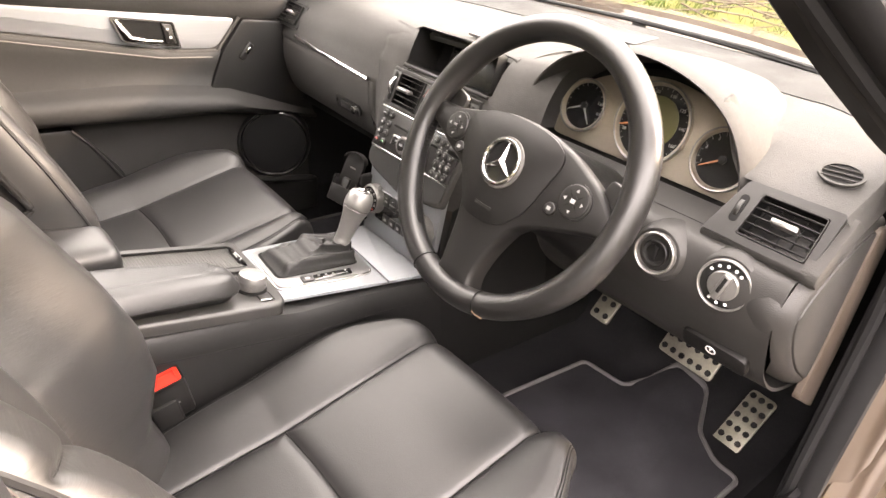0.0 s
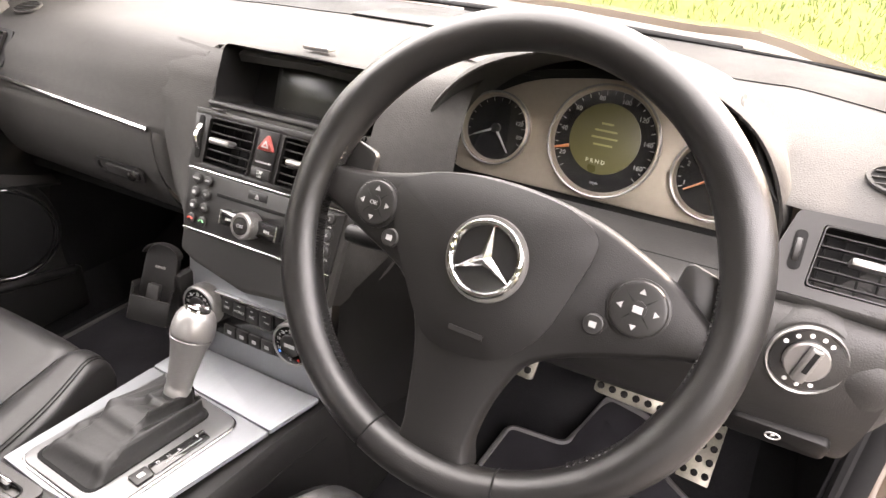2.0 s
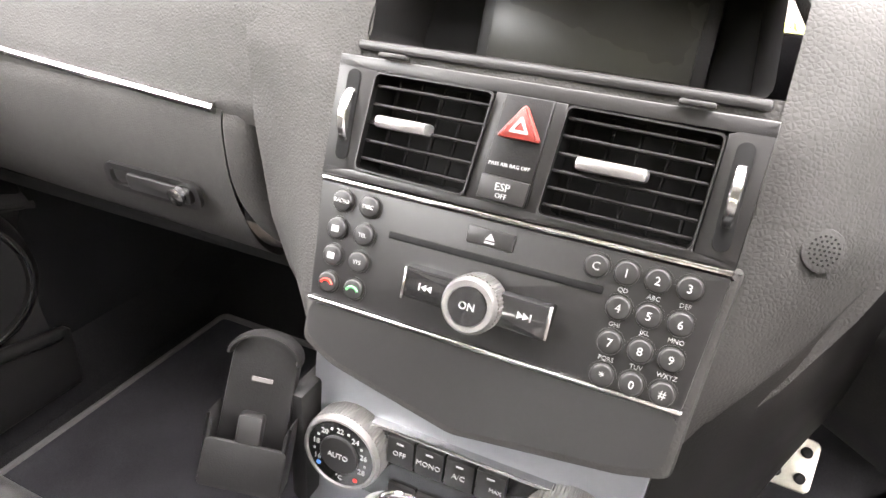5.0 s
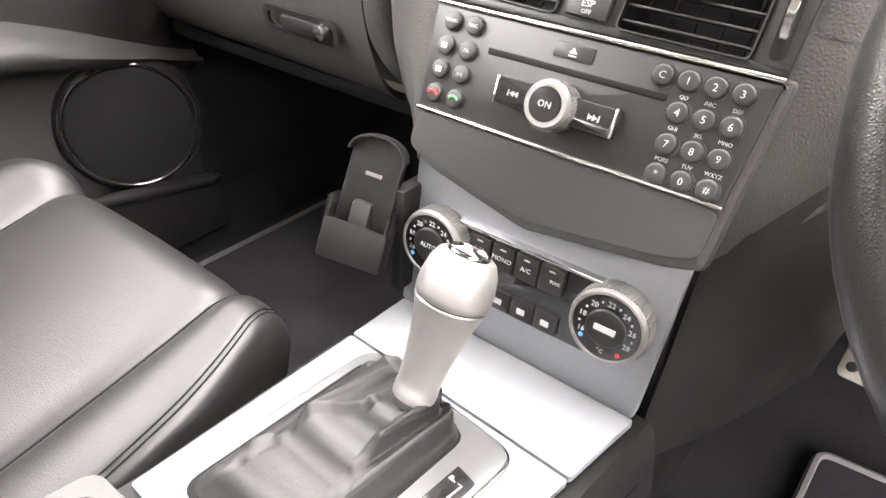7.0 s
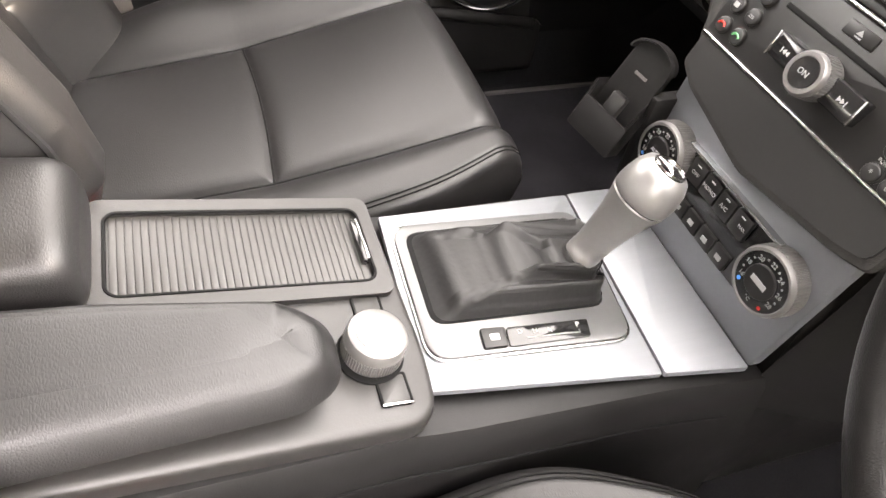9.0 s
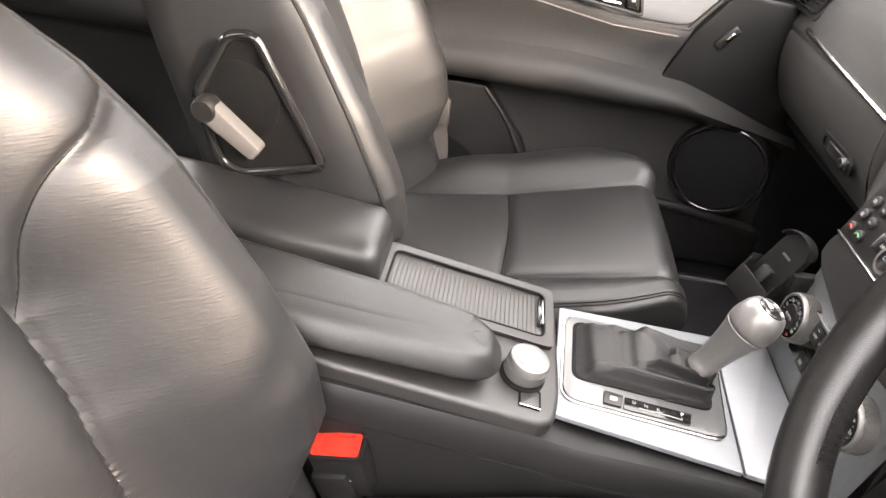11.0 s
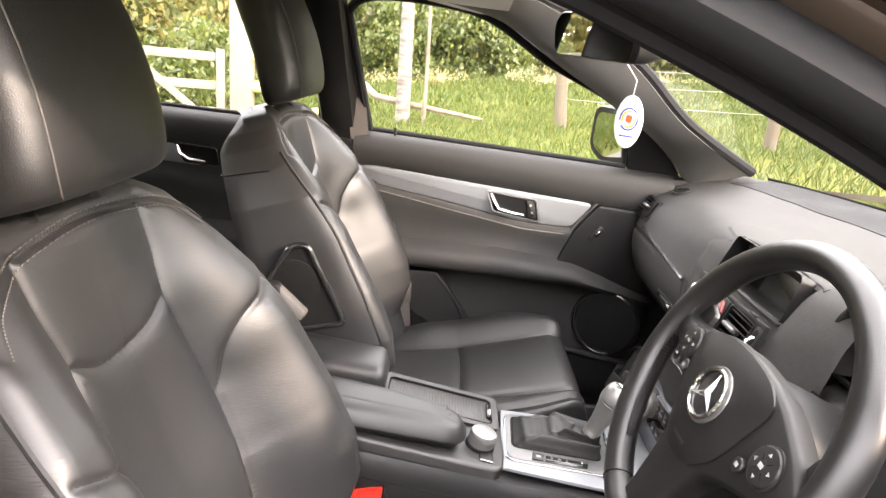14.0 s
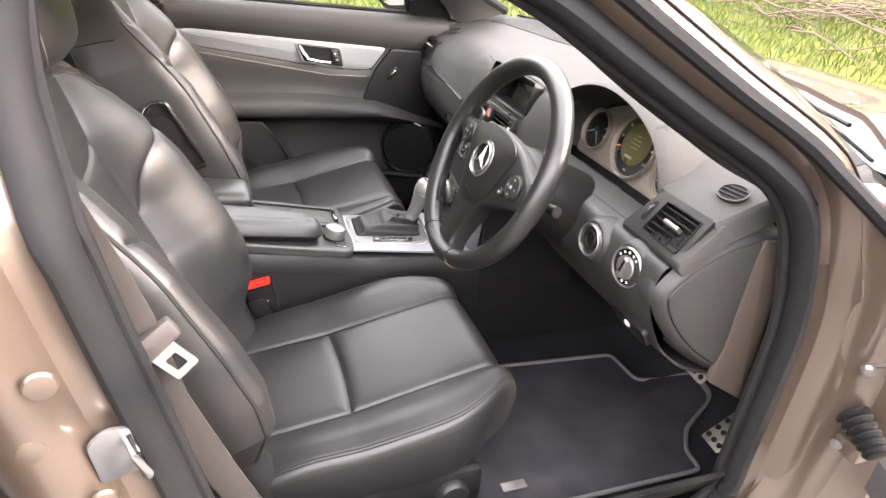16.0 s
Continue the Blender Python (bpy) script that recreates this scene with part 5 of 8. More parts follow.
mE = Matrix(((0, 0, 1, 0.690), (1, 0, 0, 0), (0, 1, 0, 0), (0, 0, 0, 1)))
part("end_cover", plate(swollen(COVER, -0.0015)[1:-1] + [(0.345, 0.834), (0.350, 0.606)], 0.010, mE, 0.004), LOWER, dash, "curved fuse-box cover at the dash end")

# ---- steering wheel ----
TW = radians(25)
Wn = Vector((0, -math.cos(TW), math.sin(TW)))
WM = frame_of(Vector((0.36, 0, 0.86)), (0, math.sin(TW), math.cos(TW)), Wn)
WM = WM @ pose(0, 0, 0, 0, 0, -2)
wheel = thing("steering_wheel", (0.36, 0.10, 0.80), "black leather steering wheel with airbag hub and chrome star", "steering wheel")
RR, rr0 = 0.1830, 0.0170
rings = []
for i in range(96):
    a = i * math.tau / 96
    c, s = math.cos(a), math.sin(a)
    thick = 1.0 + 0.12 * math.exp(-(((abs(math.degrees(math.atan2(s, abs(c)))) - 25) / 16) ** 2))
    rings.append([WM @ Vector(((RR + rr0 * thick * math.cos(k * math.tau / 20)) * c, (RR + rr0 * thick * math.cos(k * math.tau / 20)) * s, -0.020 + rr0 * 1.12 * math.sin(k * math.tau / 20))) for k in range(20)])
rim = part("rim", loft(rings, True, False, True), RIM_LEATHER, wheel)
for a0, a1 in ((150, 232), (308, 390)):
    st = bmesh.new()
    for i in range(46):
        a = radians(lerp(a0, a1, i / 45))
        da = radians((a1 - a0) / 45 * 0.55)
        rin = RR - rr0 * 1.02
        p = WM @ Vector((rin * math.cos(a), rin * math.sin(a), -0.026))
        q = WM @ Vector((rin * math.cos(a + da), rin * math.sin(a + da), -0.014))
        st = join(st, tube([p, q], 0.0009, 4))
        q2 = WM @ Vector((rin * math.cos(a + da), rin * math.sin(a + da), -0.026))
        p2 = WM @ Vector((rin * math.cos(a), rin * math.sin(a), -0.014))
        st = join(st, tube([p2, q2], 0.0009, 4))
    part("rim_stitching", st, RIM_LEATHER, rim, "cross-stitched inner seam")
for a in (251, 289):
    ar = radians(a)
    part("rim_joint", tube([WM @ Vector(((RR + rr0 * 1.03 * math.cos(k)) * math.cos(ar), (RR + rr0 * 1.03 * math.cos(k)) * math.sin(ar), -0.020 + rr0 * 1.15 * math.sin(k))) for k in np.linspace(0, math.tau, 21)[:-1]], 0.0009, 5, True), BLACK, rim)


FRAY = surface("frayed tan leather edge", (0.13, 0.085, 0.055), 0.85, var=0.3)
part("worn_edge", tube([WM @ Vector(((RR + rr0 * 1.04 * math.cos(k)) * math.cos(radians(290.5 + 1.2 * math.sin(5 * k))), (RR + rr0 * 1.04 * math.cos(k)) * math.sin(radians(290.5 + 1.2 * math.sin(5 * k))), -0.020 + rr0 * 1.16 * math.sin(k))) for k in np.linspace(-0.5, 1.1, 10)], [0.0004, 0.0010, 0.0007, 0.0012, 0.0016, 0.0010, 0.0013, 0.0007, 0.0010, 0.0004], 5), FRAY, rim, "small frayed patch on the rim")


def dome(outline, zc, zr, n=7, power=2.0, mat=None):
    """A cushion over an outline: rings shrinking to its middle."""
    cx = sum(p[0] for p in outline) / len(outline)
    cy = sum(p[1] for p in outline) / len(outline)
    rings = [[WM @ Vector((x, y, zr - 0.035)) for x, y in outline], [WM @ Vector((x, y, zr)) for x, y in outline]]
    for k in range(1, n + 1):
        t = k / n * 0.97
        rings.append([WM @ Vector((cx + (x - cx) * (1 - t), cy + (y - cy) * (1 - t), lerp(zr, zc, 1 - (1 - t) ** power))) for x, y in outline])
    return loft(rings)


hub = catmull([(-0.170, 0.037), (-0.159, 0.037), (-0.130, 0.039), (-0.098, 0.046), (-0.064, 0.056), (-0.025, 0.062), (0.022, 0.061), (0.068, 0.053), (0.100, 0.042), (0.135, 0.026), (0.155, 0.013), (0.172, -0.002), (0.170, -0.022), (0.150, -0.028), (0.114, -0.040), (0.076, -0.055), (0.052, -0.070), (0.041, -0.088), (0.031, -0.118), (0.026, -0.150), (0.028, -0.176), (-0.031, -0.176), (-0.036, -0.150), (-0.041, -0.115), (-0.047, -0.085), (-0.058, -0.058), (-0.078, -0.034), (-0.114, -0.018), (-0.150, -0.002), (-0.170, 0.010), (-0.170, 0.037)], 4)[:-1]


def inset_ring(outline, d, z):
    """The outline moved d inwards along its own normal, at height z over the wheel's plane."""
    out, n = [], len(outline)
    for i, (x, y) in enumerate(outline):
        (xa, ya), (xb, yb) = outline[i - 1], outline[(i + 1) % n]
        tx, ty = xb - xa, yb - ya
        L = math.hypot(tx, ty) or 1.0
        out.append(WM @ Vector((x + ty / L * d, y - tx / L * d, z)))
    return out


sp_rings = [inset_ring(hub, d, z) for d, z in ((0.004, -0.050), (0.0, -0.026), (0.0010, -0.0205), (0.0030, -0.0168), (0.0055, -0.0150))]
sp_bm = loft(sp_rings, True, False)
sp_bm.verts.ensure_lookup_table()
sp_top = [sp_bm.verts[i] for i in range(len(sp_bm.verts) - len(hub), len(sp_bm.verts))]
bmesh.ops.triangle_fill(sp_bm, use_beauty=True, use_dissolve=False, edges=[e for e in sp_bm.edges if e.verts[0] in sp_top and e.verts[1] in sp_top])
part("spoke_plate", sp_bm, AIRBAG, wheel)
air = catmull([(-0.094, 0.040), (-0.064, 0.0535), (-0.025, 0.0595), (0.022, 0.0585), (0.056, 0.052), (0.076, 0.036), (0.070, 0.002), (0.059, -0.037), (0.047, -0.056), (0.024, -0.0755), (-0.014, -0.081), (-0.040, -0.0735), (-0.066, -0.039), (-0.089, -0.002), (-0.096, 0.026), (-0.094, 0.040)], 6)[:-1]
ab = part("airbag_cover", dome(air, 0.000, -0.0125, 9, 2.6), AIRBAG, wheel)
bg = at(WM, 0, 0.0, -0.0015)
part("badge_seat", lathe([(0.034, 0), (0.0335, 0.0015), (0.029, 0.002), (0, 0.002)], bg, 48), SATIN, ab)
part("badge_disc", lathe([(0.0275, 0.001), (0.0275, 0.0025), (0, 0.003)], bg, 40), GLOSS, ab)
part("badge_ring", tube([bg @ Vector((0.0285 * math.cos(a), 0.0285 * math.sin(a), 0.0042)) for a in np.linspace(0, math.tau, 49)[:-1]], 0.0026, 8, True), CHROME, ab)
star(at(bg, 0, 0, 0.0025), 0.0275, 0.0048, 0.0050, CHROME, ab)
part("lettering_bar", rbox(WM @ Vector((0.0, -0.060, -0.0045)), (0.030, 0.004, 0.0008), 0, WM), PANEL, ab)


def pad_keys(cx, cy, r):
    m = at(WM, cx, cy, -0.013)
    k = part("key_pad", lathe([(r + 0.0015, -0.004), (r + 0.0015, 0.001), (r, 0.0015), (r - 0.001, 0.0034), (r - 0.002, 0.0038), (r - 0.003, 0.0040), (0, 0.0045)], m, 40), PANEL, wheel)
    for i in range(4):
        a = radians(90 * i)
        part("key_mark", plate([(-0.0025, -0.0015), (0.0025, -0.0015), (0, 0.0025)], 0.0004, m @ pose(0.62 * r * math.cos(a + radians(90)), 0.62 * r * math.sin(a + radians(90)), 0.0044, 0, 0, 90 * i), 0), PRINT, k)
        part("key_gap", tube([m @ Vector((0.3 * r * math.cos(a + 0.785), 0.3 * r * math.sin(a + 0.785), 0.0042)), m @ Vector((0.97 * r * math.cos(a + 0.785), 0.97 * r * math.sin(a + 0.785), 0.0032))], 0.0006, 4), BLACK, k)
    part("centre_key", lathe([(0.0062, 0.003), (0.0062, 0.0052), (0, 0.0056)], m, 20), PANEL, k)
    return k, m


k, m = pad_keys(-0.112, 0.014, 0.0195)
words("OK", 0.0052, at(m, 0, 0, 0.0060), PRINT, k)
k, m = pad_keys(0.117, 0.000, 0.0210)
part("symbol", rbox(m @ Vector((0, 0, 0.0058)), (0.007, 0.005, 0.0004), 0, m), PRINT, k)
for cx, cy in ((-0.090, -0.010), (0.090, -0.021)):
    m = at(WM, cx, cy, -0.012)
    k = part("small_key", lathe([(0.0080, -0.003), (0.0080, 0.0015), (0.007, 0.0025), (0, 0.0028)], m, 24), PANEL, wheel)
    part("symbol", rbox(m @ Vector((0, 0, 0.0029)), (0.0055, 0.0045, 0.0004), 0, m), PRINT, k)
for s in (1, -1):
    pd = at(WM, s * 0.150, 0.035 if s < 0 else 0.016, -0.034)
    part("shift_paddle", plate(rpoly([(-0.020, -0.022), (0.014, -0.026), (0.018, 0.020), (-0.012, 0.028)], 0.008), 0.007, pd, 0.003), PANEL, wheel)
part("column_shroud", loft([[WM @ Vector((r * math.cos(k * math.tau / 32) * 1.15, r * 0.9 * math.sin(k * math.tau / 32) + dy, z)) for k in range(32)] for r, z, dy in ((0.048, -0.030, 0), (0.062, -0.050, -0.004), (0.070, -0.10, -0.008), (0.076, -0.17, -0.012), (0.085, -0.24, -0.02))]), PLASTIC, wheel)
for s, ax, zz in ((-1, 12, 0.012), (-1, -16, -0.038)):
    p0 = WM @ Vector((s * 0.06, zz * 0.6, -0.085))
    p1 = WM @ Vector((s * 0.175, zz + 0.01, -0.088))
    part("stalk", tube([p0, lerp(p0, p1, 0.5), lerp(p0, p1, 0.8), p1], [0.006, 0.007, 0.010, 0.009], 12), PLASTIC, wheel)
p0, p1 = WM @ Vector((0.06, -0.02, -0.085)), WM @ Vector((0.150, 0.0, -0.090))
part("stalk", tube([p0, lerp(p0, p1, 0.6), p1], [0.006, 0.008, 0.010], 12), PLASTIC, wheel)

# ---- centre console ----
con = thing("center_console", (-0.01, -0.2, 0.28), "black centre console with aluminium trim round the gear lever", "center console")


def con_top(y):
    return float(np.interp(y, (-0.75, -0.40, -0.18, -0.155, 0.04, 0.13), (0.600, 0.572, 0.532, 0.526, 0.522, 0.515)))


def con_edge(y):
    left = float(np.interp(y, (-0.75, -0.4, -0.18, 0.12), (-0.130, -0.134, -0.134, -0.130)))
    right = float(np.interp(y, (-0.75, -0.4, -0.18, 0.03, 0.12), (0.112, 0.110, 0.100, 0.112, 0.122)))
    return left, right


rings = []
for y in np.linspace(-0.75, 0.13, 40):
    l, r = con_edge(y)
    z = con_top(min(y, 0.13))
    rings.append([(l - 0.02, y, 0.27), (l - 0.012, y, 0.42), (l - 0.004, y, z - 0.035), (l, y, z - 0.012), (l + 0.006, y, z - 0.004), (r - 0.006, y, z - 0.004), (r, y, z - 0.012), (r + 0.006, y, z - 0.035), (r + 0.016, y, 0.42), (r + 0.03, y, 0.27)])
part("console_body", loft(rings), PLASTIC, con)
part("side_seam", tube([(con_edge(y)[1] + 0.0065, y, con_top(y) - 0.042) for y in np.linspace(-0.45, 0.10, 20)], 0.0016, 5), BLACK, con)
# aluminium trim, in two pieces
def con_plate(outline, z0, z1, thick=0.006, mat=SILVER, nm="trim_plate", r=0.0015, parent=con, label=""):
    ys = (-0.16, 0.11)
    a = math.atan2(z1 - z0, ys[1] - ys[0])
    m = Matrix.Translation((0, ys[0], z0)) @ Matrix.Rotation(a, 4, "X") @ Matrix.Translation((0, -ys[0], 0))
    return part(nm, plate(outline, thick, m @ Matrix.Translation((0, 0, -thick)), r), mat, parent, label)


ZA, ZB = 0.536, 0.524
con_plate(rpoly([(-0.116, -0.156), (0.066, -0.168), (0.0955, 0.029), (-0.116, 0.042)], 0.003), ZA, ZB, label="brushed aluminium trim plate")
con_plate(rpoly([(-0.116, 0.0435), (0.0960, 0.0305), (0.1085, 0.110), (-0.1165, 0.112)], 0.003), ZA + 0.001, ZB + 0.001, label="brushed aluminium ashtray lid")
P0 = rpoly([(-0.098, -0.150), (0.044, -0.158), (0.060, 0.020), (-0.089, 0.037)], 0.020, 8)
con_plate(P0, ZA + 0.006, ZB + 0.006, 0.006, PLATE_GREY, "gear_plate", 0.003)
P1 = [(-0.020 + (x + 0.020) * 1.02, -0.063 + (y + 0.063) * 1.02) for x, y in P0]
con_plate(P1, ZA + 0.003, ZB + 0.003, 0.004, CHROME, "gear_plate_rim", 0.001)
con_plate(rpoly([(-0.086, -0.141), (0.014, -0.147), (0.025, 0.011), (-0.080, 0.022)], 0.014), ZA + 0.0072, ZB + 0.0072, 0.004, BLACK, "gaiter_frame", 0.001)
mG = Matrix.Translation((0, -0.16, ZA + 0.0065)) @ Matrix.Rotation(math.atan2(ZB - ZA, 0.27), 4, "X") @ Matrix.Translation((0, 0.16, 0))
sg = rpoly([(0.0290, -0.0885), (0.0468, -0.0920), (0.0520, -0.0200), (0.0355, -0.0155)], 0.002)
sgp = part("shift_gate_display", plate(sg, 0.0015, mG, 0.0005), GLOSS, con)
mb_ = part("mode_button", plate(rpoly([(0.0260, -0.1110), (0.0445, -0.1135), (0.0464, -0.0935), (0.0285, -0.0900)], 0.002), 0.003, mG, 0.0008), PANEL, con)
part("symbol", plate(rrect(-0.004, -0.003, 0.004, 0.003, 0.001), 0.0004, mG @ pose(0.0365, -0.102, 0.003, 0, 0, 85), 0), GREY_PRINT, mb_)
for i, t in enumerate(("D", "N", "R")):
    words(t, 0.006, mG @ pose(0.0355 + i * 0.002, -0.079 + i * 0.013, 0.0019, 0, 0, 85), GREY_PRINT, sgp)
words("P", 0.007, mG @ pose(0.0395, -0.027, 0.0019, 0, 0, 85), WHITE, sgp)
part("gate_line", tube([mG @ Vector(p) for p in ((0.0425, -0.075, 0.0019), (0.0452, -0.040, 0.0019), (0.0470, -0.028, 0.0019), (0.0440, -0.028, 0.0019))], 0.0007, 4), PRINT, sgp)

# gear lever
lever = thing("gear_lever", (-0.02, -0.03, 0.53), "satin silver gear selector with a gathered leather gaiter", "gear lever")
L0, L1 = Vector((-0.0115, -0.016, 0.546)), Vector((-0.001, 0.031, 0.6655))
ga = []
NECK = L0 + (L1 - L0) * 0.17
base = rpoly([(-0.085, -0.140), (0.013, -0.146), (0.024, 0.010), (-0.079, 0.021)], 0.014, 30)
for i in range(72):
    t = i / 71
    ring = []
    for x, y in base:
        ang = math.atan2(y + 0.062, x + 0.032)
        zb = ZA + 0.0045 + (y + 0.16) * (ZB - ZA) / 0.27
        nx, ny = NECK.x + 0.0148 * math.cos(ang), NECK.y + 0.0148 * math.sin(ang)
        k = t ** 0.92
        px, py = lerp(x, nx, k), lerp(y, ny, k)
        far = smooth01(math.hypot(x - NECK.x, y - NECK.y) / 0.13)
        body = math.sin(math.pi * t)
        env = smooth01(t / 0.16) * (1 - smooth01((t - 0.90) / 0.10))
        pleat = (0.0028 * math.sin(9 * ang + 5 * t + 1.2 * math.sin(3 * ang)) + 0.0014 * math.sin(17 * ang - 7 * t)) * smooth01((t - 0.15) / 0.6)
        drape = 0.0052 * far * noise.noise(Vector((px * 26, py * 55, 1.7))) + 0.0042 * noise.noise(Vector((px * 60, py * 34, 7.3))) + 0.0016 * noise.noise(Vector((px * 150, py * 110, 3.1)))
        sag = 0.0030 * math.sin(15 * t + 1.6 * math.sin(2 * ang) + ang) * body
        pz = lerp(zb, NECK.z, t ** 1.25) + (0.012 + 0.008 * far) * body ** 0.8
        off = (pleat + drape + sag) * env
        ring.append((px + off * 0.45 * math.cos(ang), py + off * 0.45 * math.sin(ang), pz + 1.25 * off))
    ga.append(ring)
part("gaiter", loft(ga), LEATHER_SOFT, lever, "gathered black leather gaiter")
for c_ in (82, 85):
    part("gaiter_seam", tube([Vector(r[c_ % len(base)]) + Vector((0, 0, 0.0006)) for r in ga[3:60]], 0.0008, 5), BLACK, lever)
zax = (L1 - L0).normalized()
xax = Vector((1, 0, 0))
xax = (xax - zax * xax.dot(zax)).normalized()
mL = Matrix((xax, zax.cross(xax), zax)).transposed().to_4x4()
mL.translation = L0
mL = mL @ Matrix.Diagonal((1, 1, 0.977, 1))
part("collar", lathe([(0.0140, 0.006), (0.0158, 0.008), (0.0158, 0.020), (0.0150, 0.022), (0.0, 0.022)], mL, 32), LEATHER_SOFT, lever)
part("grip", lathe([(0, 0.0225), (0.0152, 0.0225), (0.0154, 0.0300), (0.0148, 0.0310), (0.0150, 0.037), (0.0158, 0.050), (0.0180, 0.068), (0.0212, 0.086), (0.0238, 0.0950), (0.0246, 0.0972), (0.0240, 0.0984), (0.0, 0.0984)], mL, 40), KNOB, lever)
part("knob_joint", lathe([(0, 0.0975), (0.0238, 0.0975), (0.0238, 0.0995), (0, 0.0995)], mL, 40), BLACK, lever)
part("knob_cap", lathe([(0, 0.0992), (0.0240, 0.0992), (0.0249, 0.1002), (0.0253, 0.104), (0.0250, 0.112), (0.0232, 0.122), (0.0196, 0.1295), (0.0150, 0.1325), (0.0142, 0.1318), (0, 0.1316)], mL, 48), KNOB, lever, "satin silver cap")
badge = at(mL, 0, 0, 0.1318)
part("badge", lathe([(0.0140, 0), (0.0140, 0.0010), (0, 0.0014)], badge, 32), GLOSS, lever)
part("badge_ring", tube([badge @ Vector((0.0128 * math.cos(a), 0.0128 * math.sin(a), 0.0016)) for a in np.linspace(0, math.tau, 33)[:-1]], 0.0011, 6, True), CHROME, lever)


star(at(badge, 0, 0, 0.0012), 0.0125, 0.002, 0.0026, CHROME, lever)

# tray deck with roller blind, turn knob
mD = Matrix.Translation((0, -0.43, 0.595)) @ Matrix.Rotation(math.atan2(0.560 - 0.605, 0.25), 4, "X") @ Matrix.Translation((0, 0.43, 0))
deck = rpoly([(-0.128, -0.440), (-0.133, -0.160), (0.040, -0.155), (0.094, -0.162), (0.099, -0.46)], 0.026, 10)
part("deck", plate(deck, 0.022, mD @ Matrix.Translation((0, 0, -0.024)), 0.006, 3), DECK, con)
well = rrect(-0.113, -0.372, -0.032, -0.176, 0.010)
lip = [(x + (0.014 if x > -0.07 else -0.014), y + (0.012 if y > -0.28 else -0.012)) for x, y in well]
part("blind_frame", ring_plate(lip, well, 0.0065, mD @ Matrix.Translation((0, 0, -0.003))), DECK, con, "raised grey tray rim")
part("blind_frame_edge", tube([mD @ Vector((x, y, 0.0030)) for x, y in well], 0.0016, 6, True), BLACK, con)
bl = part("roller_blind_bed", plate(well, 0.0006, mD @ Matrix.Translation((0, 0, -0.0015)), 0), SLAT, con)
for i in range(34):
    y = -0.3665 + i * 0.00555
    part("blind_slat", rbox(mD @ Vector((-0.0725, y, -0.0003)), (0.0775, 0.0053, 0.0012), 0.0005, mD), SLAT, bl)
hb = part("blind_handle", rbox(mD @ Vector((-0.074, -0.1815, 0.0035)), (0.048, 0.0075, 0.0085), 0.003, mD), GLOSS, bl, "small glossy pull handle")
part("handle_edge", rbox(mD @ Vector((-0.074, -0.1795, 0.0080)), (0.045, 0.0022, 0.0014), 0.0006, mD), CHROME, hb)
kc = mD @ Vector((0.034, -0.200, -0.002))
knob = thing("control_knob", kc, "ribbed silver turn-and-press control knob on the console", "control knob")
mK = mD.copy()
mK.translation = kc
part("knob_seat", lathe([(0.0255, 0), (0.0255, 0.0025), (0.0235, 0.0035), (0, 0.0035)], mK, 40), BLACK, knob)
part("knob_body", lathe([(0.0210, 0.003), (0.0222, 0.006), (0.0228, 0.018), (0.0228, 0.0245), (0.0215, 0.0275), (0.0190, 0.0288), (0, 0.0290)], mK, 56), KNOB, knob)
part("knob_disc", lathe([(0.0165, 0.0288), (0.0165, 0.0296), (0.0155, 0.0300), (0, 0.0300)], mK, 40), KNOB, knob)
part("knob_ribs", ribbed(mK, 0.0220, 0.0234, 0.0065, 0.0180, 64), KNOB, knob, smooth=False)
for x0, x1 in ((-0.020, 0.016), (0.052, 0.078)):
    o = rrect(x0, -0.2025, x1, -0.1785, 0.002)
    i_ = rrect(x0 + 0.0018, -0.2007, x1 - 0.0018, -0.1803, 0.0015)
    fr = part("side_key_frame", ring_plate(o, i_, 0.0016, mD @ Matrix.Translation((0, 0, -0.002))), BLACK, knob)
    part("side_key", plate(i_, 0.0016, mD @ Matrix.Translation((0, 0, -0.002)), 0.0006), DECK, knob)
    e_ = x0 + 0.001 if x0 < 0 else x1 - 0.001
    part("key_edge", rbox(mD @ Vector((e_, -0.1905, 0.0002)), (0.0020, 0.0235, 0.0016), 0.0005, mD), CHROME, fr, "thin chrome edge")

# armrest, two padded lids
arm = thing("armrest", (0, -0.5, 0.58), "black leather armrest with two padded lids on the console", "armrest")


def pad(y0, y1, xl, xr, z0, z1, thick, nose):
    rings = []
    ys = list(np.linspace(y0, y1 - nose, 14)) + [y1 - nose + nose * math.sin(k * math.pi / 20) for k in range(1, 11)]
    for y in ys:
        k = (y - y0) / (y1 - y0)
        e = max(0, (y - (y1 - nose)) / nose)
        sq = math.sqrt(max(0.0, 1 - e ** 2.6)) if e < 1 else 0.0
        l, r = np.interp(k, (0, 0.55, 1), xl), np.interp(k, (0, 0.55, 1), xr)
        c = (l + r) / 2
        l, r = c + (l - c) * lerp(0.72, 1, sq), c + (r - c) * lerp(0.72, 1, sq)
        zt = lerp(z0, z1, k)
        th = thick * lerp(0.35, 1, sq)
        zm = zt - thick * 0.5
        ring = []
        for q in range(36):
            an = q * math.tau / 36
            ca, sa = math.cos(an), math.sin(an)
            ring.append(((l + r) / 2 + abs(ca) ** 0.45 * math.copysign(1, ca) * (r - l) / 2, y, zm + abs(sa) ** 0.55 * math.copysign(1, sa) * th / 2))
        rings.append(ring)
    return loft(rings)


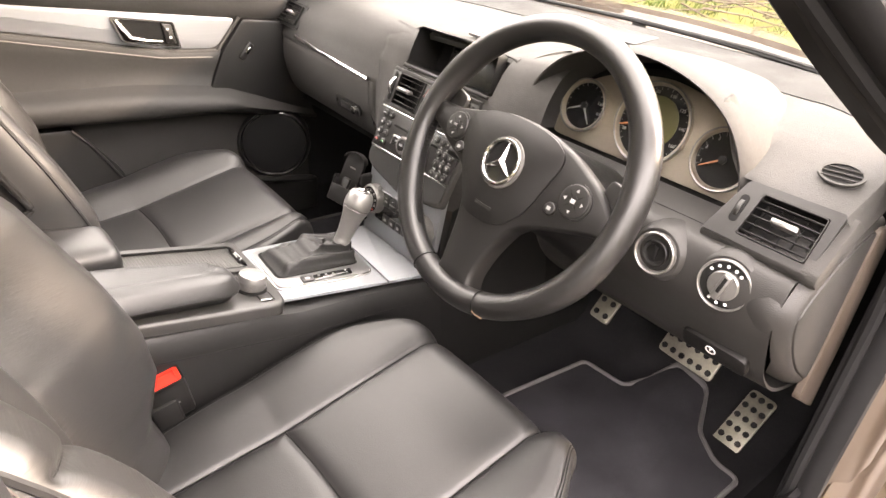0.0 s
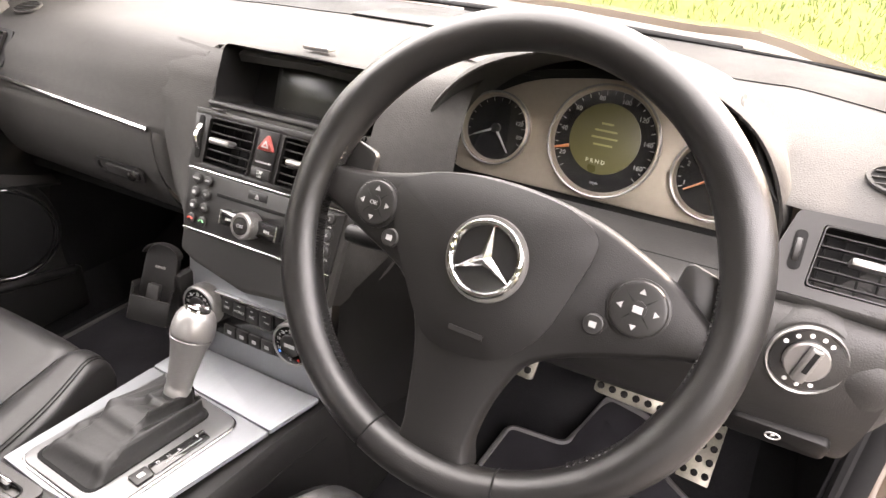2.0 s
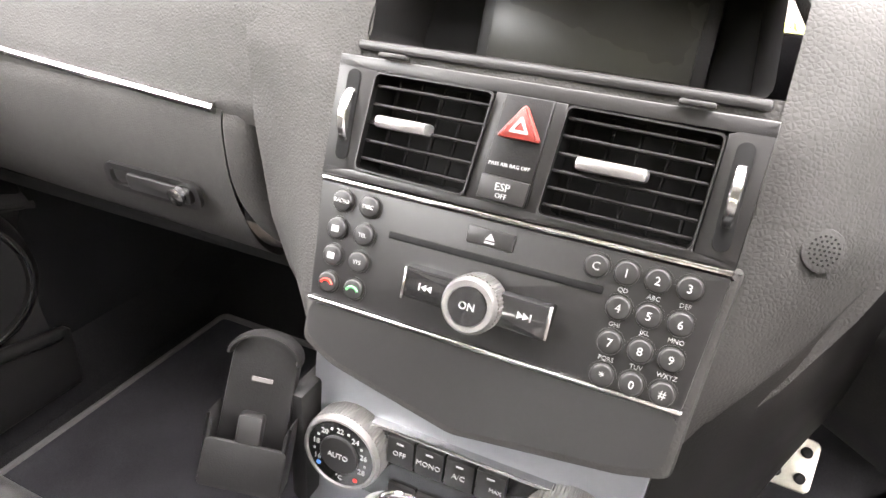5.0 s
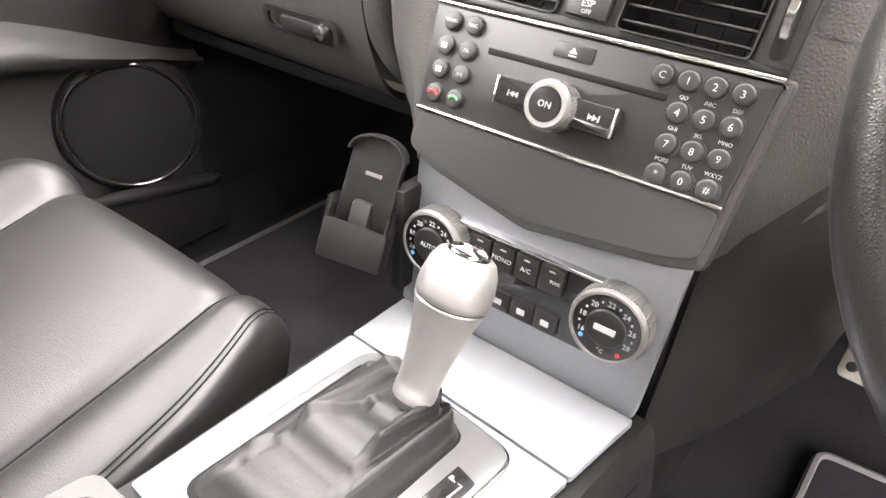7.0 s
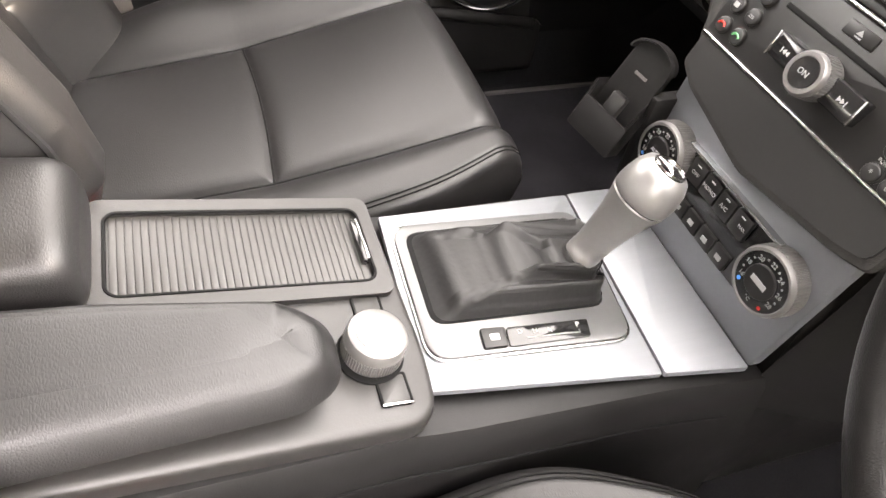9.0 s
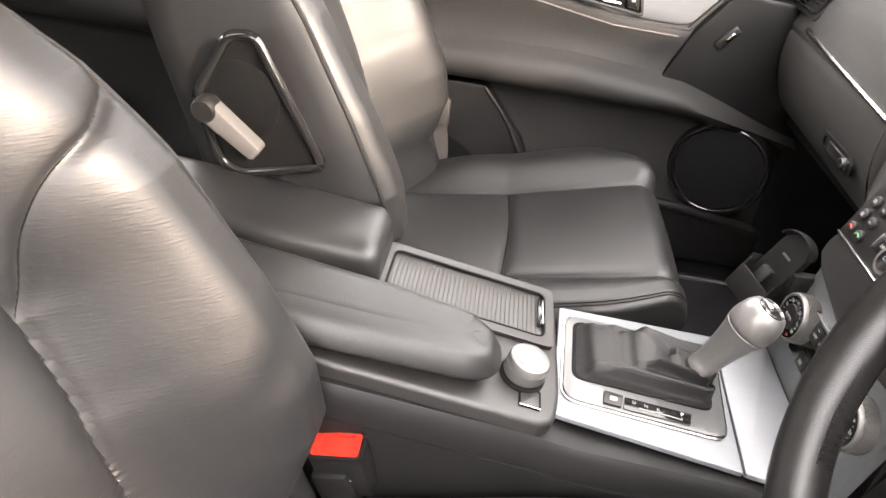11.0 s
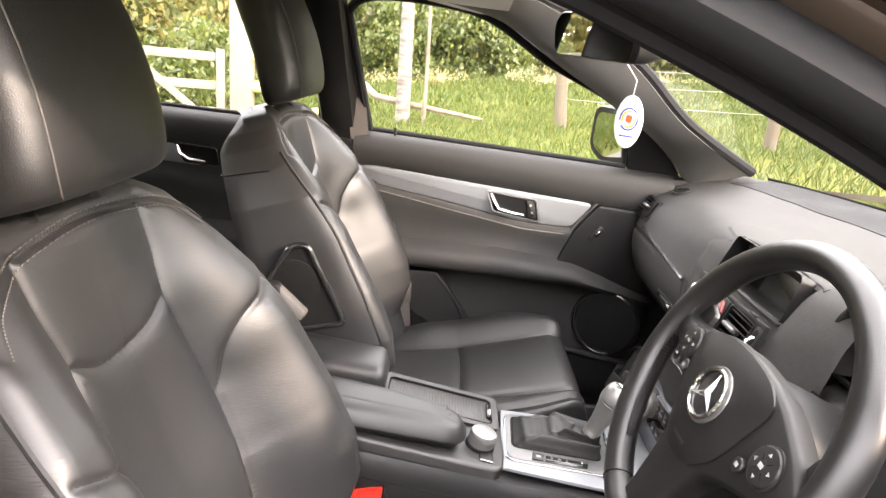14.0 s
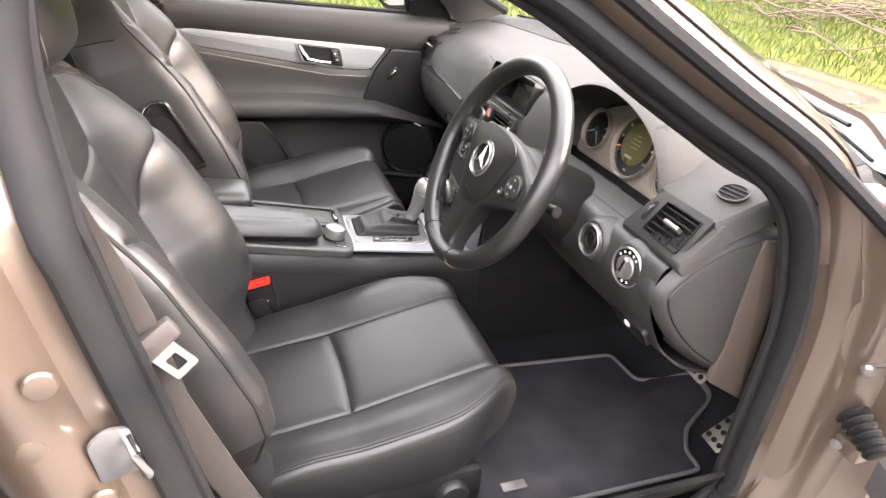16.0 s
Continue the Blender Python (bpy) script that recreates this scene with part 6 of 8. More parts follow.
part("far_lid", pad(-0.78, -0.376, (-0.130, -0.128, -0.118), (-0.006, -0.006, -0.010), 0.688, 0.652, 0.066, 0.022), LEATHER, arm)
LID = rpoly([(-0.004, -0.78), (-0.001, -0.55), (0.002, -0.37), (0.011, -0.262), (0.028, -0.241), (0.061, -0.242), (0.072, -0.262), (0.088, -0.44), (0.102, -0.60), (0.106, -0.78)], 0.012, 8)


def lid_z(y):
    return 0.684 - 0.118 * (y + 0.78) - 0.056 * (y + 0.78) ** 2


def lid_ring(d, dz):
    """The lid's outline moved d outwards, dz from its sloping top."""
    out = []
    n = len(LID)
    for i, (x, y) in enumerate(LID):
        (xa, ya), (xb, yb) = LID[i - 1], LID[(i + 1) % n]
        tx, ty = xb - xa, yb - ya
        L = math.hypot(tx, ty) or 1.0
        zt = lid_z(y)
        side = 1.0 if x > 0.02 or y > -0.262 else 0.25
        out.append((x + ty / L * -d * side, y + tx / L * d * side, zt + dz))
    return out


near_lid = part("near_lid", loft([lid_ring(d, dz) for d, dz in ((-0.026, 0.0030), (-0.016, 0.0026), (-0.007, 0.0012), (-0.002, -0.0012), (0.002, -0.005), (0.0105, -0.020), (0.0115, -0.0245), (0.0095, -0.0285), (0.002, -0.031), (-0.020, -0.031))]), LEATHER, arm)
LID_Y = (-0.78, -0.55, -0.37, -0.282)


def lid_top_fn(u, v):
    y = lerp(-0.76, -0.2720, v)
    xl = float(np.interp(y, LID_Y, (0.000, 0.003, 0.006, 0.013))) + 0.012 * smooth01((v - 0.97) / 0.03)
    xr = float(np.interp(y, (-0.78, -0.60, -0.44, -0.282), (0.0875, 0.0835, 0.0690, 0.0550))) - 0.010 * smooth01((v - 0.97) / 0.03)
    return Vector((lerp(xl, xr, u), y, lid_z(y) + 0.0030 + 0.0008 * math.sin(math.pi * u) - 0.0022 * max(smooth01((abs(2 * u - 1) - 0.80) / 0.20), smooth01((v - 0.955) / 0.045))))


part("lid_top", sheet(lid_top_fn, 16, 50, 0.001), LEATHER, near_lid)
part("lid_base", loft([lid_ring(d, dz) for d, dz in ((-0.022, -0.030), (0.001, -0.032), (-0.002, -0.040), (-0.012, -0.052), (-0.030, -0.056))]), PLASTIC, arm)
part("pillar_base", rbox((-0.01, -0.66, 0.60), (0.23, 0.22, 0.10), 0.02), PLASTIC, arm)

# phone cradle beside the stack
cr = thing("phone_cradle", (-0.14, 0.09, 0.57), "black plastic phone cradle on a bracket by the stack", "phone holder")
mC = frame_of((-0.1395, 0.089, 0.633), (0.03, 0.33, 0.94), (0.36, -0.87, 0.33)) @ Matrix.Diagonal((0.78, 0.82, 0.80, 1))
oc = rpoly([(-0.031, -0.050), (0.031, -0.050), (0.029, 0.043), (0.017, 0.057), (-0.017, 0.057), (-0.029, 0.043)], 0.014)
part("back_plate", plate(oc, 0.012, at(mC, 0, 0, -0.012), 0.004), PLASTIC, cr)
hood_arc = [(0.0305 * math.cos(a), 0.040 + 0.019 * math.sin(a)) for a in np.linspace(0, math.pi, 17)]
part("top_lip", loft([[mC @ Vector((x * k, 0.040 + (y - 0.040) * k, z)) for x, y in hood_arc] for k, z in ((1.0, -0.014), (1.05, -0.006), (1.06, 0.004), (1.02, 0.009), (0.95, 0.009), (0.90, 0.004), (0.89, -0.002))], False, False), PLASTIC, cr)
pocket = bmesh.new()
pocket = join(pocket, rbox(mC @ Vector((0, -0.052, 0.012)), (0.072, 0.042, 0.006), 0.003, mC), rbox(mC @ Vector((0, -0.071, 0.0)), (0.072, 0.006, 0.030), 0.003, mC))
for s in (1, -1):
    pocket = join(pocket, plate(rpoly([(s * 0.031, -0.072), (s * 0.037, -0.072), (s * 0.036, -0.008), (s * 0.031, -0.018)][:: s], 0.002), 0.028, at(mC, 0, 0, -0.014), 0.002))
part("pocket", pocket, PLASTIC, cr)
part("connector_block", rbox(mC @ Vector((0.0, -0.024, 0.006)), (0.022, 0.034, 0.014), 0.004, mC), PANEL, cr)
part("bracket", rbox((-0.118, 0.125, 0.59), (0.014, 0.05, 0.10), 0.004), PLASTIC, cr)
part("logo_bar", rbox(mC @ Vector((0.001, 0.020, 0.0006)), (0.018, 0.0036, 0.0006), 0.0, mC), GREY_PL, cr)

# ---- car body round the cabin ----
def side_x(z):
    return 0.742 - 0.42 * max(0.0, z - 0.955)


# door opening on the driver's side, from the B-pillar's foot over the roof to the A-pillar's foot: (y, z)
OPEN = [(-0.36, 0.27), (-0.44, 0.33), (-0.482, 0.46), (-0.512, 0.60), (-0.560, 0.827), (-0.592, 1.00), (-0.606, 1.10), (-0.596, 1.19), (-0.545, 1.248), (-0.44, 1.268), (-0.30, 1.252), (-0.19, 1.215), (-0.068, 1.160), (0.025, 1.104), (0.131, 1.040), (0.255, 0.968), (0.326, 0.895), (0.367, 0.795), (0.388, 0.70), (0.393, 0.60), (0.390, 0.43), (0.385, 0.33), (0.33, 0.275)]
OPEN = catmull(OPEN, 6)


def open_ring(d, dx):
    """The opening's line moved d outwards in its plane and dx sideways."""
    out = []
    n = len(OPEN)
    for i, (y, z) in enumerate(OPEN):
        (ya, za), (yb, zb) = OPEN[max(0, i - 1)], OPEN[min(n - 1, i + 1)]
        ty, tz = yb - ya, zb - za
        L = math.hypot(ty, tz)
        ny, nz = -tz / L, ty / L
        out.append((side_x(z) + dx, y + ny * d, z + nz * d))
    return out


shell_ob = thing("car_body_side", (0.75, -0.1, 0.25), "bronze metallic car body round the open door", "car body")
part("door_seal", tube(open_ring(0.007, 0.006), 0.024, 12, flat=0.75), RUBBER, shell_ob, "thick black rubber door seal")
part("seal_lip", tube(open_ring(-0.012, -0.012), 0.009, 8), RUBBER, shell_ob)
sec = ((0.010, -0.004), (0.022, 0.004), (0.040, 0.012), (0.052, 0.018), (0.060, 0.030), (0.070, 0.044), (0.086, 0.054), (0.110, 0.056), (0.140, 0.045), (0.165, 0.020))


def slim_d(d):
    """Distance from the opening along the narrow windscreen pillar."""
    return float(np.interp(d, (0.0, 0.022, 0.07, 0.165), (0.0, 0.022, 0.050, 0.098)))


def jamb_ring(d, dx):
    """The jamb's line, drawn narrower along the windscreen pillar."""
    wide, slim = open_ring(d, dx), open_ring(slim_d(d), dx - 0.35 * max(0.0, d - 0.08))
    return [tuple(lerp(a_, b_, smooth01((i - 54) / 10) * (1 - smooth01((i - 98) / 10))) for a_, b_ in zip(p, q)) for i, (p, q) in enumerate(zip(wide, slim))]


part("door_jamb", loft([jamb_ring(d, dx) for d, dx in sec[3:]], False, False), PAINT, shell_ob, "bronze painted door jamb")
part("inner_flange", loft([open_ring(d, dx)[:57] for d, dx in sec[:4]], False, False), PAINT, shell_ob)
part("inner_flange", loft([open_ring(d, dx)[101:] for d, dx in sec[:4]], False, False), PAINT, shell_ob)
part("inner_flange", loft([jamb_ring(d, dx)[56:102] for d, dx in sec[:4]], False, False), PAINT, shell_ob)
gs = open_ring(0.049, 0.042)[58:92]
run = Vector(gs[-1]) - Vector(gs[-3])
gs += [tuple(Vector(gs[-1]) + run.normalized() * q + Vector((0, 0, -0.10 * q * q))) for q in (0.03, 0.06, 0.09, 0.13, 0.17)]
part("roof_rail_seal", tube(gs, 0.0125, 8), RUBBER, shell_ob, "black secondary seal along the pillar")
part("pillar_joint", tube(jamb_ring(0.110, 0.0565)[54:100], 0.0022, 6), BLACK, shell_ob)
# rear quarter of the body: rear door skin behind the B-pillar
rear = []
for y in np.linspace(-2.05, -0.655, 24):
    zs = [0.22, 0.35, 0.50, 0.65, 0.80, 0.90, 0.955]
    xs = [0.80, 0.835, 0.858, 0.862, 0.852, 0.835, 0.812]
    rear.append([(x, y + 0.10 * (0.65 - z) * smooth01((y + 0.9) / 0.25), z) for x, z in zip(xs, zs)])
part("rear_door_skin", loft(rear, False, False), PAINT, shell_ob)
# hinge pillar below the A-pillar
hp = []
for z in np.linspace(0.25, 0.93, 20):
    y0 = float(np.interp(z, (0.25, 0.4, 0.6, 0.8, 0.93), (0.40, 0.455, 0.470, 0.430, 0.36)))
    hp.append([(0.768, y0, z), (0.790, y0 + 0.012, z), (0.806, y0 + 0.030, z), (0.820, y0 + 0.085, z), (0.845, y0 + 0.10, z), (0.872, y0 + 0.105, z), (0.880, y0 + 0.14, z), (0.875, y0 + 0.6, z)])
for z, k in ((0.945, 0.92), (0.957, 0.70), (0.964, 0.35)):
    hp.append([(lerp(0.766, x, k), lerp(0.375, y, k), z) for x, y, _ in hp[19]])
part("hinge_pillar", loft(hp, False, False), PAINT, shell_ob)
bel = frame_of((0.812, 0.520, 0.560), (0, 0, 1), (0.93, -0.12, -0.35))
prof = []
for i in range(6):
    prof += [(0.018, i * 0.013), (0.027 - 0.001 * i, i * 0.013 + 0.005), (0.027 - 0.001 * i, i * 0.013 + 0.008), (0.018, i * 0.013 + 0.0128)]
part("wiring_bellows", lathe([(0, 0)] + prof + [(0, 0.079)], bel, 24), RUBBER, shell_ob, "ribbed rubber cable bellows")
part("check_strap", tube([(0.820, 0.500, 0.665), (0.850, 0.510, 0.685), (0.905, 0.525, 0.720)], 0.009, 8, flat=0.45), SATIN, shell_ob, "door check strap")
part("strap_bolt", lathe([(0, 0), (0.011, 0), (0.011, 0.006), (0.006, 0.010), (0, 0.010)], frame_of((0.824, 0.492, 0.662), (0, 0, 1), (0.6, -0.8, 0)), 12), SATIN, shell_ob)
for z in (0.62, 0.42):
    hinge = rbox((0.835, 0.535, z - 0.12), (0.05, 0.05, 0.035), 0.008)
    part("hinge", hinge, PAINT, shell_ob)
    part("hinge_bolt", lathe([(0, 0), (0.010, 0), (0.010, 0.006), (0, 0.008)], frame_of((0.822, 0.508, z - 0.12), (0, 0, 1), (0.3, -0.95, 0)), 8), SATIN, shell_ob)
# striker and bolts on the B-pillar
part("striker_plate", plate(rpoly([(-0.028, -0.030), (0.022, -0.036), (0.026, 0.024), (0.0, 0.040), (-0.024, 0.030)], 0.010), 0.005, frame_of((0.770, -0.570, 0.700), (0, -0.2, 0.98), (0.95, 0.3, 0)), 0.002), PLATE_GREY, shell_ob)
part("striker_loop", tube([(0.772, -0.560, 0.722), (0.800, -0.548, 0.722), (0.800, -0.540, 0.690), (0.772, -0.552, 0.688)], 0.0055, 10), CHROME, shell_ob, "steel striker loop")
for y, z in ((-0.640, 0.742), (-0.618, 0.820), (-0.588, 0.655)):
    part("plug", lathe([(0, 0), (0.016, 0), (0.014, 0.004), (0.006, 0.006), (0, 0.006)], frame_of((0.793, y, z), (0, 0, 1), (0.97, 0.2, 0)), 20), PAINT, shell_ob)
part("sill", rbox((0.775, -0.05, 0.225), (0.16, 1.10, 0.09), 0.03), PAINT, shell_ob)
part("sill_trim", rbox((0.715, -0.02, 0.268), (0.055, 0.85, 0.012), 0.005), BLACK, shell_ob)
part("rocker_far", rbox((-0.775, -0.5, 0.23), (0.14, 2.6, 0.11), 0.03), PAINT, shell_ob)
# inner trims of the driver's side
kp = plate(rpoly([(0.310, 0.574), (0.400, 0.515), (0.398, 0.640), (0.385, 0.830), (0.330, 0.842), (0.326, 0.800), (0.322, 0.640)], 0.010), 0.010, Matrix(((0, 0, 1, 0.694), (1, 0, 0, 0), (0, 1, 0, 0), (0, 0, 0, 1))), 0.004)
KICK = surface("warm beige-grey kick panel", (0.034, 0.024, 0.0175), 0.6, grain=0.3, grain_scale=700, var=0.08)
part("kick_panel", kp, KICK, shell_ob)
bp = []
for y, z in [(-0.52, 0.45), (-0.575, 0.70), (-0.62, 0.90), (-0.655, 1.05), (-0.66, 1.20)]:
    x = side_x(z) - 0.02
    bp.append([(x, y + 0.02, z), (x - 0.02, y - 0.01, z), (x - 0.022, y - 0.10, z), (x, y - 0.14, z), (x + 0.03, y - 0.06, z)])
part("b_pillar_trim", loft(bp), PLASTIC, shell_ob)

# seatbelt of the driver
belt = thing("seatbelt", (0.69, -0.6, 0.60), "grey seatbelt webbing with a metal tongue hanging by the seat", "seatbelt")
web = []
for p, w in (((0.665, -0.640, 1.08), 0.024), ((0.680, -0.605, 0.98), 0.024), ((0.692, -0.565, 0.88), 0.024), ((0.698, -0.545, 0.82), 0.024), ((0.694, -0.522, 0.70), 0.024), ((0.688, -0.47, 0.55), 0.024), ((0.682, -0.42, 0.42), 0.024), ((0.676, -0.38, 0.32), 0.024)):
    P = Vector(p)
    ax = Vector((0.20, 0.93, 0.28))
    web.append([P - ax * w, P + ax * w, P + ax * w + Vector((-0.0018, 0, 0)), P - ax * w + Vector((-0.0018, 0, 0))])
part("webbing", loft(web), BELT, belt)
mT = frame_of((0.702, -0.528, 0.790), (0.0, -0.62, 0.78), (0.97, 0.2, 0.1))
part("tongue_grip", plate(rpoly([(-0.030, -0.012), (0.030, -0.012), (0.034, 0.014), (-0.034, 0.018)], 0.006), 0.012, at(mT, 0, 0, 0), 0.004), BEIGE_PL, belt)
part("tongue", ring_plate(rrect(-0.016, -0.054, 0.016, -0.008, 0.004), rrect(-0.0075, -0.044, 0.0075, -0.024, 0.002), 0.003, at(mT, 0, 0, 0.004)), CHROME, belt, "bare steel tongue")
pb = []
for p in ((-0.700, -0.560, 1.12), (-0.705, -0.520, 0.85), (-0.690, -0.440, 0.62), (-0.672, -0.400, 0.56), (-0.670, -0.385, 0.46), (-0.672, -0.38, 0.34)):
    P = Vector(p)
    ax = Vector((-0.2, 0.93, 0.28))
    pb.append([P - ax * 0.024, P + ax * 0.024, P + ax * 0.024 + Vector((0.0018, 0, 0)), P - ax * 0.024 + Vector((0.0018, 0, 0))])
belt2 = thing("seatbelt", (-0.69, -0.45, 0.34), "grey seatbelt webbing between the far seat and its door", "seatbelt")
part("webbing", loft(pb), BELT, belt2)
part("anchor_cover", rbox((-0.668, -0.392, 0.545), (0.012, 0.05, 0.06), 0.005), BEIGE_PL, belt2)

# ---- closed door on the far side ----
door = thing("door_1", (-0.72, -0.12, 0.30), "closed black car door with aluminium trim and a window", "car door", kind="structure")


def sill_z(y):
    return float(np.interp(y, (-1.35, -0.53, 0.166, 0.30), (0.985, 0.965, 0.930, 0.922)))


def trim_top(y):
    return float(np.interp(y, (-0.56, -0.49, -0.18, 0.094, 0.3), (0.888, 0.884, 0.857, 0.834, 0.82)))


def trim_bot(y):
    return float(np.interp(y, (-0.56, -0.48, -0.074, 0.037, 0.3), (0.842, 0.832, 0.767, 0.761, 0.755)))


def arm_top(y):
    return float(np.interp(y, (-0.56, -0.40, -0.15, 0.06, 0.19, 0.3), (0.686, 0.683, 0.679, 0.657, 0.618, 0.585)))


def arm_bot(y):
    return float(np.interp(y, (-0.56, -0.39, 0.057, 0.19, 0.3), (0.622, 0.620, 0.607, 0.580, 0.560)))


def door_panel(y0, y1, n=40, rear=False):
    rings = []
    for y in np.linspace(y0, y1, n):
        yy = y if not rear else y + 0.62
        s = sill_z(y)
        tt, tb, a1, a0 = trim_top(yy), trim_bot(yy), arm_top(yy), arm_bot(yy)
        ax = -0.640 - 0.02 * smooth01((yy - 0.05) / 0.2)
        pts = [(-0.744, s - 0.002), (-0.728, s + 0.002), (-0.706, s - 0.006), (-0.692, s - 0.022), (-0.686, (s + tt) / 2), (-0.690, tt + 0.010), (-0.700, tt - 0.006), (-0.702, (tt + tb) / 2), (-0.696, tb + 0.004), (-0.686, tb - 0.012), (-0.690, (tb + a1) / 2), (-0.684, a1 + 0.016), (ax - 0.018, a1 + 0.002), (ax, a1 - 0.014), (ax, a0 + 0.022), (ax - 0.018, a0 + 0.006), (-0.694, a0), (-0.708, a0 - 0.03), (-0.712, 0.50), (-0.705, 0.40), (-0.690, 0.345), (-0.690, 0.30)]
        rings.append([(x, y, z) for x, z in catmull(pts, 2)])
    full = [r + [(-0.765, y_, z_) for _, y_, z_ in (r[-1], r[0])] for r in rings]
    return loft(full)


part("door_card", door_panel(-0.548, 0.30), DOOR_SKIN, door)
X0 = Matrix(((0, 0, 1, -0.700), (1, 0, 0, 0), (0, 1, 0, 0), (0, 0, 0, 1)))  # local x: along the car, y: up, z: into the cabin
trim = rpoly([(-0.538, 0.876), (-0.49, 0.882), (-0.18, 0.856), (0.096, 0.834), (0.044, 0.766), (0.0, 0.766), (-0.09, 0.770), (-0.30, 0.806), (-0.48, 0.834)], 0.018, 6)
tp = part("trim_strip", plate(trim, 0.012, at(X0, 0, 0, -0.002), 0.004), SILVER, door, "brushed aluminium trim strip")
part("trim_rim", tube([X0 @ Vector((x, y, 0.006)) for x, y in [(-0.545, 0.870), (-0.490, 0.828), (-0.30, 0.799), (-0.09, 0.763), (0.0, 0.759), (0.046, 0.759), (0.104, 0.836)]], 0.005, 8), DASH, door)
part("trim_seam", tube([X0 @ Vector((x, y, 0.014)) for x, y in [(-0.52, 0.826), (-0.30, 0.787), (-0.09, 0.751), (0.03, 0.746)]], 0.0018, 5), STITCH, door, "pale stitched seam under the trim")
hand = rpoly([(-0.186, 0.842), (-0.060, 0.828), (-0.046, 0.776), (-0.166, 0.793)], 0.006)
part("handle_frame", ring_plate([(-0.115 + (x + 0.115) * 1.08, 0.81 + (y - 0.81) * 1.14) for x, y in hand], hand, 0.006, at(X0, 0, 0, 0.008)), CHROME, tp)
part("handle_recess", plate(hand, 0.001, at(X0, 0, 0, 0.0105), 0), BLACK, tp)
part("pull_handle", tube([X0 @ Vector(p) for p in ((-0.178, 0.838, 0.012), (-0.168, 0.822, 0.022), (-0.155, 0.803, 0.026), (-0.120, 0.796, 0.026), (-0.088, 0.792, 0.022))], [0.006, 0.009, 0.009, 0.008, 0.006], 10, flat=0.6), CHROME, tp, "chrome pull handle")
lk = part("lock_switch", plate(rpoly([(-0.083, 0.828), (-0.062, 0.826), (-0.052, 0.782), (-0.074, 0.785)], 0.003), 0.006, at(X0, 0, 0, 0.010), 0.002), PANEL, tp)
for p in ((-0.071, 0.816), (-0.065, 0.797)):
    part("symbol", rbox(X0 @ Vector((*p, 0.0164)), (0.0006, 0.006, 0.005), 0), GREY_PRINT, lk)
# diagonal web between the armrest and the dash, with the window switch
part("switch_web", plate(rpoly([(0.052, 0.757), (0.108, 0.835), (0.30, 0.82), (0.30, 0.575), (0.19, 0.612), (0.015, 0.664)], 0.008), 0.022, at(X0, 0, 0, 0.0), 0.006), PLASTIC, door)
wb = frame_of((-0.678, 0.112, 0.758), (0.0, 0.62, 0.78), (1, 0, 0))
sw = part("window_switch", rbox(wb @ Vector((0, 0, 0.002)), (0.018, 0.046, 0.008), 0.003, wb), PANEL, door)
part("switch_bar", rbox(wb @ Vector((0.001, 0.004, 0.0085)), (0.009, 0.018, 0.006), 0.002, wb), CHROME, sw)
# lower pocket and loudspeaker
pk = plate(rpoly([(-0.55, 0.612), (-0.300, 0.608), (-0.215, 0.50), (-0.150, 0.36), (-0.55, 0.36)], 0.01), 0.030, at(X0, 0, 0, -0.006), 0.006)
part("pocket_panel", pk, PLASTIC, door)
part("pocket_edge", tube([X0 @ Vector((x, y, 0.026)) for x, y in catmull([(-0.305, 0.607), (-0.255, 0.545), (-0.190, 0.43), (-0.155, 0.37)], 6)], 0.003, 6), PANEL, door)
part("pocket_rim", tube([(-0.648, y, z) for y, z in [(-0.10, 0.430), (0.02, 0.432), (0.10, 0.424), (0.28, 0.395)]], 0.010, 10), PLASTIC, door)
part("pocket_wall", plate(rpoly([(-0.16, 0.30), (0.30, 0.30), (0.30, 0.395), (0.05, 0.428), (-0.11, 0.428)], 0.01), 0.012, at(X0, 0, 0, 0.040), 0.004), PLASTIC, door)
SPK = frame_of((-0.672, 0.178, 0.507), (0, 0.1, 1), (0.92, -0.38, 0.04))
spk = part("loudspeaker", lathe([(0.100, -0.05), (0.098, -0.004), (0.092, 0.004), (0.086, 0.004), (0.083, -0.002), (0.0, 0.000)], SPK, 56), PLASTIC, door)
part("speaker_ring", tube([SPK @ Vector((0.088 * math.cos(a), 0.088 * math.sin(a), 0.0045)) for a in np.linspace(0, math.tau, 65)[:-1]], 0.0018, 6, True), GLOSS, spk, "thin glossy speaker ring")
part("speaker_grille", lathe([(0.082, 0.0), (0.082, 0.002), (0.05, 0.006), (0, 0.008)], SPK, 48), BLACK, spk)
part("lock_pin", lathe([(0.004, 0), (0.004, 0.020), (0.0025, 0.024), (0, 0.025)], Matrix.Translation((-0.722, -0.445, 0.958)), 12), PLASTIC, door)

# windows of the far side
WIN_F = [(-0.515, 0.968), (-0.556, 1.20), (-0.560, 1.262), (-0.50, 1.292), (-0.36, 1.292), (-0.232, 1.268), (-0.083, 1.186), (0.062, 1.124), (0.132, 1.084), (0.153, 1.050), (0.166, 0.985), (0.176, 0.936)]


def far_x(z):
    return -side_x(z) - 0.004


def far_pts(line, dx=0.0):
    return [Vector((far_x(z) + dx, y, z)) for y, z in line]


win = catmull(WIN_F, 5)
part("window_seal", tube(far_pts(win), 0.011, 8), RUBBER, door)
part("sill_seal", tube([Vector((far_x(0.95) + 0.004, y, sill_z(y) + 0.006)) for y in np.linspace(-0.52, 0.175, 12)], 0.007, 8), RUBBER, door)


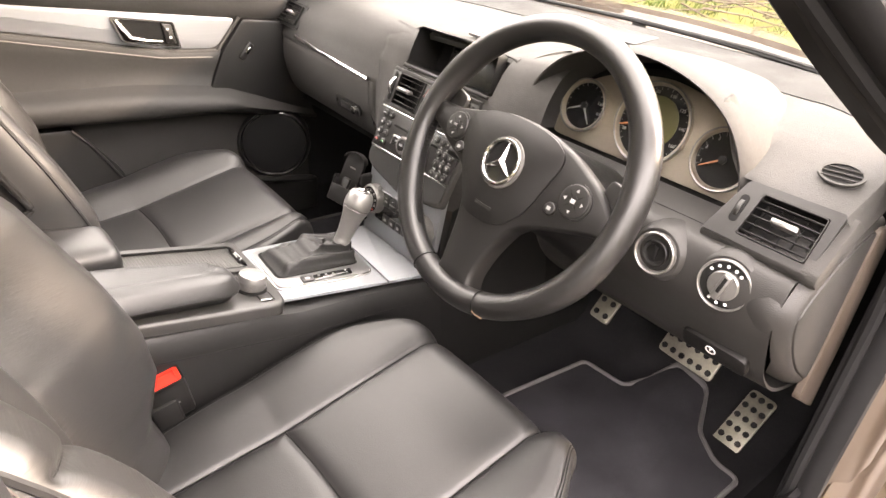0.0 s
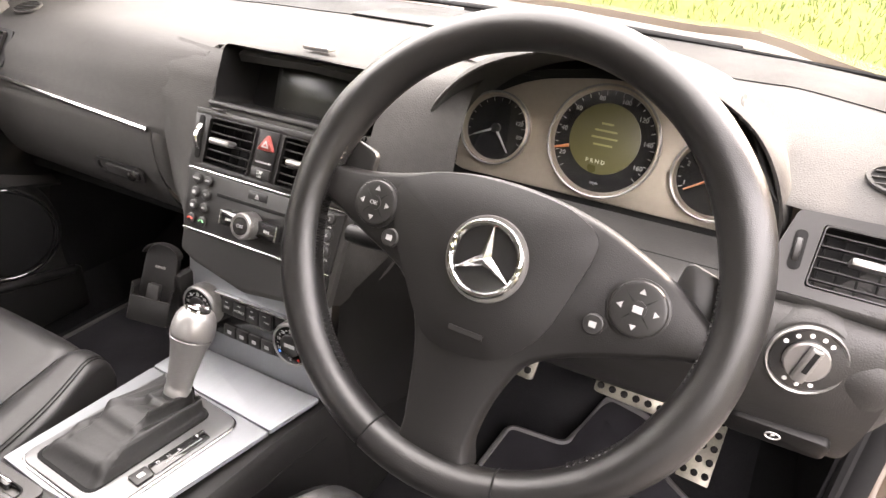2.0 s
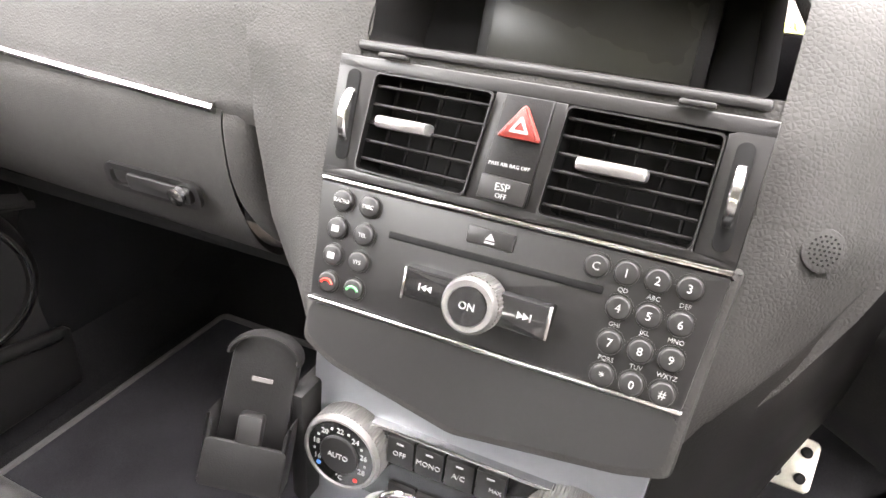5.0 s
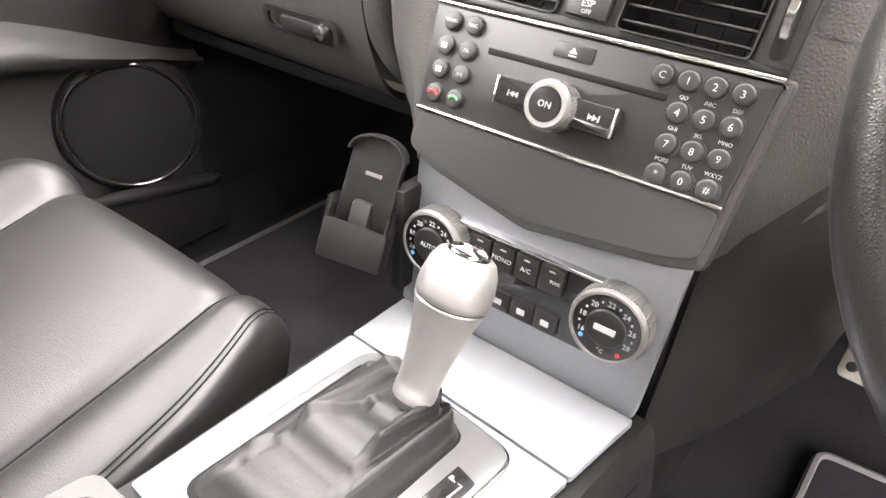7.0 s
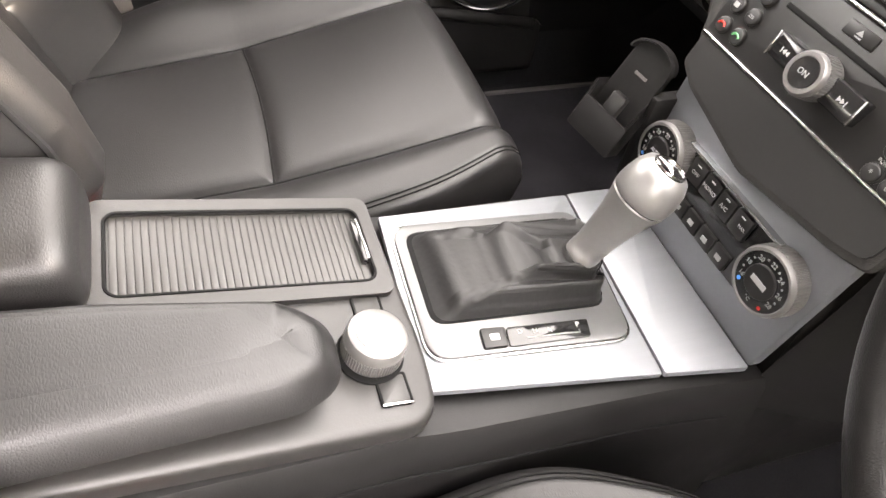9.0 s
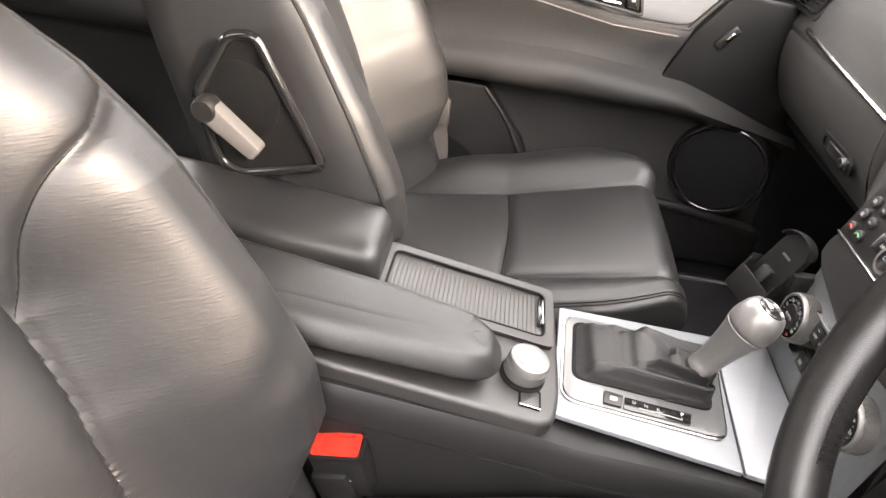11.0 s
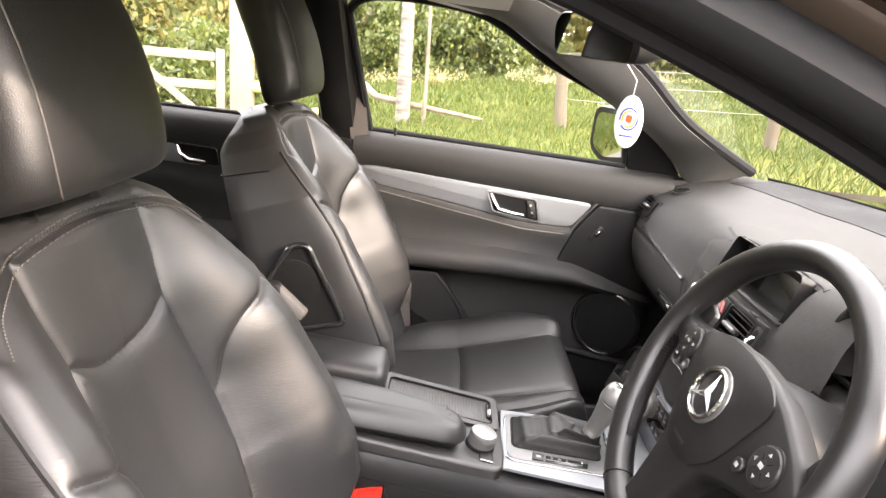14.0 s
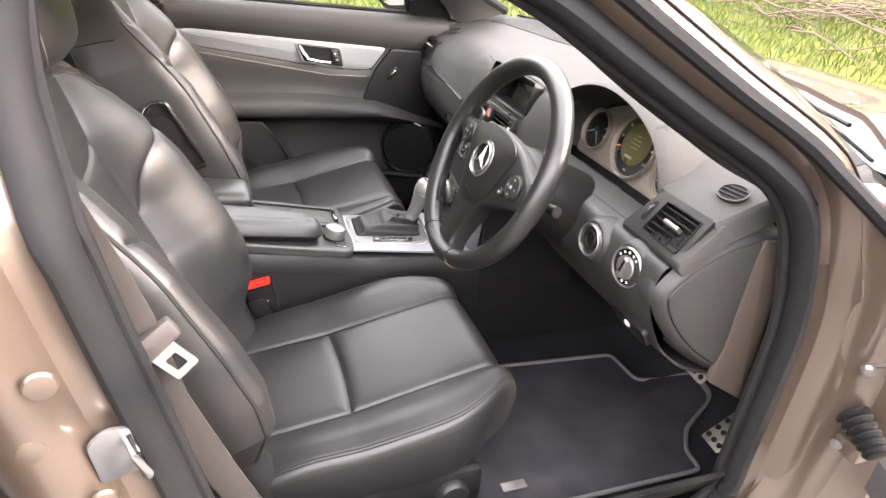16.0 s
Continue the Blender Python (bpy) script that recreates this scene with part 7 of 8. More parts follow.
def glass_pane(line, name, parent):
    bm = bmesh.new()
    vs = [bm.verts.new(p) for p in far_pts(line, -0.004)]
    bm.faces.new(vs)
    ob = part(name, bm, GLASS, parent, "clear window pane", smooth=False)
    ob.visible_shadow = False
    return ob


glass_pane(win + [(-0.1, 0.945), (-0.3, 0.955)], "window_pane", door)
# mirror triangle and outside mirror
tri = [Vector((-0.748, 0.176, 0.930)), Vector((-0.752, 0.330, 0.915)), Vector((-0.705, 0.235, 1.03)), Vector((-0.690, 0.146, 1.086))]
bm = bmesh.new()
a = [bm.verts.new(p) for p in tri]
b_ = [bm.verts.new(p + Vector((0.014, 0, 0))) for p in tri]
bm.faces.new(a), bm.faces.new(b_)
for i in range(4):
    bm.faces.new((a[i], a[(i + 1) % 4], b_[(i + 1) % 4], b_[i]))
bmesh.ops.bevel(bm, geom=bm.edges[:], offset=0.004, segments=2, affect="EDGES")
part("mirror_triangle", bm, PLASTIC, door)
wmir = thing("wing_mirror", (-0.80, 0.22, 0.93), "black-edged wing mirror outside the far window", "wing mirror")
MM = frame_of((-0.925, 0.172, 0.998), (0.02, 0.02, 1), (0.42, -0.90, -0.11))
mo = rpoly([(-0.090, -0.050), (-0.030, -0.082), (0.085, -0.060), (0.090, 0.040), (0.060, 0.070), (-0.070, 0.066)], 0.030, 8)
rings = [[MM @ Vector((x * k, y * k, z)) for x, y in mo] for k, z in ((1.10, 0.006), (1.17, -0.004), (1.13, -0.04), (0.85, -0.085), (0.45, -0.105))]
part("housing", loft(rings), PLASTIC, wmir)
part("mirror_glass", plate([(x * 0.90, y * 0.88) for x, y in mo], 0.002, at(MM, 0, 0, 0.0065), 0), MIRROR, wmir)
part("arm", rbox((-0.835, 0.225, 0.935), (0.14, 0.05, 0.035), 0.012), PLASTIC, wmir)

# rear door of the far side
rdoor = thing("door_2", (-0.72, -1.1, 0.30), "closed black rear car door with aluminium trim", "car door", kind="structure")
part("door_card", door_panel(-1.45, -0.66, 30, True), DOOR_SKIN, rdoor)
rt = rpoly([(-1.40, 0.905), (-0.92, 0.888), (-0.90, 0.862), (-0.95, 0.838), (-1.40, 0.862)], 0.012)
rtp = part("trim_strip", plate(rt, 0.012, at(X0, 0, 0, 0.000), 0.004), SILVER, rdoor, "brushed aluminium trim strip")
rh = rpoly([(-1.010, 0.892), (-0.905, 0.886), (-0.895, 0.842), (-0.99, 0.846)], 0.006)
part("handle_frame", ring_plate([(-0.95 + (x + 0.95) * 1.08, 0.866 + (y - 0.866) * 1.14) for x, y in rh], rh, 0.006, at(X0, 0, 0, 0.009)), CHROME, rtp)
part("handle_recess", plate(rh, 0.001, at(X0, 0, 0, 0.0125), 0), BLACK, rtp)
part("pull_handle", tube([X0 @ Vector(p) for p in ((-1.004, 0.886, 0.014), (-0.994, 0.868, 0.024), (-0.97, 0.856, 0.026), (-0.93, 0.852, 0.020))], [0.006, 0.009, 0.009, 0.006], 10, flat=0.6), CHROME, rtp, "chrome pull handle")
WIN_R = [(-0.640, 0.972), (-0.640, 1.27), (-0.80, 1.292), (-1.0, 1.275), (-1.25, 1.20), (-1.42, 1.08), (-1.44, 0.99)]
wr = catmull(WIN_R, 5)
part("window_seal", tube(far_pts(wr), 0.011, 8), RUBBER, rdoor)
part("sill_seal", tube([Vector((far_x(0.97) + 0.004, y, sill_z(y) + 0.004)) for y in np.linspace(-1.44, -0.64, 12)], 0.007, 8), RUBBER, rdoor)
glass_pane(wr, "window_pane", rdoor)

# pillars, roof, windscreen
def pillar(name, rings, mat, label):
    return single(name, loft(rings), mat, label, "pillar trim", kind="structure")


bpl = []
for z in np.linspace(0.94, 1.31, 12):
    x = far_x(z)
    y = -0.545 - 0.10 * (z - 0.94)
    bpl.append([(x + 0.002, y + 0.010, z), (x + 0.040, y - 0.005, z), (x + 0.048, y - 0.045, z), (x + 0.030, y - 0.085, z), (x + 0.002, y - 0.095, z)])
pillar("trim_b_pillar", bpl, PLASTIC, "dark far centre pillar trim")
low_b = [[(-0.765, -0.552, z), (-0.675, -0.552, z), (-0.668, -0.60, z), (-0.675, -0.655, z), (-0.765, -0.655, z)] for z in (0.30, 0.5, 0.7, 0.945)]
pillar("trim_b_pillar_lower", low_b, PLASTIC, "dark far lower pillar trim")


def a_pillar(s, mat):
    """s: -1 far, +1 near. From the dash corner up to the roof."""
    out_l = [(0.752, 0.335, 0.915), (0.722, 0.225, 1.030), (0.680, 0.075, 1.124), (0.645, -0.072, 1.190), (0.606, -0.232, 1.280), (0.592, -0.36, 1.303)] if s < 0 else [(0.752, 0.335, 0.915), (0.738, 0.250, 0.975), (0.715, 0.165, 1.028), (0.688, 0.075, 1.085), (0.655, -0.030, 1.165), (0.606, -0.232, 1.280)]
    in_l = [(0.690, 0.485, 0.950), (0.585, 0.335, 1.018), (0.567, 0.231, 1.082), (0.540, 0.115, 1.180), (0.512, -0.01, 1.255), (0.490, -0.16, 1.312)] if s < 0 else [(0.698, 0.430, 0.934), (0.676, 0.275, 0.965), (0.658, 0.190, 1.010), (0.635, 0.099, 1.066), (0.608, -0.010, 1.134), (0.560, -0.220, 1.265)]
    rings = []
    for o, i in zip(catmull(out_l, 5), catmull(in_l, 5)):
        o, i = Vector(o), Vector(i)
        mid = (o + i) / 2 + Vector((-0.012, -0.028, -0.018))
        ring = [o + Vector((-0.002, 0, 0)), lerp(o, mid, 0.5) + Vector((-0.006, -0.014, -0.006)), mid, lerp(mid, i, 0.5) + Vector((0, -0.008, -0.004)), i, i + Vector((0.024, 0.014, 0.016)), o + Vector((0.006, 0.03, 0.02))]
        rings.append([Vector((p.x * s, p.y, p.z)) for p in ring])
    return rings


pillar("trim_a_pillar_far", a_pillar(-1, PILLAR_CLOTH), PILLAR_CLOTH, "grey far windscreen pillar trim")
pillar("trim_a_pillar_near", a_pillar(1, PLASTIC), PLASTIC, "dark near windscreen pillar trim")


fs = [Vector((-x - 0.012, y + 0.008, z + 0.008)) for x, y, z in catmull([(0.690, 0.485, 0.950), (0.585, 0.335, 1.018), (0.567, 0.231, 1.082), (0.540, 0.115, 1.180), (0.512, -0.01, 1.255), (0.490, -0.16, 1.312)], 5)]
single("trim_pillar_seal", tube(fs, 0.0145, 8), RUBBER, "black windscreen seal beside the far pillar", "seal", kind="structure")


def roof_fn(u, v):
    y = lerp(-0.20, -1.75, v)
    hw = 0.585 if v < 0.6 else lerp(0.585, 0.52, (v - 0.6) / 0.4)
    a = 2 * u - 1
    z = 1.355 - 0.055 * a * a - 0.030 * (1 - smooth01(v / 0.18)) - 0.06 * smooth01((v - 0.65) / 0.35)
    return (a * hw, y, z)


single("ceiling", sheet(roof_fn, 24, 24, 0.02), HEADLINER, "grey cloth headliner of the car", "ceiling", kind="structure")


def skin_fn(u, v):
    y = lerp(-0.16, -1.85, v)
    a = 2 * u - 1
    z = 1.405 - 0.075 * a * a - 0.045 * (1 - smooth01(v / 0.18)) - 0.09 * smooth01((v - 0.65) / 0.35)
    return (a * 0.63, y, z)


single("roof", sheet(skin_fn, 24, 24, 0.01), PAINT, "bronze metallic car roof", "roof", kind="structure")
hd = [[(x, y, z) for y, z in ((-0.165 - 0.08 * (x / 0.55) ** 2, 1.318), (-0.21, 1.310 - 0.01), (-0.28, 1.318), (-0.28, 1.36), (-0.17, 1.365))] for x in np.linspace(-0.56, 0.56, 14)]
single("trim_header", loft(hd), HEADLINER, "grey windscreen header trim", "trim", kind="structure")
for s, nm in ((-1, "far"), (1, "near")):
    rr_ = [[(s * (side_x(z) - 0.002), y, z), (s * (side_x(z) - 0.055), y, z - 0.006), (s * (side_x(z) - 0.085), y, z + 0.05), (s * (side_x(z) + 0.01), y, z + 0.06)] for y, z in ((-0.22, 1.285), (-0.36, 1.302), (-0.6, 1.30), (-0.9, 1.292), (-1.2, 1.24), (-1.45, 1.12))]
    # Grey headliner cloth on the near rail, matt black on the far one.
    pillar("trim_roof_rail_" + nm, rr_, HEADLINER if s > 0 else BLACK, "roof rail trim")
    cp = [[(s * x, y, z), (s * (x - 0.05), y + 0.02, z), (s * (x - 0.06), y - 0.20, z), (s * (x + 0.03), y - 0.2, z)] for x, y, z in ((0.74, -1.50, 0.30), (0.74, -1.50, 0.95), (0.68, -1.46, 1.10), (0.58, -1.30, 1.30))]
    pillar("trim_c_pillar_" + nm, cp, PLASTIC, "dark rear pillar trim")
single("wall_rear_bulkhead", rbox((0, -1.78, 0.62), (1.45, 0.04, 0.70), 0.01), CARPET, "dark carpeted panel behind the rear bench", "bulkhead", kind="structure")
single("wall_firewall", rbox((0, 0.95, 0.50), (1.46, 0.03, 0.60), 0.01), CARPET, "dark carpeted firewall", "firewall", kind="structure")
for s, nm in ((-1, "far"), (1, "near")):
    single("wall_footwell_" + nm, rbox((s * 0.725, 0.66, 0.56), (0.02, 0.76 if s < 0 else 0.56, 0.60), 0.005), CARPET, "dark carpeted footwell side", "footwell side", kind="structure")
rd = loft([[(0.742, y, 0.28), (0.70, y, 0.30), (0.69, y, 0.55), (0.645, y, 0.62), (0.65, y, 0.68), (0.69, y, 0.72), (0.69, y, 0.93), (0.742, y, 0.97)] for y in np.linspace(-1.45, -0.70, 8)])
ndoor = thing("door_3", (0.72, -1.1, 0.28), "closed black rear car door behind the open one", "car door", kind="structure")
part("door_card", rd, DOOR_SKIN, ndoor)
bm = bmesh.new()
bm.faces.new([bm.verts.new((side_x(z) + 0.004, y, z)) for y, z in wr])
gp = part("window_pane", bm, GLASS, ndoor, "clear window pane", smooth=False)
gp.visible_shadow = False


def screen_fn(u, v):
    a = 2 * u - 1
    lo = Vector((a * 0.70, 0.765 - 0.255 * a * a, 0.934 + 0.014 * a * a))
    hi = Vector((a * 0.53, -0.105 - 0.09 * a * a, 1.330 - 0.02 * a * a))
    p = lo.lerp(hi, v)
    bow = math.sin(math.pi * v) * 0.03
    return (p.x, p.y + bow * 0.4, p.z + bow)


ws = single("windscreen", sheet(screen_fn, 24, 16), GLASS, "clear windscreen", "windscreen", kind="structure")
ws.visible_shadow = False
part("screen_edge", tube([screen_fn(u, 0.004) for u in np.linspace(0.02, 0.98, 40)], 0.0035, 6), BLACK, shell_ob)


def rear_glass(u, v):
    a = 2 * u - 1
    lo, hi = Vector((a * 0.60, -1.95 + 0.1 * a * a, 0.95)), Vector((a * 0.50, -1.70, 1.29))
    return tuple(lo.lerp(hi, v))


rw = single("rear_window", sheet(rear_glass, 8, 6), GLASS, "clear rear window", "window", kind="structure")
rw.visible_shadow = False
single("parcel_shelf", rbox((0, -1.86, 0.95), (1.3, 0.24, 0.02), 0.006), CARPET, "dark parcel shelf", "shelf", kind="structure")
# wipers and cowl, bonnet
cow = [[(x, 0.785 - 0.26 * (x / 0.70) ** 2 + d, 0.918 + z) for d, z in ((-0.02, -0.004), (0.02, -0.010), (0.05, -0.030), (0.09, -0.040))] for x in np.linspace(-0.70, 0.70, 24)]
single("trim_cowl", loft(cow, False, False), PLASTIC, "black wiper cowl", "trim", kind="structure")
hood = thing("bonnet", (0, 1.3, 0.85), "bronze metallic bonnet beyond the windscreen", "bonnet")


def bonnet_fn(u, v):
    a = 2 * u - 1
    y = lerp(0.86 - 0.34 * a * a, 1.85 - 0.15 * a * a, v)
    z = 0.943 + 0.012 * (1 - a * a) - 0.05 * v - 0.17 * v ** 2 - 0.02 * abs(a) ** 4 + 0.012 * math.exp(-(((abs(a) - 0.62) / 0.10) ** 2))
    return (a * 0.78, y, z)


part("bonnet_skin", sheet(bonnet_fn, 36, 20, 0.012), PAINT, hood)
for s in (-1, 1):
    fen = [[(s * x, y, z) for x, z in ((0.785, 0.895 - 0.17 * max(0, y - 0.7)), (0.84, 0.855 - 0.17 * max(0, y - 0.7)), (0.885, 0.70 - 0.1 * max(0, y - 0.9)), (0.89, 0.50), (0.88, 0.30))] for y in np.linspace(0.60, 1.9, 16)]
    part("fender", loft(fen, False, False), PAINT, hood)
wip = thing("wiper", (0.1, 0.78, 0.915), "black wiper arm resting at the windscreen's foot", "wiper")
part("arm", tube([(-0.35, 0.775, 0.930), (-0.05, 0.815, 0.932), (0.25, 0.795, 0.932), (0.46, 0.725, 0.934)], 0.005, 8), PLASTIC, wip)
part("pivot", lathe([(0, 0), (0.018, 0), (0.016, 0.02), (0, 0.024)], Matrix.Translation((-0.05, 0.825, 0.912)), 20), PLASTIC, wip)

# inside mirror and its tag
rv = thing("rear_view_mirror", (0, -0.09, 1.21), "black rear-view mirror under the roof", "rear-view mirror")
RVM = frame_of((0.005, -0.105, 1.225), (0, 0.05, 1), (0.30, -0.95, -0.05))
ro = rpoly([(-0.118, -0.028), (0.118, -0.030), (0.122, 0.026), (0.100, 0.036), (-0.105, 0.036), (-0.124, 0.020)], 0.018, 7)
rings = [[RVM @ Vector((x * k, y * k, z)) for x, y in ro] for k, z in ((0.97, 0.012), (1.02, 0.008), (1.03, -0.008), (0.90, -0.034), (0.5, -0.048))]
part("housing", loft(rings), PLASTIC, rv)
part("mirror_glass", plate([(x * 0.95, y * 0.93) for x, y in ro], 0.002, at(RVM, 0, 0, 0.0115), 0), MIRROR, rv)
part("stem", tube([(0.0, -0.075, 1.24), (0, -0.05, 1.27), (0, -0.06, 1.315)], [0.012, 0.014, 0.022], 12), PLASTIC, rv)
tag = thing("air_freshener", (0.016, -0.045, 1.075), "white oval cardboard air freshener on a string", "air freshener")
TG = frame_of((0.016, -0.044, 1.112), (0, 0, 1), (0.80, -0.60, 0.0))
ov = [(0.0215 * math.cos(a), 0.0385 * math.sin(a)) for a in np.linspace(0, math.tau, 41)[:-1]]
CARD = surface("white card", (0.82, 0.82, 0.80), 0.6, var=0.03)
part("card", plate(ov, 0.002, at(TG, 0, 0, -0.001), 0.0003), CARD, tag)
BLUE_INK, AMBER_INK, RED_INK = surface("blue ink", (0.05, 0.08, 0.42), 0.5), surface("yellow ink", (0.75, 0.50, 0.05), 0.5), surface("red ink", (0.75, 0.12, 0.04), 0.5)
for r, a0, a1, mt in ((0.0135, 40, 190, BLUE_INK), (0.0135, 220, 370, BLUE_INK), (0.0100, 70, 200, AMBER_INK), (0.0100, 250, 380, AMBER_INK)):
    part("printed_arc", tube([at(TG, 0, 0.004, 0.0012) @ Vector((r * math.cos(radians(q)), r * 1.15 * math.sin(radians(q)), 0)) for q in np.linspace(a0, a1, 16)], 0.0013, 5, flat=0.3, up=TG.to_3x3() @ Vector((0, 0, 1))), mt, tag)
part("printed_mark", plate(rpoly([(-0.005, -0.004), (0.004, -0.006), (0.006, 0.005), (-0.004, 0.007)], 0.003), 0.0004, at(TG, 0, 0.004, 0.001), 0), RED_INK, tag)
part("printed_bar", rbox(TG @ Vector((0, -0.021, 0.0012)), (0.022, 0.0022, 0.0004), 0, TG), BLUE_INK, tag)
part("string", tube([TG @ Vector((0, 0.036, 0)), TG @ Vector((0.002, 0.060, 0)), (0.010, -0.060, 1.195)], 0.0008, 5), WHITE, tag)

# rear bench, seen between the seats
bench = thing("rear_bench", (0, -1.3, 0.30), "black leather rear bench in shade", "rear seat")
part("cushion", pad(-1.66, -1.02, (-0.66, -0.66, -0.65), (0.66, 0.66, 0.65), 0.52, 0.54, 0.17, 0.06), LEATHER, bench)
rb = rbox((0, -1.66, 0.78), (1.32, 0.16, 0.56), 0.05, pose(0, 0, 0, -18).to_3x3().to_4x4())
part("backrest", rb, LEATHER, bench)

# mats and pedals
def car_mat(x0, x1, y0, y1, label):
    mt = thing("floor_mat", ((x0 + x1) / 2, (y0 + y1) / 2, 0.262), label, "floor mat", "floor mats")
    o = rpoly([(x0, y0), (x1, y0), (x1, y1 - 0.04), (x1 - 0.050, y1 - 0.039), (x1 - 0.110, y1 + 0.007), (x1 - 0.163, y1 + 0.11), (x1 - 0.245, y1 + 0.12), (x1 - 0.272, y1 + 0.04), (x1 - 0.283, y1 - 0.010), (x0 + 0.035, y1 - 0.018)] if x0 > 0 else [(x0, y0), (x1, y0), (x1, y1), (x0, y1)], 0.018, 6)

    def lift(bm):
        for v in bm.verts:
            v.co.z += floor_fn((v.co.x + 0.74) / 1.48, (v.co.y + 1.55) / 2.55)[2] - 0.255 if abs(v.co.x) < 0.66 else 0
        return bm

    part("mat_surface", lift(plate(o, 0.007, Matrix.Translation((0, 0, 0.2645)), 0.002)), MAT, mt)
    part("edging", lift(tube([(x, y, 0.272) for x, y in o], 0.0050, 6, True)), surface("dark grey binding tape", (0.050, 0.048, 0.048), 0.7, grain=0.5, grain_scale=600), mt, "dark grey sewn edge binding")
    return mt


dm = car_mat(0.225, 0.645, -0.05, 0.48, "black velour mat in the driver's footwell")
part("badge", rbox((0.585, 0.045, 0.273), (0.020, 0.050, 0.003), 0.001), SATIN, dm, "small silver badge")
car_mat(-0.62, -0.18, -0.02, 0.55, "black velour mat in the far footwell")


def pedal(c, w, h, rx, label, studs=(3, 6)):
    pd = thing("pedal", c, label, "pedal", "pedals")
    m = Matrix.Translation(c) @ Euler((radians(rx), 0, radians(-4))).to_matrix().to_4x4()
    steel = surface("brushed steel pedal", (0.24, 0.225, 0.19), 0.40, metal=0.85, var=0.2)
    part("plate", plate(rrect(-w / 2, -h / 2, w / 2, h / 2, 0.008), 0.006, m, 0.002), steel, pd)
    for i in range(studs[0]):
        for j in range(studs[1]):
            x, y = (i - (studs[0] - 1) / 2) * w / studs[0], (j - (studs[1] - 1) / 2) * h / studs[1]
            part("stud", lathe([(0.0062, 0), (0.0062, 0.003), (0.004, 0.005), (0, 0.005)], at(m, x, y, 0.005), 12), RUBBER, pd)
    part("arm", tube([m @ Vector((0, h * 0.3, -0.004)), m @ Vector((0, h * 0.8, -0.06)), m @ Vector((0, h * 1.2, -0.02))], 0.008, 8), BLACK, pd)


pedal(Vector((0.578, 0.565, 0.285)), 0.055, 0.150, 40, "steel accelerator pedal with rubber studs")
pedal(Vector((0.445, 0.540, 0.385)), 0.125, 0.055, 55, "steel brake pedal with rubber studs", (6, 2))
pedal(Vector((0.262, 0.490, 0.405)), 0.050, 0.060, 55, "small steel parking-brake pedal with rubber studs", (2, 2))

# ---- the open door ----
OD = Matrix.Translation((0.862, 0.50, 0)) @ Matrix.Rotation(radians(-90 + 66), 4, "Z")  # local x: from the hinge to the lock, y: the cabin side is -y
odoor = thing("door_4", (0.9, 0.48, 0.28), "open bronze car door with a black inner panel", "car door", kind="structure")
prof_out = [(0.0, 0.28), (0.035, 0.40), (0.050, 0.60), (0.045, 0.78), (0.02, 0.93)]
rings = [[OD @ Vector((u, y + 0.02, z)) for y, z in prof_out] + [OD @ Vector((u, y - 0.005, z)) for y, z in reversed(prof_out)] for u in np.linspace(0.05, 1.05, 10)]
part("outer_skin", loft(rings), PAINT, odoor)
inn = [(-0.035, 0.29), (-0.060, 0.36), (-0.050, 0.52), (-0.050, 0.58), (-0.105, 0.61), (-0.105, 0.66), (-0.060, 0.69), (-0.050, 0.80), (-0.055, 0.90), (-0.030, 0.945)]
rings = [[OD @ Vector((u, y, z)) for y, z in inn] + [OD @ Vector((u, -0.006, z)) for z in (0.94, 0.30)] for u in np.linspace(0.17, 1.02, 12)]
part("inner_card", loft(rings), DASH, odoor)
wl = catmull([(0.04, 0.93), (0.20, 1.03), (0.40, 1.15), (0.60, 1.245), (0.80, 1.285), (0.98, 1.27), (1.05, 1.20), (1.06, 1.05), (1.05, 0.94)], 5)
fr_pts = [OD @ Vector((u, 0.0 - 0.42 * max(0, z - 0.955), z)) for u, z in wl]
part("window_frame", tube(fr_pts, 0.020, 10), RUBBER, odoor)
bm = bmesh.new()
bm.faces.new([bm.verts.new(p) for p in fr_pts])
g_ = part("window_pane", bm, GLASS, odoor, "clear window pane", smooth=False)
g_.visible_shadow = False

# ---- outdoors ----
def leafy(name, cols, rough=0.55, trans=0.35):
    """Leaf colour picked for each leaf, with some light shining through."""
    m, nt, p = mat_base(name)
    N, Lk = nt.nodes, nt.links
    geo = N.new("ShaderNodeNewGeometry")
    ramp = N.new("ShaderNodeValToRGB")
    ramp.color_ramp.elements[0].color, ramp.color_ramp.elements[1].color = (*cols[0], 1), (*cols[-1], 1)
    for i, c in enumerate(cols[1:-1]):
        e = ramp.color_ramp.elements.new((i + 1) / (len(cols) - 1))
        e.color = (*c, 1)
    Lk.new(geo.outputs["Random Per Island"], ramp.inputs[0])
    Lk.new(ramp.outputs[0], p.inputs["Base Color"])
    p.inputs["Roughness"].default_value = rough
    tl = N.new("ShaderNodeBsdfTranslucent")
    Lk.new(ramp.outputs[0], tl.inputs[0])
    mx = N.new("ShaderNodeMixShader")
    mx.inputs[0].default_value = trans
    Lk.new(p.outputs[0], mx.inputs[1])
    Lk.new(tl.outputs[0], mx.inputs[2])
    Lk.new(mx.outputs[0], nt.nodes["Material Output"].inputs[0])
    return m


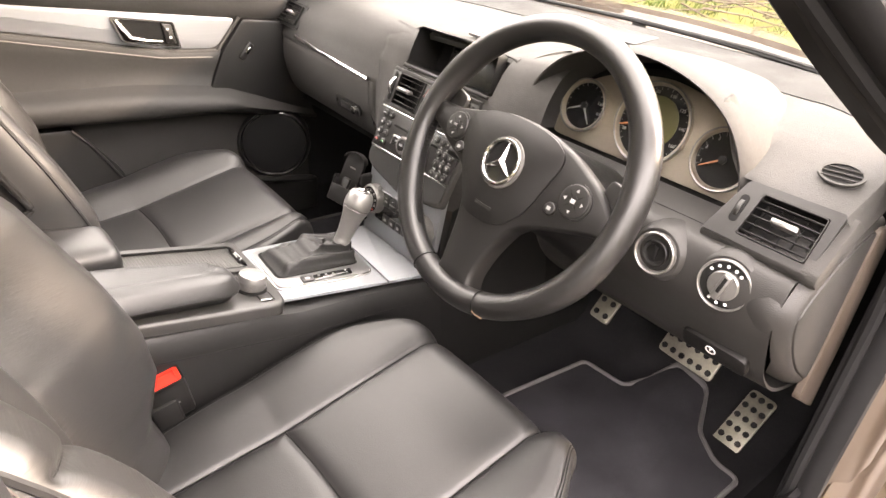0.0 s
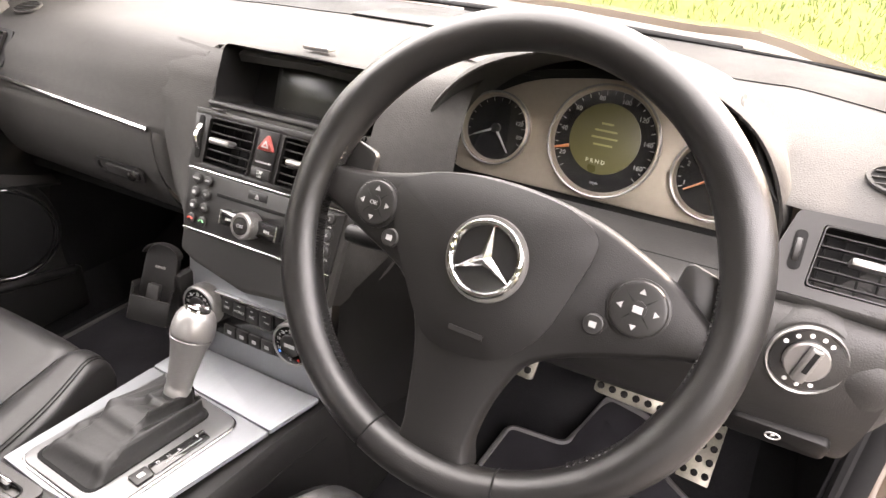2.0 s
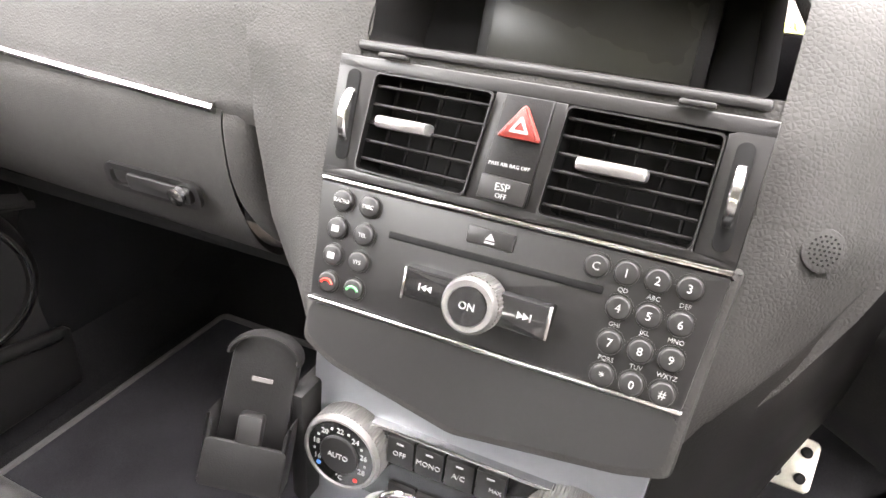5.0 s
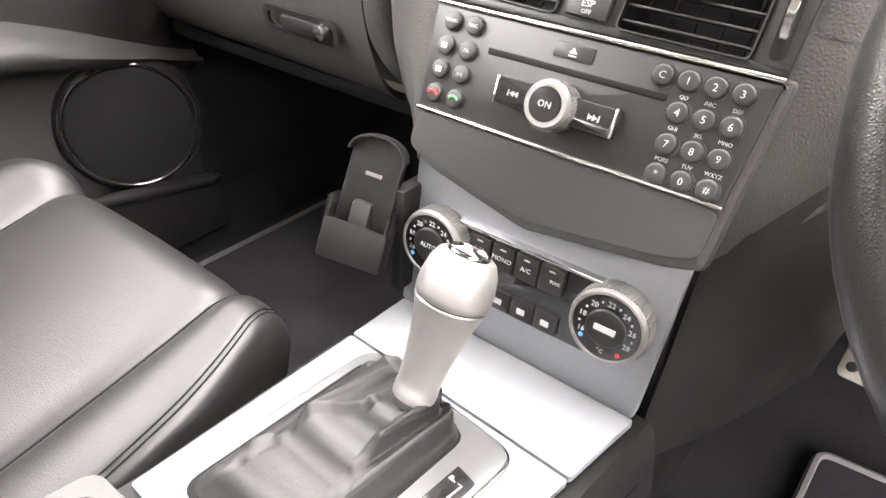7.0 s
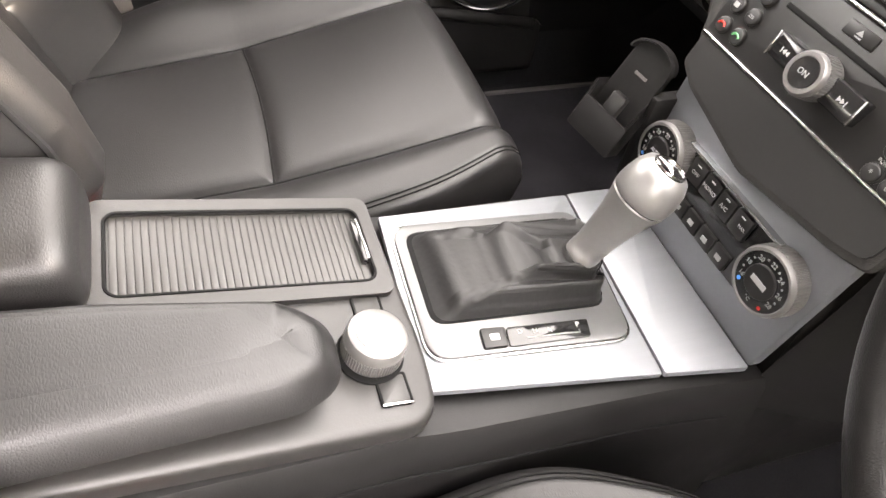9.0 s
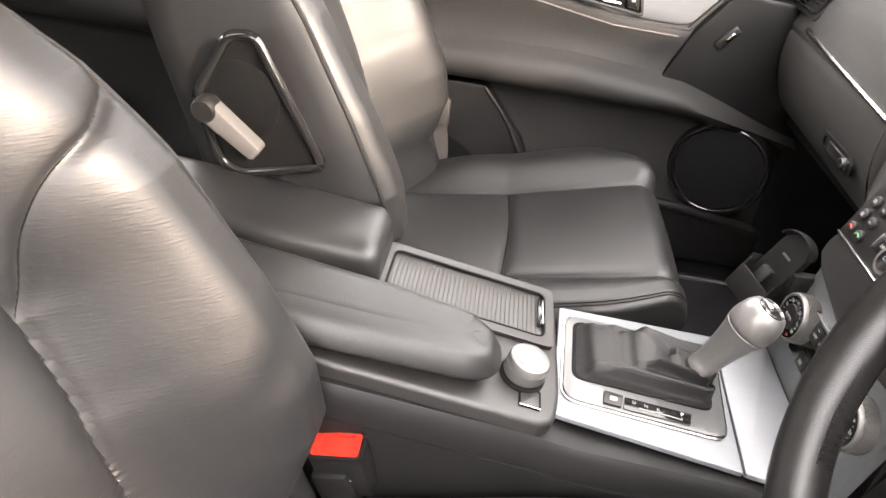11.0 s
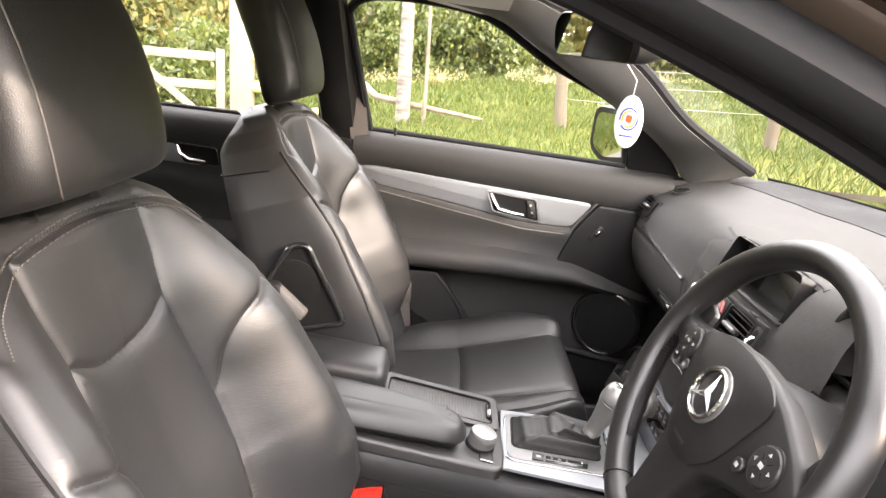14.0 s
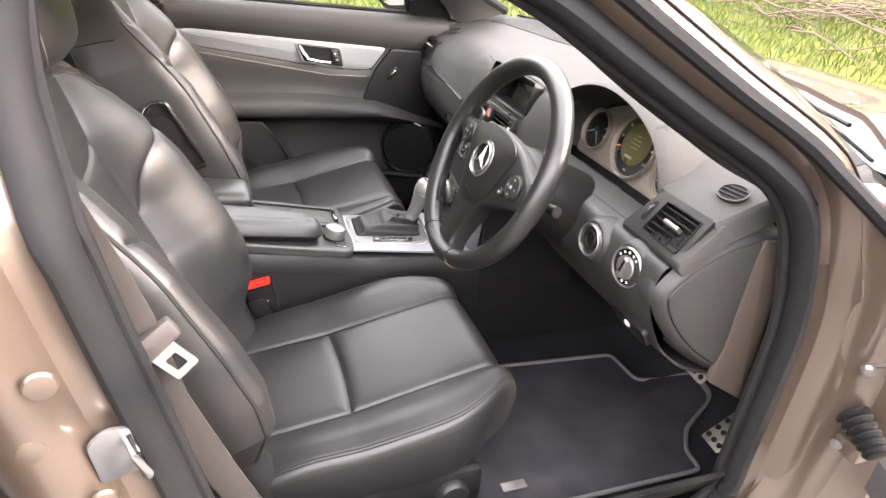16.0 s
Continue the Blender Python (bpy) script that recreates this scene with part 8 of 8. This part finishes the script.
GRASS = surface("rough grass", (0.130, 0.128, 0.028), 0.85, var=0.45, var_scale=0.45, grain=0.8, grain_scale=45, spec=0.08)
for nd in GRASS.node_tree.nodes:
    if nd.bl_idname == "ShaderNodeMix":  # green turf with worn sandy patches
        nd.inputs[6].default_value, nd.inputs[7].default_value = (0.034, 0.054, 0.007, 1), (0.088, 0.082, 0.022, 1)
BLADE = leafy("grass blades", ((0.024, 0.045, 0.004), (0.046, 0.070, 0.006), (0.084, 0.086, 0.013), (0.034, 0.060, 0.005)), 0.7, 0.35)
BLADE_DRY = leafy("pale grass blades", ((0.024, 0.045, 0.006), (0.044, 0.068, 0.009), (0.084, 0.084, 0.021), (0.034, 0.056, 0.006)), 0.7, 0.35)
ASPHALT = surface("worn driveway asphalt", (0.095, 0.087, 0.079), 0.9, var=0.25, var_scale=1.6, grain=1.0, grain_scale=130)
LEAF_H = leafy("hedge leaves", ((0.035, 0.055, 0.012), (0.075, 0.095, 0.022), (0.13, 0.14, 0.035), (0.05, 0.075, 0.018)), 0.45)
LEAF_W = leafy("autumn wood leaves", ((0.035, 0.050, 0.014), (0.09, 0.095, 0.024), (0.17, 0.125, 0.03), (0.06, 0.08, 0.02)), 0.6)
BARK = surface("brown bark", (0.15, 0.11, 0.08), 0.9, var=0.4, var_scale=5, grain=1.0, grain_scale=60, stretch=(1, 1, 0.25))
TIMBER = surface("weathered timber", (0.085, 0.066, 0.046), 0.85, var=0.3, var_scale=7, grain=0.8, grain_scale=120, stretch=(1, 1, 0.1))
TWIG = surface("dry brown twigs", (0.075, 0.052, 0.034), 0.9, var=0.3)
PALE = surface("pale weathered gate timber", (0.135, 0.120, 0.094), 0.8, var=0.2, var_scale=6, grain=0.6, grain_scale=120)
WIRE = surface("fence wire", (0.35, 0.34, 0.33), 0.5, metal=0.8)


def birch():
    m, nt, p = mat_base("birch bark")
    N, Lk = nt.nodes, nt.links
    tc, mp, nz, rp = N.new("ShaderNodeTexCoord"), N.new("ShaderNodeMapping"), N.new("ShaderNodeTexNoise"), N.new("ShaderNodeValToRGB")
    mp.inputs["Scale"].default_value = (2.0, 2.0, 9.0)
    nz.inputs["Scale"].default_value, nz.inputs["Detail"].default_value = 2.2, 6
    rp.color_ramp.elements[0].position, rp.color_ramp.elements[0].color = 0.40, (0.08, 0.06, 0.05, 1)
    rp.color_ramp.elements[1].position, rp.color_ramp.elements[1].color = 0.52, (0.15, 0.135, 0.112, 1)
    Lk.new(tc.outputs["Object"], mp.inputs[0])
    Lk.new(mp.outputs[0], nz.inputs["Vector"])
    Lk.new(nz.outputs[0], rp.inputs[0])
    Lk.new(rp.outputs[0], p.inputs["Base Color"])
    p.inputs["Roughness"].default_value = 0.8
    return m


BIRCH = birch()


def ground_z(x, y):
    r = math.hypot(x, y)
    yy = max(-40, min(40, y))
    return 0.085 * yy * smooth01((r - 3) / 4) + (0.10 * noise.noise(Vector((x * 0.22, y * 0.22, 0))) + 0.03 * noise.noise(Vector((x * 0.9, y * 0.9, 3)))) * smooth01((r - 3) / 3)


def ground_fn(u, v):
    a = u * math.tau
    r = 0.2 + 320 * v ** 3.4
    x, y = r * math.cos(a), r * math.sin(a)
    return (x, y, ground_z(x, y) - 0.02)


single("ground", sheet(ground_fn, 128, 90), GRASS, "rough sunlit grass field", "ground", kind="structure")


def drive_fn(u, v):
    x = lerp(-2.6, 7.0, u)
    y = lerp(-16, 4.35, v)
    x += 0.10 * noise.noise(Vector((y * 0.8, 1.7, 0))) * (1 if u < 0.02 else 0)
    y += 0.09 * noise.noise(Vector((x * 0.9, 5.1, 0))) * (1 if v > 0.98 else 0)
    return (x, y, ground_z(x, y) - 0.004)


single("road", sheet(drive_fn, 50, 80), ASPHALT, "worn grey driveway under the car", "driveway", kind="structure")

rnd = random.Random(11)


def blades(n, pick, h0, h1, w, name, label, mat):
    vs, fs = [], []
    for _ in range(n):
        x, y = pick()
        if -2.7 < x < 7.1 and -16 < y < 4.38:
            continue
        z = ground_z(x, y) - 0.03
        a = rnd.uniform(0, math.tau)
        h = rnd.uniform(h0, h1)
        dx, dy = math.cos(a) * w, math.sin(a) * w
        lx, ly = rnd.uniform(-0.6, 0.6) * h, rnd.uniform(-0.6, 0.6) * h
        k = len(vs)
        vs += [(x - dx, y - dy, z), (x + dx, y + dy, z), (x + lx * 0.4 + dx * 0.6, y + ly * 0.4 + dy * 0.6, z + h * 0.6), (x + lx, y + ly, z + h)]
        fs += [(k, k + 1, k + 2), (k, k + 2, k + 3)]
    me = bpy.data.meshes.new(name)
    me.from_pydata(vs, [], fs)
    me.materials.append(mat)
    tagged(new(name, me), label, "grass", kind="stuff")


blades(42000, lambda: (rnd.uniform(-14, -2.4), rnd.uniform(-7, 7)), 0.05, 0.16, 0.008, "grass_blades", "tufts of sunlit grass beside the driveway", BLADE)
blades(30000, lambda: (rnd.uniform(-8, 6), rnd.uniform(4.3, 12)), 0.035, 0.085, 0.006, "grass_blades", "tufts of sunlit grass before the car", BLADE_DRY)
blades(26000, lambda: (rnd.uniform(-34, -14), rnd.uniform(-12, 16)), 0.10, 0.24, 0.03, "grass_blades", "long grass of the field", BLADE)


def trunk_pts(x, y, h, lean=(0, -0.09), wob=0.04, n=9):
    z0 = ground_z(x, y) - 0.05
    return [(x + lean[0] * h * t + wob * math.sin(5 * t + x), y + lean[1] * h * t + wob * math.cos(4 * t + y), z0 + h * t) for t in np.linspace(0, 1, n)]


def leaves_bm(centres, count, spread, size, seed):
    r = random.Random(seed)
    vs, fs = [], []
    for _ in range(count):
        c, rad = r.choice(centres)
        d = Vector((r.gauss(0, 1), r.gauss(0, 1), r.gauss(0, 0.8)))
        p = Vector(c) + d.normalized() * rad * r.random() ** 0.4
        s = size * r.uniform(0.6, 1.4)
        q = Euler((r.uniform(0, 6), r.uniform(0, 6), r.uniform(0, 6))).to_matrix()
        k = len(vs)
        vs += [p + q @ Vector(v) for v in ((-s, 0, 0), (0, -s * 0.5, 0), (s, 0, 0.1 * s), (0, s * 0.5, 0))]
        fs.append((k, k + 1, k + 2, k + 3))
    me = bpy.data.meshes.new("leaves")
    me.from_pydata([tuple(v) for v in vs], [], fs)
    bm = bmesh.new()
    bm.from_mesh(me)
    bpy.data.meshes.remove(me)
    return bm


def tree(x, y, h, r, bark, leaf, label, crown=900, size=0.22, seed=1, lean=(0, -0.05), bare=0.35):
    t = thing("tree", (x, y, ground_z(x, y)), label, "tree", "trees")
    pts = trunk_pts(x, y, h, lean)
    tr = part("trunk", tube(pts, [r * (1 - 0.75 * k / 8) for k in range(9)], 10), bark, t)
    q = random.Random(seed)
    centres = []
    for i in range(9):
        k = q.uniform(bare, 0.95)
        b = Vector(pts[int(k * 8)])
        a = q.uniform(0, math.tau)
        L = h * q.uniform(0.12, 0.26)
        e = b + Vector((math.cos(a) * L, math.sin(a) * L, L * q.uniform(0.3, 0.8)))
        part("limb", tube([b, lerp(b, e, 0.5) + Vector((0, 0, 0.1)), e], [r * 0.35, r * 0.22, r * 0.08], 6), bark, tr)
        centres.append((e, L * 0.75))
    centres.append((Vector(pts[-1]), h * 0.14))
    if crown:
        part("crown", leaves_bm(centres, crown, 1, size, seed), leaf, t, smooth=False)
    return t


tree(-10.85, -1.15, 9.0, 0.14, BIRCH, LEAF_W, "pale birch with patchy white bark in the grass", 500, 0.10, 3, (0, -0.03), 0.6)
tree(-10.7, -0.78, 5.5, 0.04, BARK, LEAF_W, "thin brown sapling beside the birch", 120, 0.08, 5, (0, -0.02), 0.6)
posts_at = [(-9.7, 1.53, 1.30, 0.10), (-12.2, -2.42, 1.75, 0.15), (-7.75, 4.02, 1.0, 0.085), (-3.4, 8.6, 1.25, 0.07), (-7.45, 7.85, 1.35, 0.085), (0.2, 10.8, 1.25, 0.07)]
for x, y, h, r in posts_at:
    p = thing("fence_post", (x, y, ground_z(x, y)), "weathered round timber fence post in the grass", "fence post", "fence posts")
    pts = trunk_pts(x, y, h, (0.02, -0.10), 0.012, 6)
    part("post", tube(pts, [r, r * 1.0, r * 0.98, r * 0.97, r * 0.95, r * 0.8], 10), TIMBER, p)
order = [(-12.2, -2.42), (-9.7, 1.53), (-7.75, 4.02), (-7.45, 7.85), (-3.4, 8.6), (0.2, 10.8)]
for (x0, y0), (x1, y1) in zip(order[1:], order[2:]):
    for h in (0.45, 0.72, 0.95):
        w = tube([(lerp(x0, x1, t), lerp(y0, y1, t) - 0.08 * h, lerp(ground_z(x0, y0), ground_z(x1, y1), t) + h - 0.02 * math.sin(math.pi * t)) for t in np.linspace(0, 1, 6)], 0.0035, 4)
        single("fence_wire", w, WIRE, "thin fence wire between timber posts", "fence wire", "fence wires")
lg = tube([(-12.1, -2.2, ground_z(-12.1, -2.2) + 0.75), (-11.4, -1.7, ground_z(-11.4, -1.7) + 0.42), (-10.9, -1.0, ground_z(-10.9, -1.0) + 0.30), (-10.6, 0.3, ground_z(-10.6, 0.3) + 0.06)], [0.07, 0.065, 0.06, 0.03], 8)
single("fallen_branch", lg, BARK, "fallen bare branch leaning on the post", "branch")

# gate
gate = thing("field_gate", (-5.6, -4.0, ground_z(-5.6, -4)), "pale weathered timber field gate with cross braces", "gate")
GA, GB = Vector((-5.70, -2.62, 0)), Vector((-5.35, -5.70, 0))
gz = ground_z(-5.6, -4) + 0.10
for h in (0.12, 0.36, 0.60, 0.86, 1.14):
    c = (GA + GB) / 2 + Vector((0, 0, gz + h))
    d = GB - GA
    part("rail", rbox(c, (d.length, 0.026, 0.085), 0.005, Matrix.Rotation(math.atan2(d.y, d.x), 4, "Z")), PALE, gate)
for a, b in (((0.02, 0.10), (0.5, 1.16)), ((0.5, 1.16), (0.98, 0.10)), ((0.30, 1.15), (0.02, 0.45)), ((0.70, 1.15), (0.98, 0.45))):
    p, q = GA.lerp(GB, a[0]) + Vector((0.03, 0, gz + a[1])), GA.lerp(GB, b[0]) + Vector((0.03, 0, gz + b[1]))
    d = q - p
    m = frame_of((p + q) / 2, Vector((0, 0, 1)).cross(d).cross(d) * -1, Vector((1, 0.1, 0)))
    part("brace", rbox((p + q) / 2, (0.075, d.length, 0.022), 0.004, frame_of((0, 0, 0), d, (1, 0.1, 0))), PALE, gate)
for t in (0.0, 0.5, 1.0):
    p = GA.lerp(GB, t)
    part("stile", rbox(p + Vector((0.02, 0, gz + 0.64)), (0.05, 0.085, 1.16), 0.006), PALE, gate)
gp = thing("gate_post", (-5.72, -2.42, ground_z(-5.7, -2.4)), "thick pale gate post", "gate post")
part("post", rbox((-5.72, -2.42, ground_z(-5.7, -2.4) + 0.80), (0.20, 0.20, 1.75), 0.02), PALE, gp)
YEL = surface("yellow-green lichened rails", (0.42, 0.37, 0.13), 0.85, var=0.25, var_scale=5)
rf = thing("rail_fence", (-5.9, -2.0, ground_z(-5.9, -2.0)), "lichened round rails beside the gate post", "fence")
for h in (0.28, 0.58, 0.88, 1.18):
    part("rail", tube([(-5.70, -2.36, gz + h), (-6.1, -1.95, gz + h + 0.02), (-6.5, -1.72, gz + h + 0.03)], 0.055, 10), YEL, rf)

# hedge, wood and undergrowth far behind, the wood carried on round the unseen side
def clumps(n, pick, rad, seed):
    r = random.Random(seed)
    out = []
    for _ in range(n):
        x, y, z = pick(r)
        out.append((Vector((x, y, ground_z(x, y) + z)), rad * r.uniform(0.6, 1.3)))
    return out


def foliage(name, cl, count, size, mat, seed, label):
    tagged(link_mesh(name, leaves_bm(cl, count, 1, size, seed), mat, False), label, "foliage", kind="stuff")


foliage("hedge", clumps(90, lambda r: (r.uniform(-31, -28), r.uniform(-9, 3.0), r.uniform(0.2, 3.4)), 0.9, 21), 24000, 0.12, LEAF_H, 22, "broad sunlit laurel hedge behind the field")
foliage("hedge", clumps(120, lambda r: (r.uniform(-14, -12), r.uniform(-16, -4.5), r.uniform(0.1, 1.6)), 0.6, 23), 24000, 0.07, LEAF_H, 24, "green hedge behind the gate")
# The unseen stretch up to 7.0 rad is added to block low skylight.
foliage("undergrowth", clumps(520, lambda r: (lambda a, d: (math.cos(a) * d, math.sin(a) * d, r.uniform(0, 4.2)))(r.uniform(1.2, 7.0), r.uniform(33, 42)), 1.6, 25), 66000, 0.22, LEAF_W, 26, "brown and green undergrowth along the wood's edge, its unseen stretch added to block skylight")
foliage("wood", clumps(500, lambda r: (lambda a, d: (math.cos(a) * d, math.sin(a) * d, r.uniform(2, 15)))(r.uniform(1.1, 7.0), r.uniform(42, 52)), 3.2, 27), 76000, 0.48, LEAF_W, 28, "tall autumn wood behind the field, its unseen stretch added to block skylight")
foliage("wood", clumps(440, lambda r: (lambda a, d: (math.cos(a) * d, math.sin(a) * d, r.uniform(0, 20)))(r.uniform(1.0, 7.0), r.uniform(55, 68)), 5.0, 35), 62000, 0.95, LEAF_W, 36, "dense back of the autumn wood, its unseen stretch added to block skylight")
q = random.Random(9)
for i in range(16):
    a = lerp(1.35, 3.75, (i + q.uniform(-0.3, 0.3)) / 15)
    d = q.uniform(30, 40)
    tree(math.cos(a) * d, math.sin(a) * d, q.uniform(9, 14), q.uniform(0.12, 0.22), BARK, LEAF_W, "autumn tree at the wood's edge", 700, 0.22, 40 + i, (q.uniform(-0.03, 0.03), -0.05), 0.25)
foliage("dead_grass", clumps(60, lambda r: (r.uniform(-27, -24), r.uniform(-10, 10), 0.05), 0.5, 31), 6000, 0.06, leafy("straw", ((0.24, 0.21, 0.10), (0.30, 0.26, 0.14)), 0.8), 32, "strip of bleached straw across the field")
# pile of bare branches on the verge
pile = thing("brushwood_pile", (-3.6, 5.6, ground_z(-3.6, 5.6)), "pile of bare cut branches on the grass verge", "branches")
q = random.Random(14)
for i in range(130):
    x, y = -3.7 + q.uniform(-1.9, 1.7), 5.7 + q.uniform(-0.9, 0.9)
    a = q.gauss(0.3, 0.5)
    L = q.uniform(0.5, 1.5)
    z = ground_z(x, y) + q.uniform(0.03, 0.30)
    p = [(x + math.cos(a) * L * t, y + math.sin(a) * L * t, z + 0.10 * math.sin(3 * t + i) + 0.05 * t) for t in (0, 0.33, 0.66, 1)]
    part("branch", tube(p, [0.010, 0.008, 0.006, 0.002], 5), TWIG, pile)
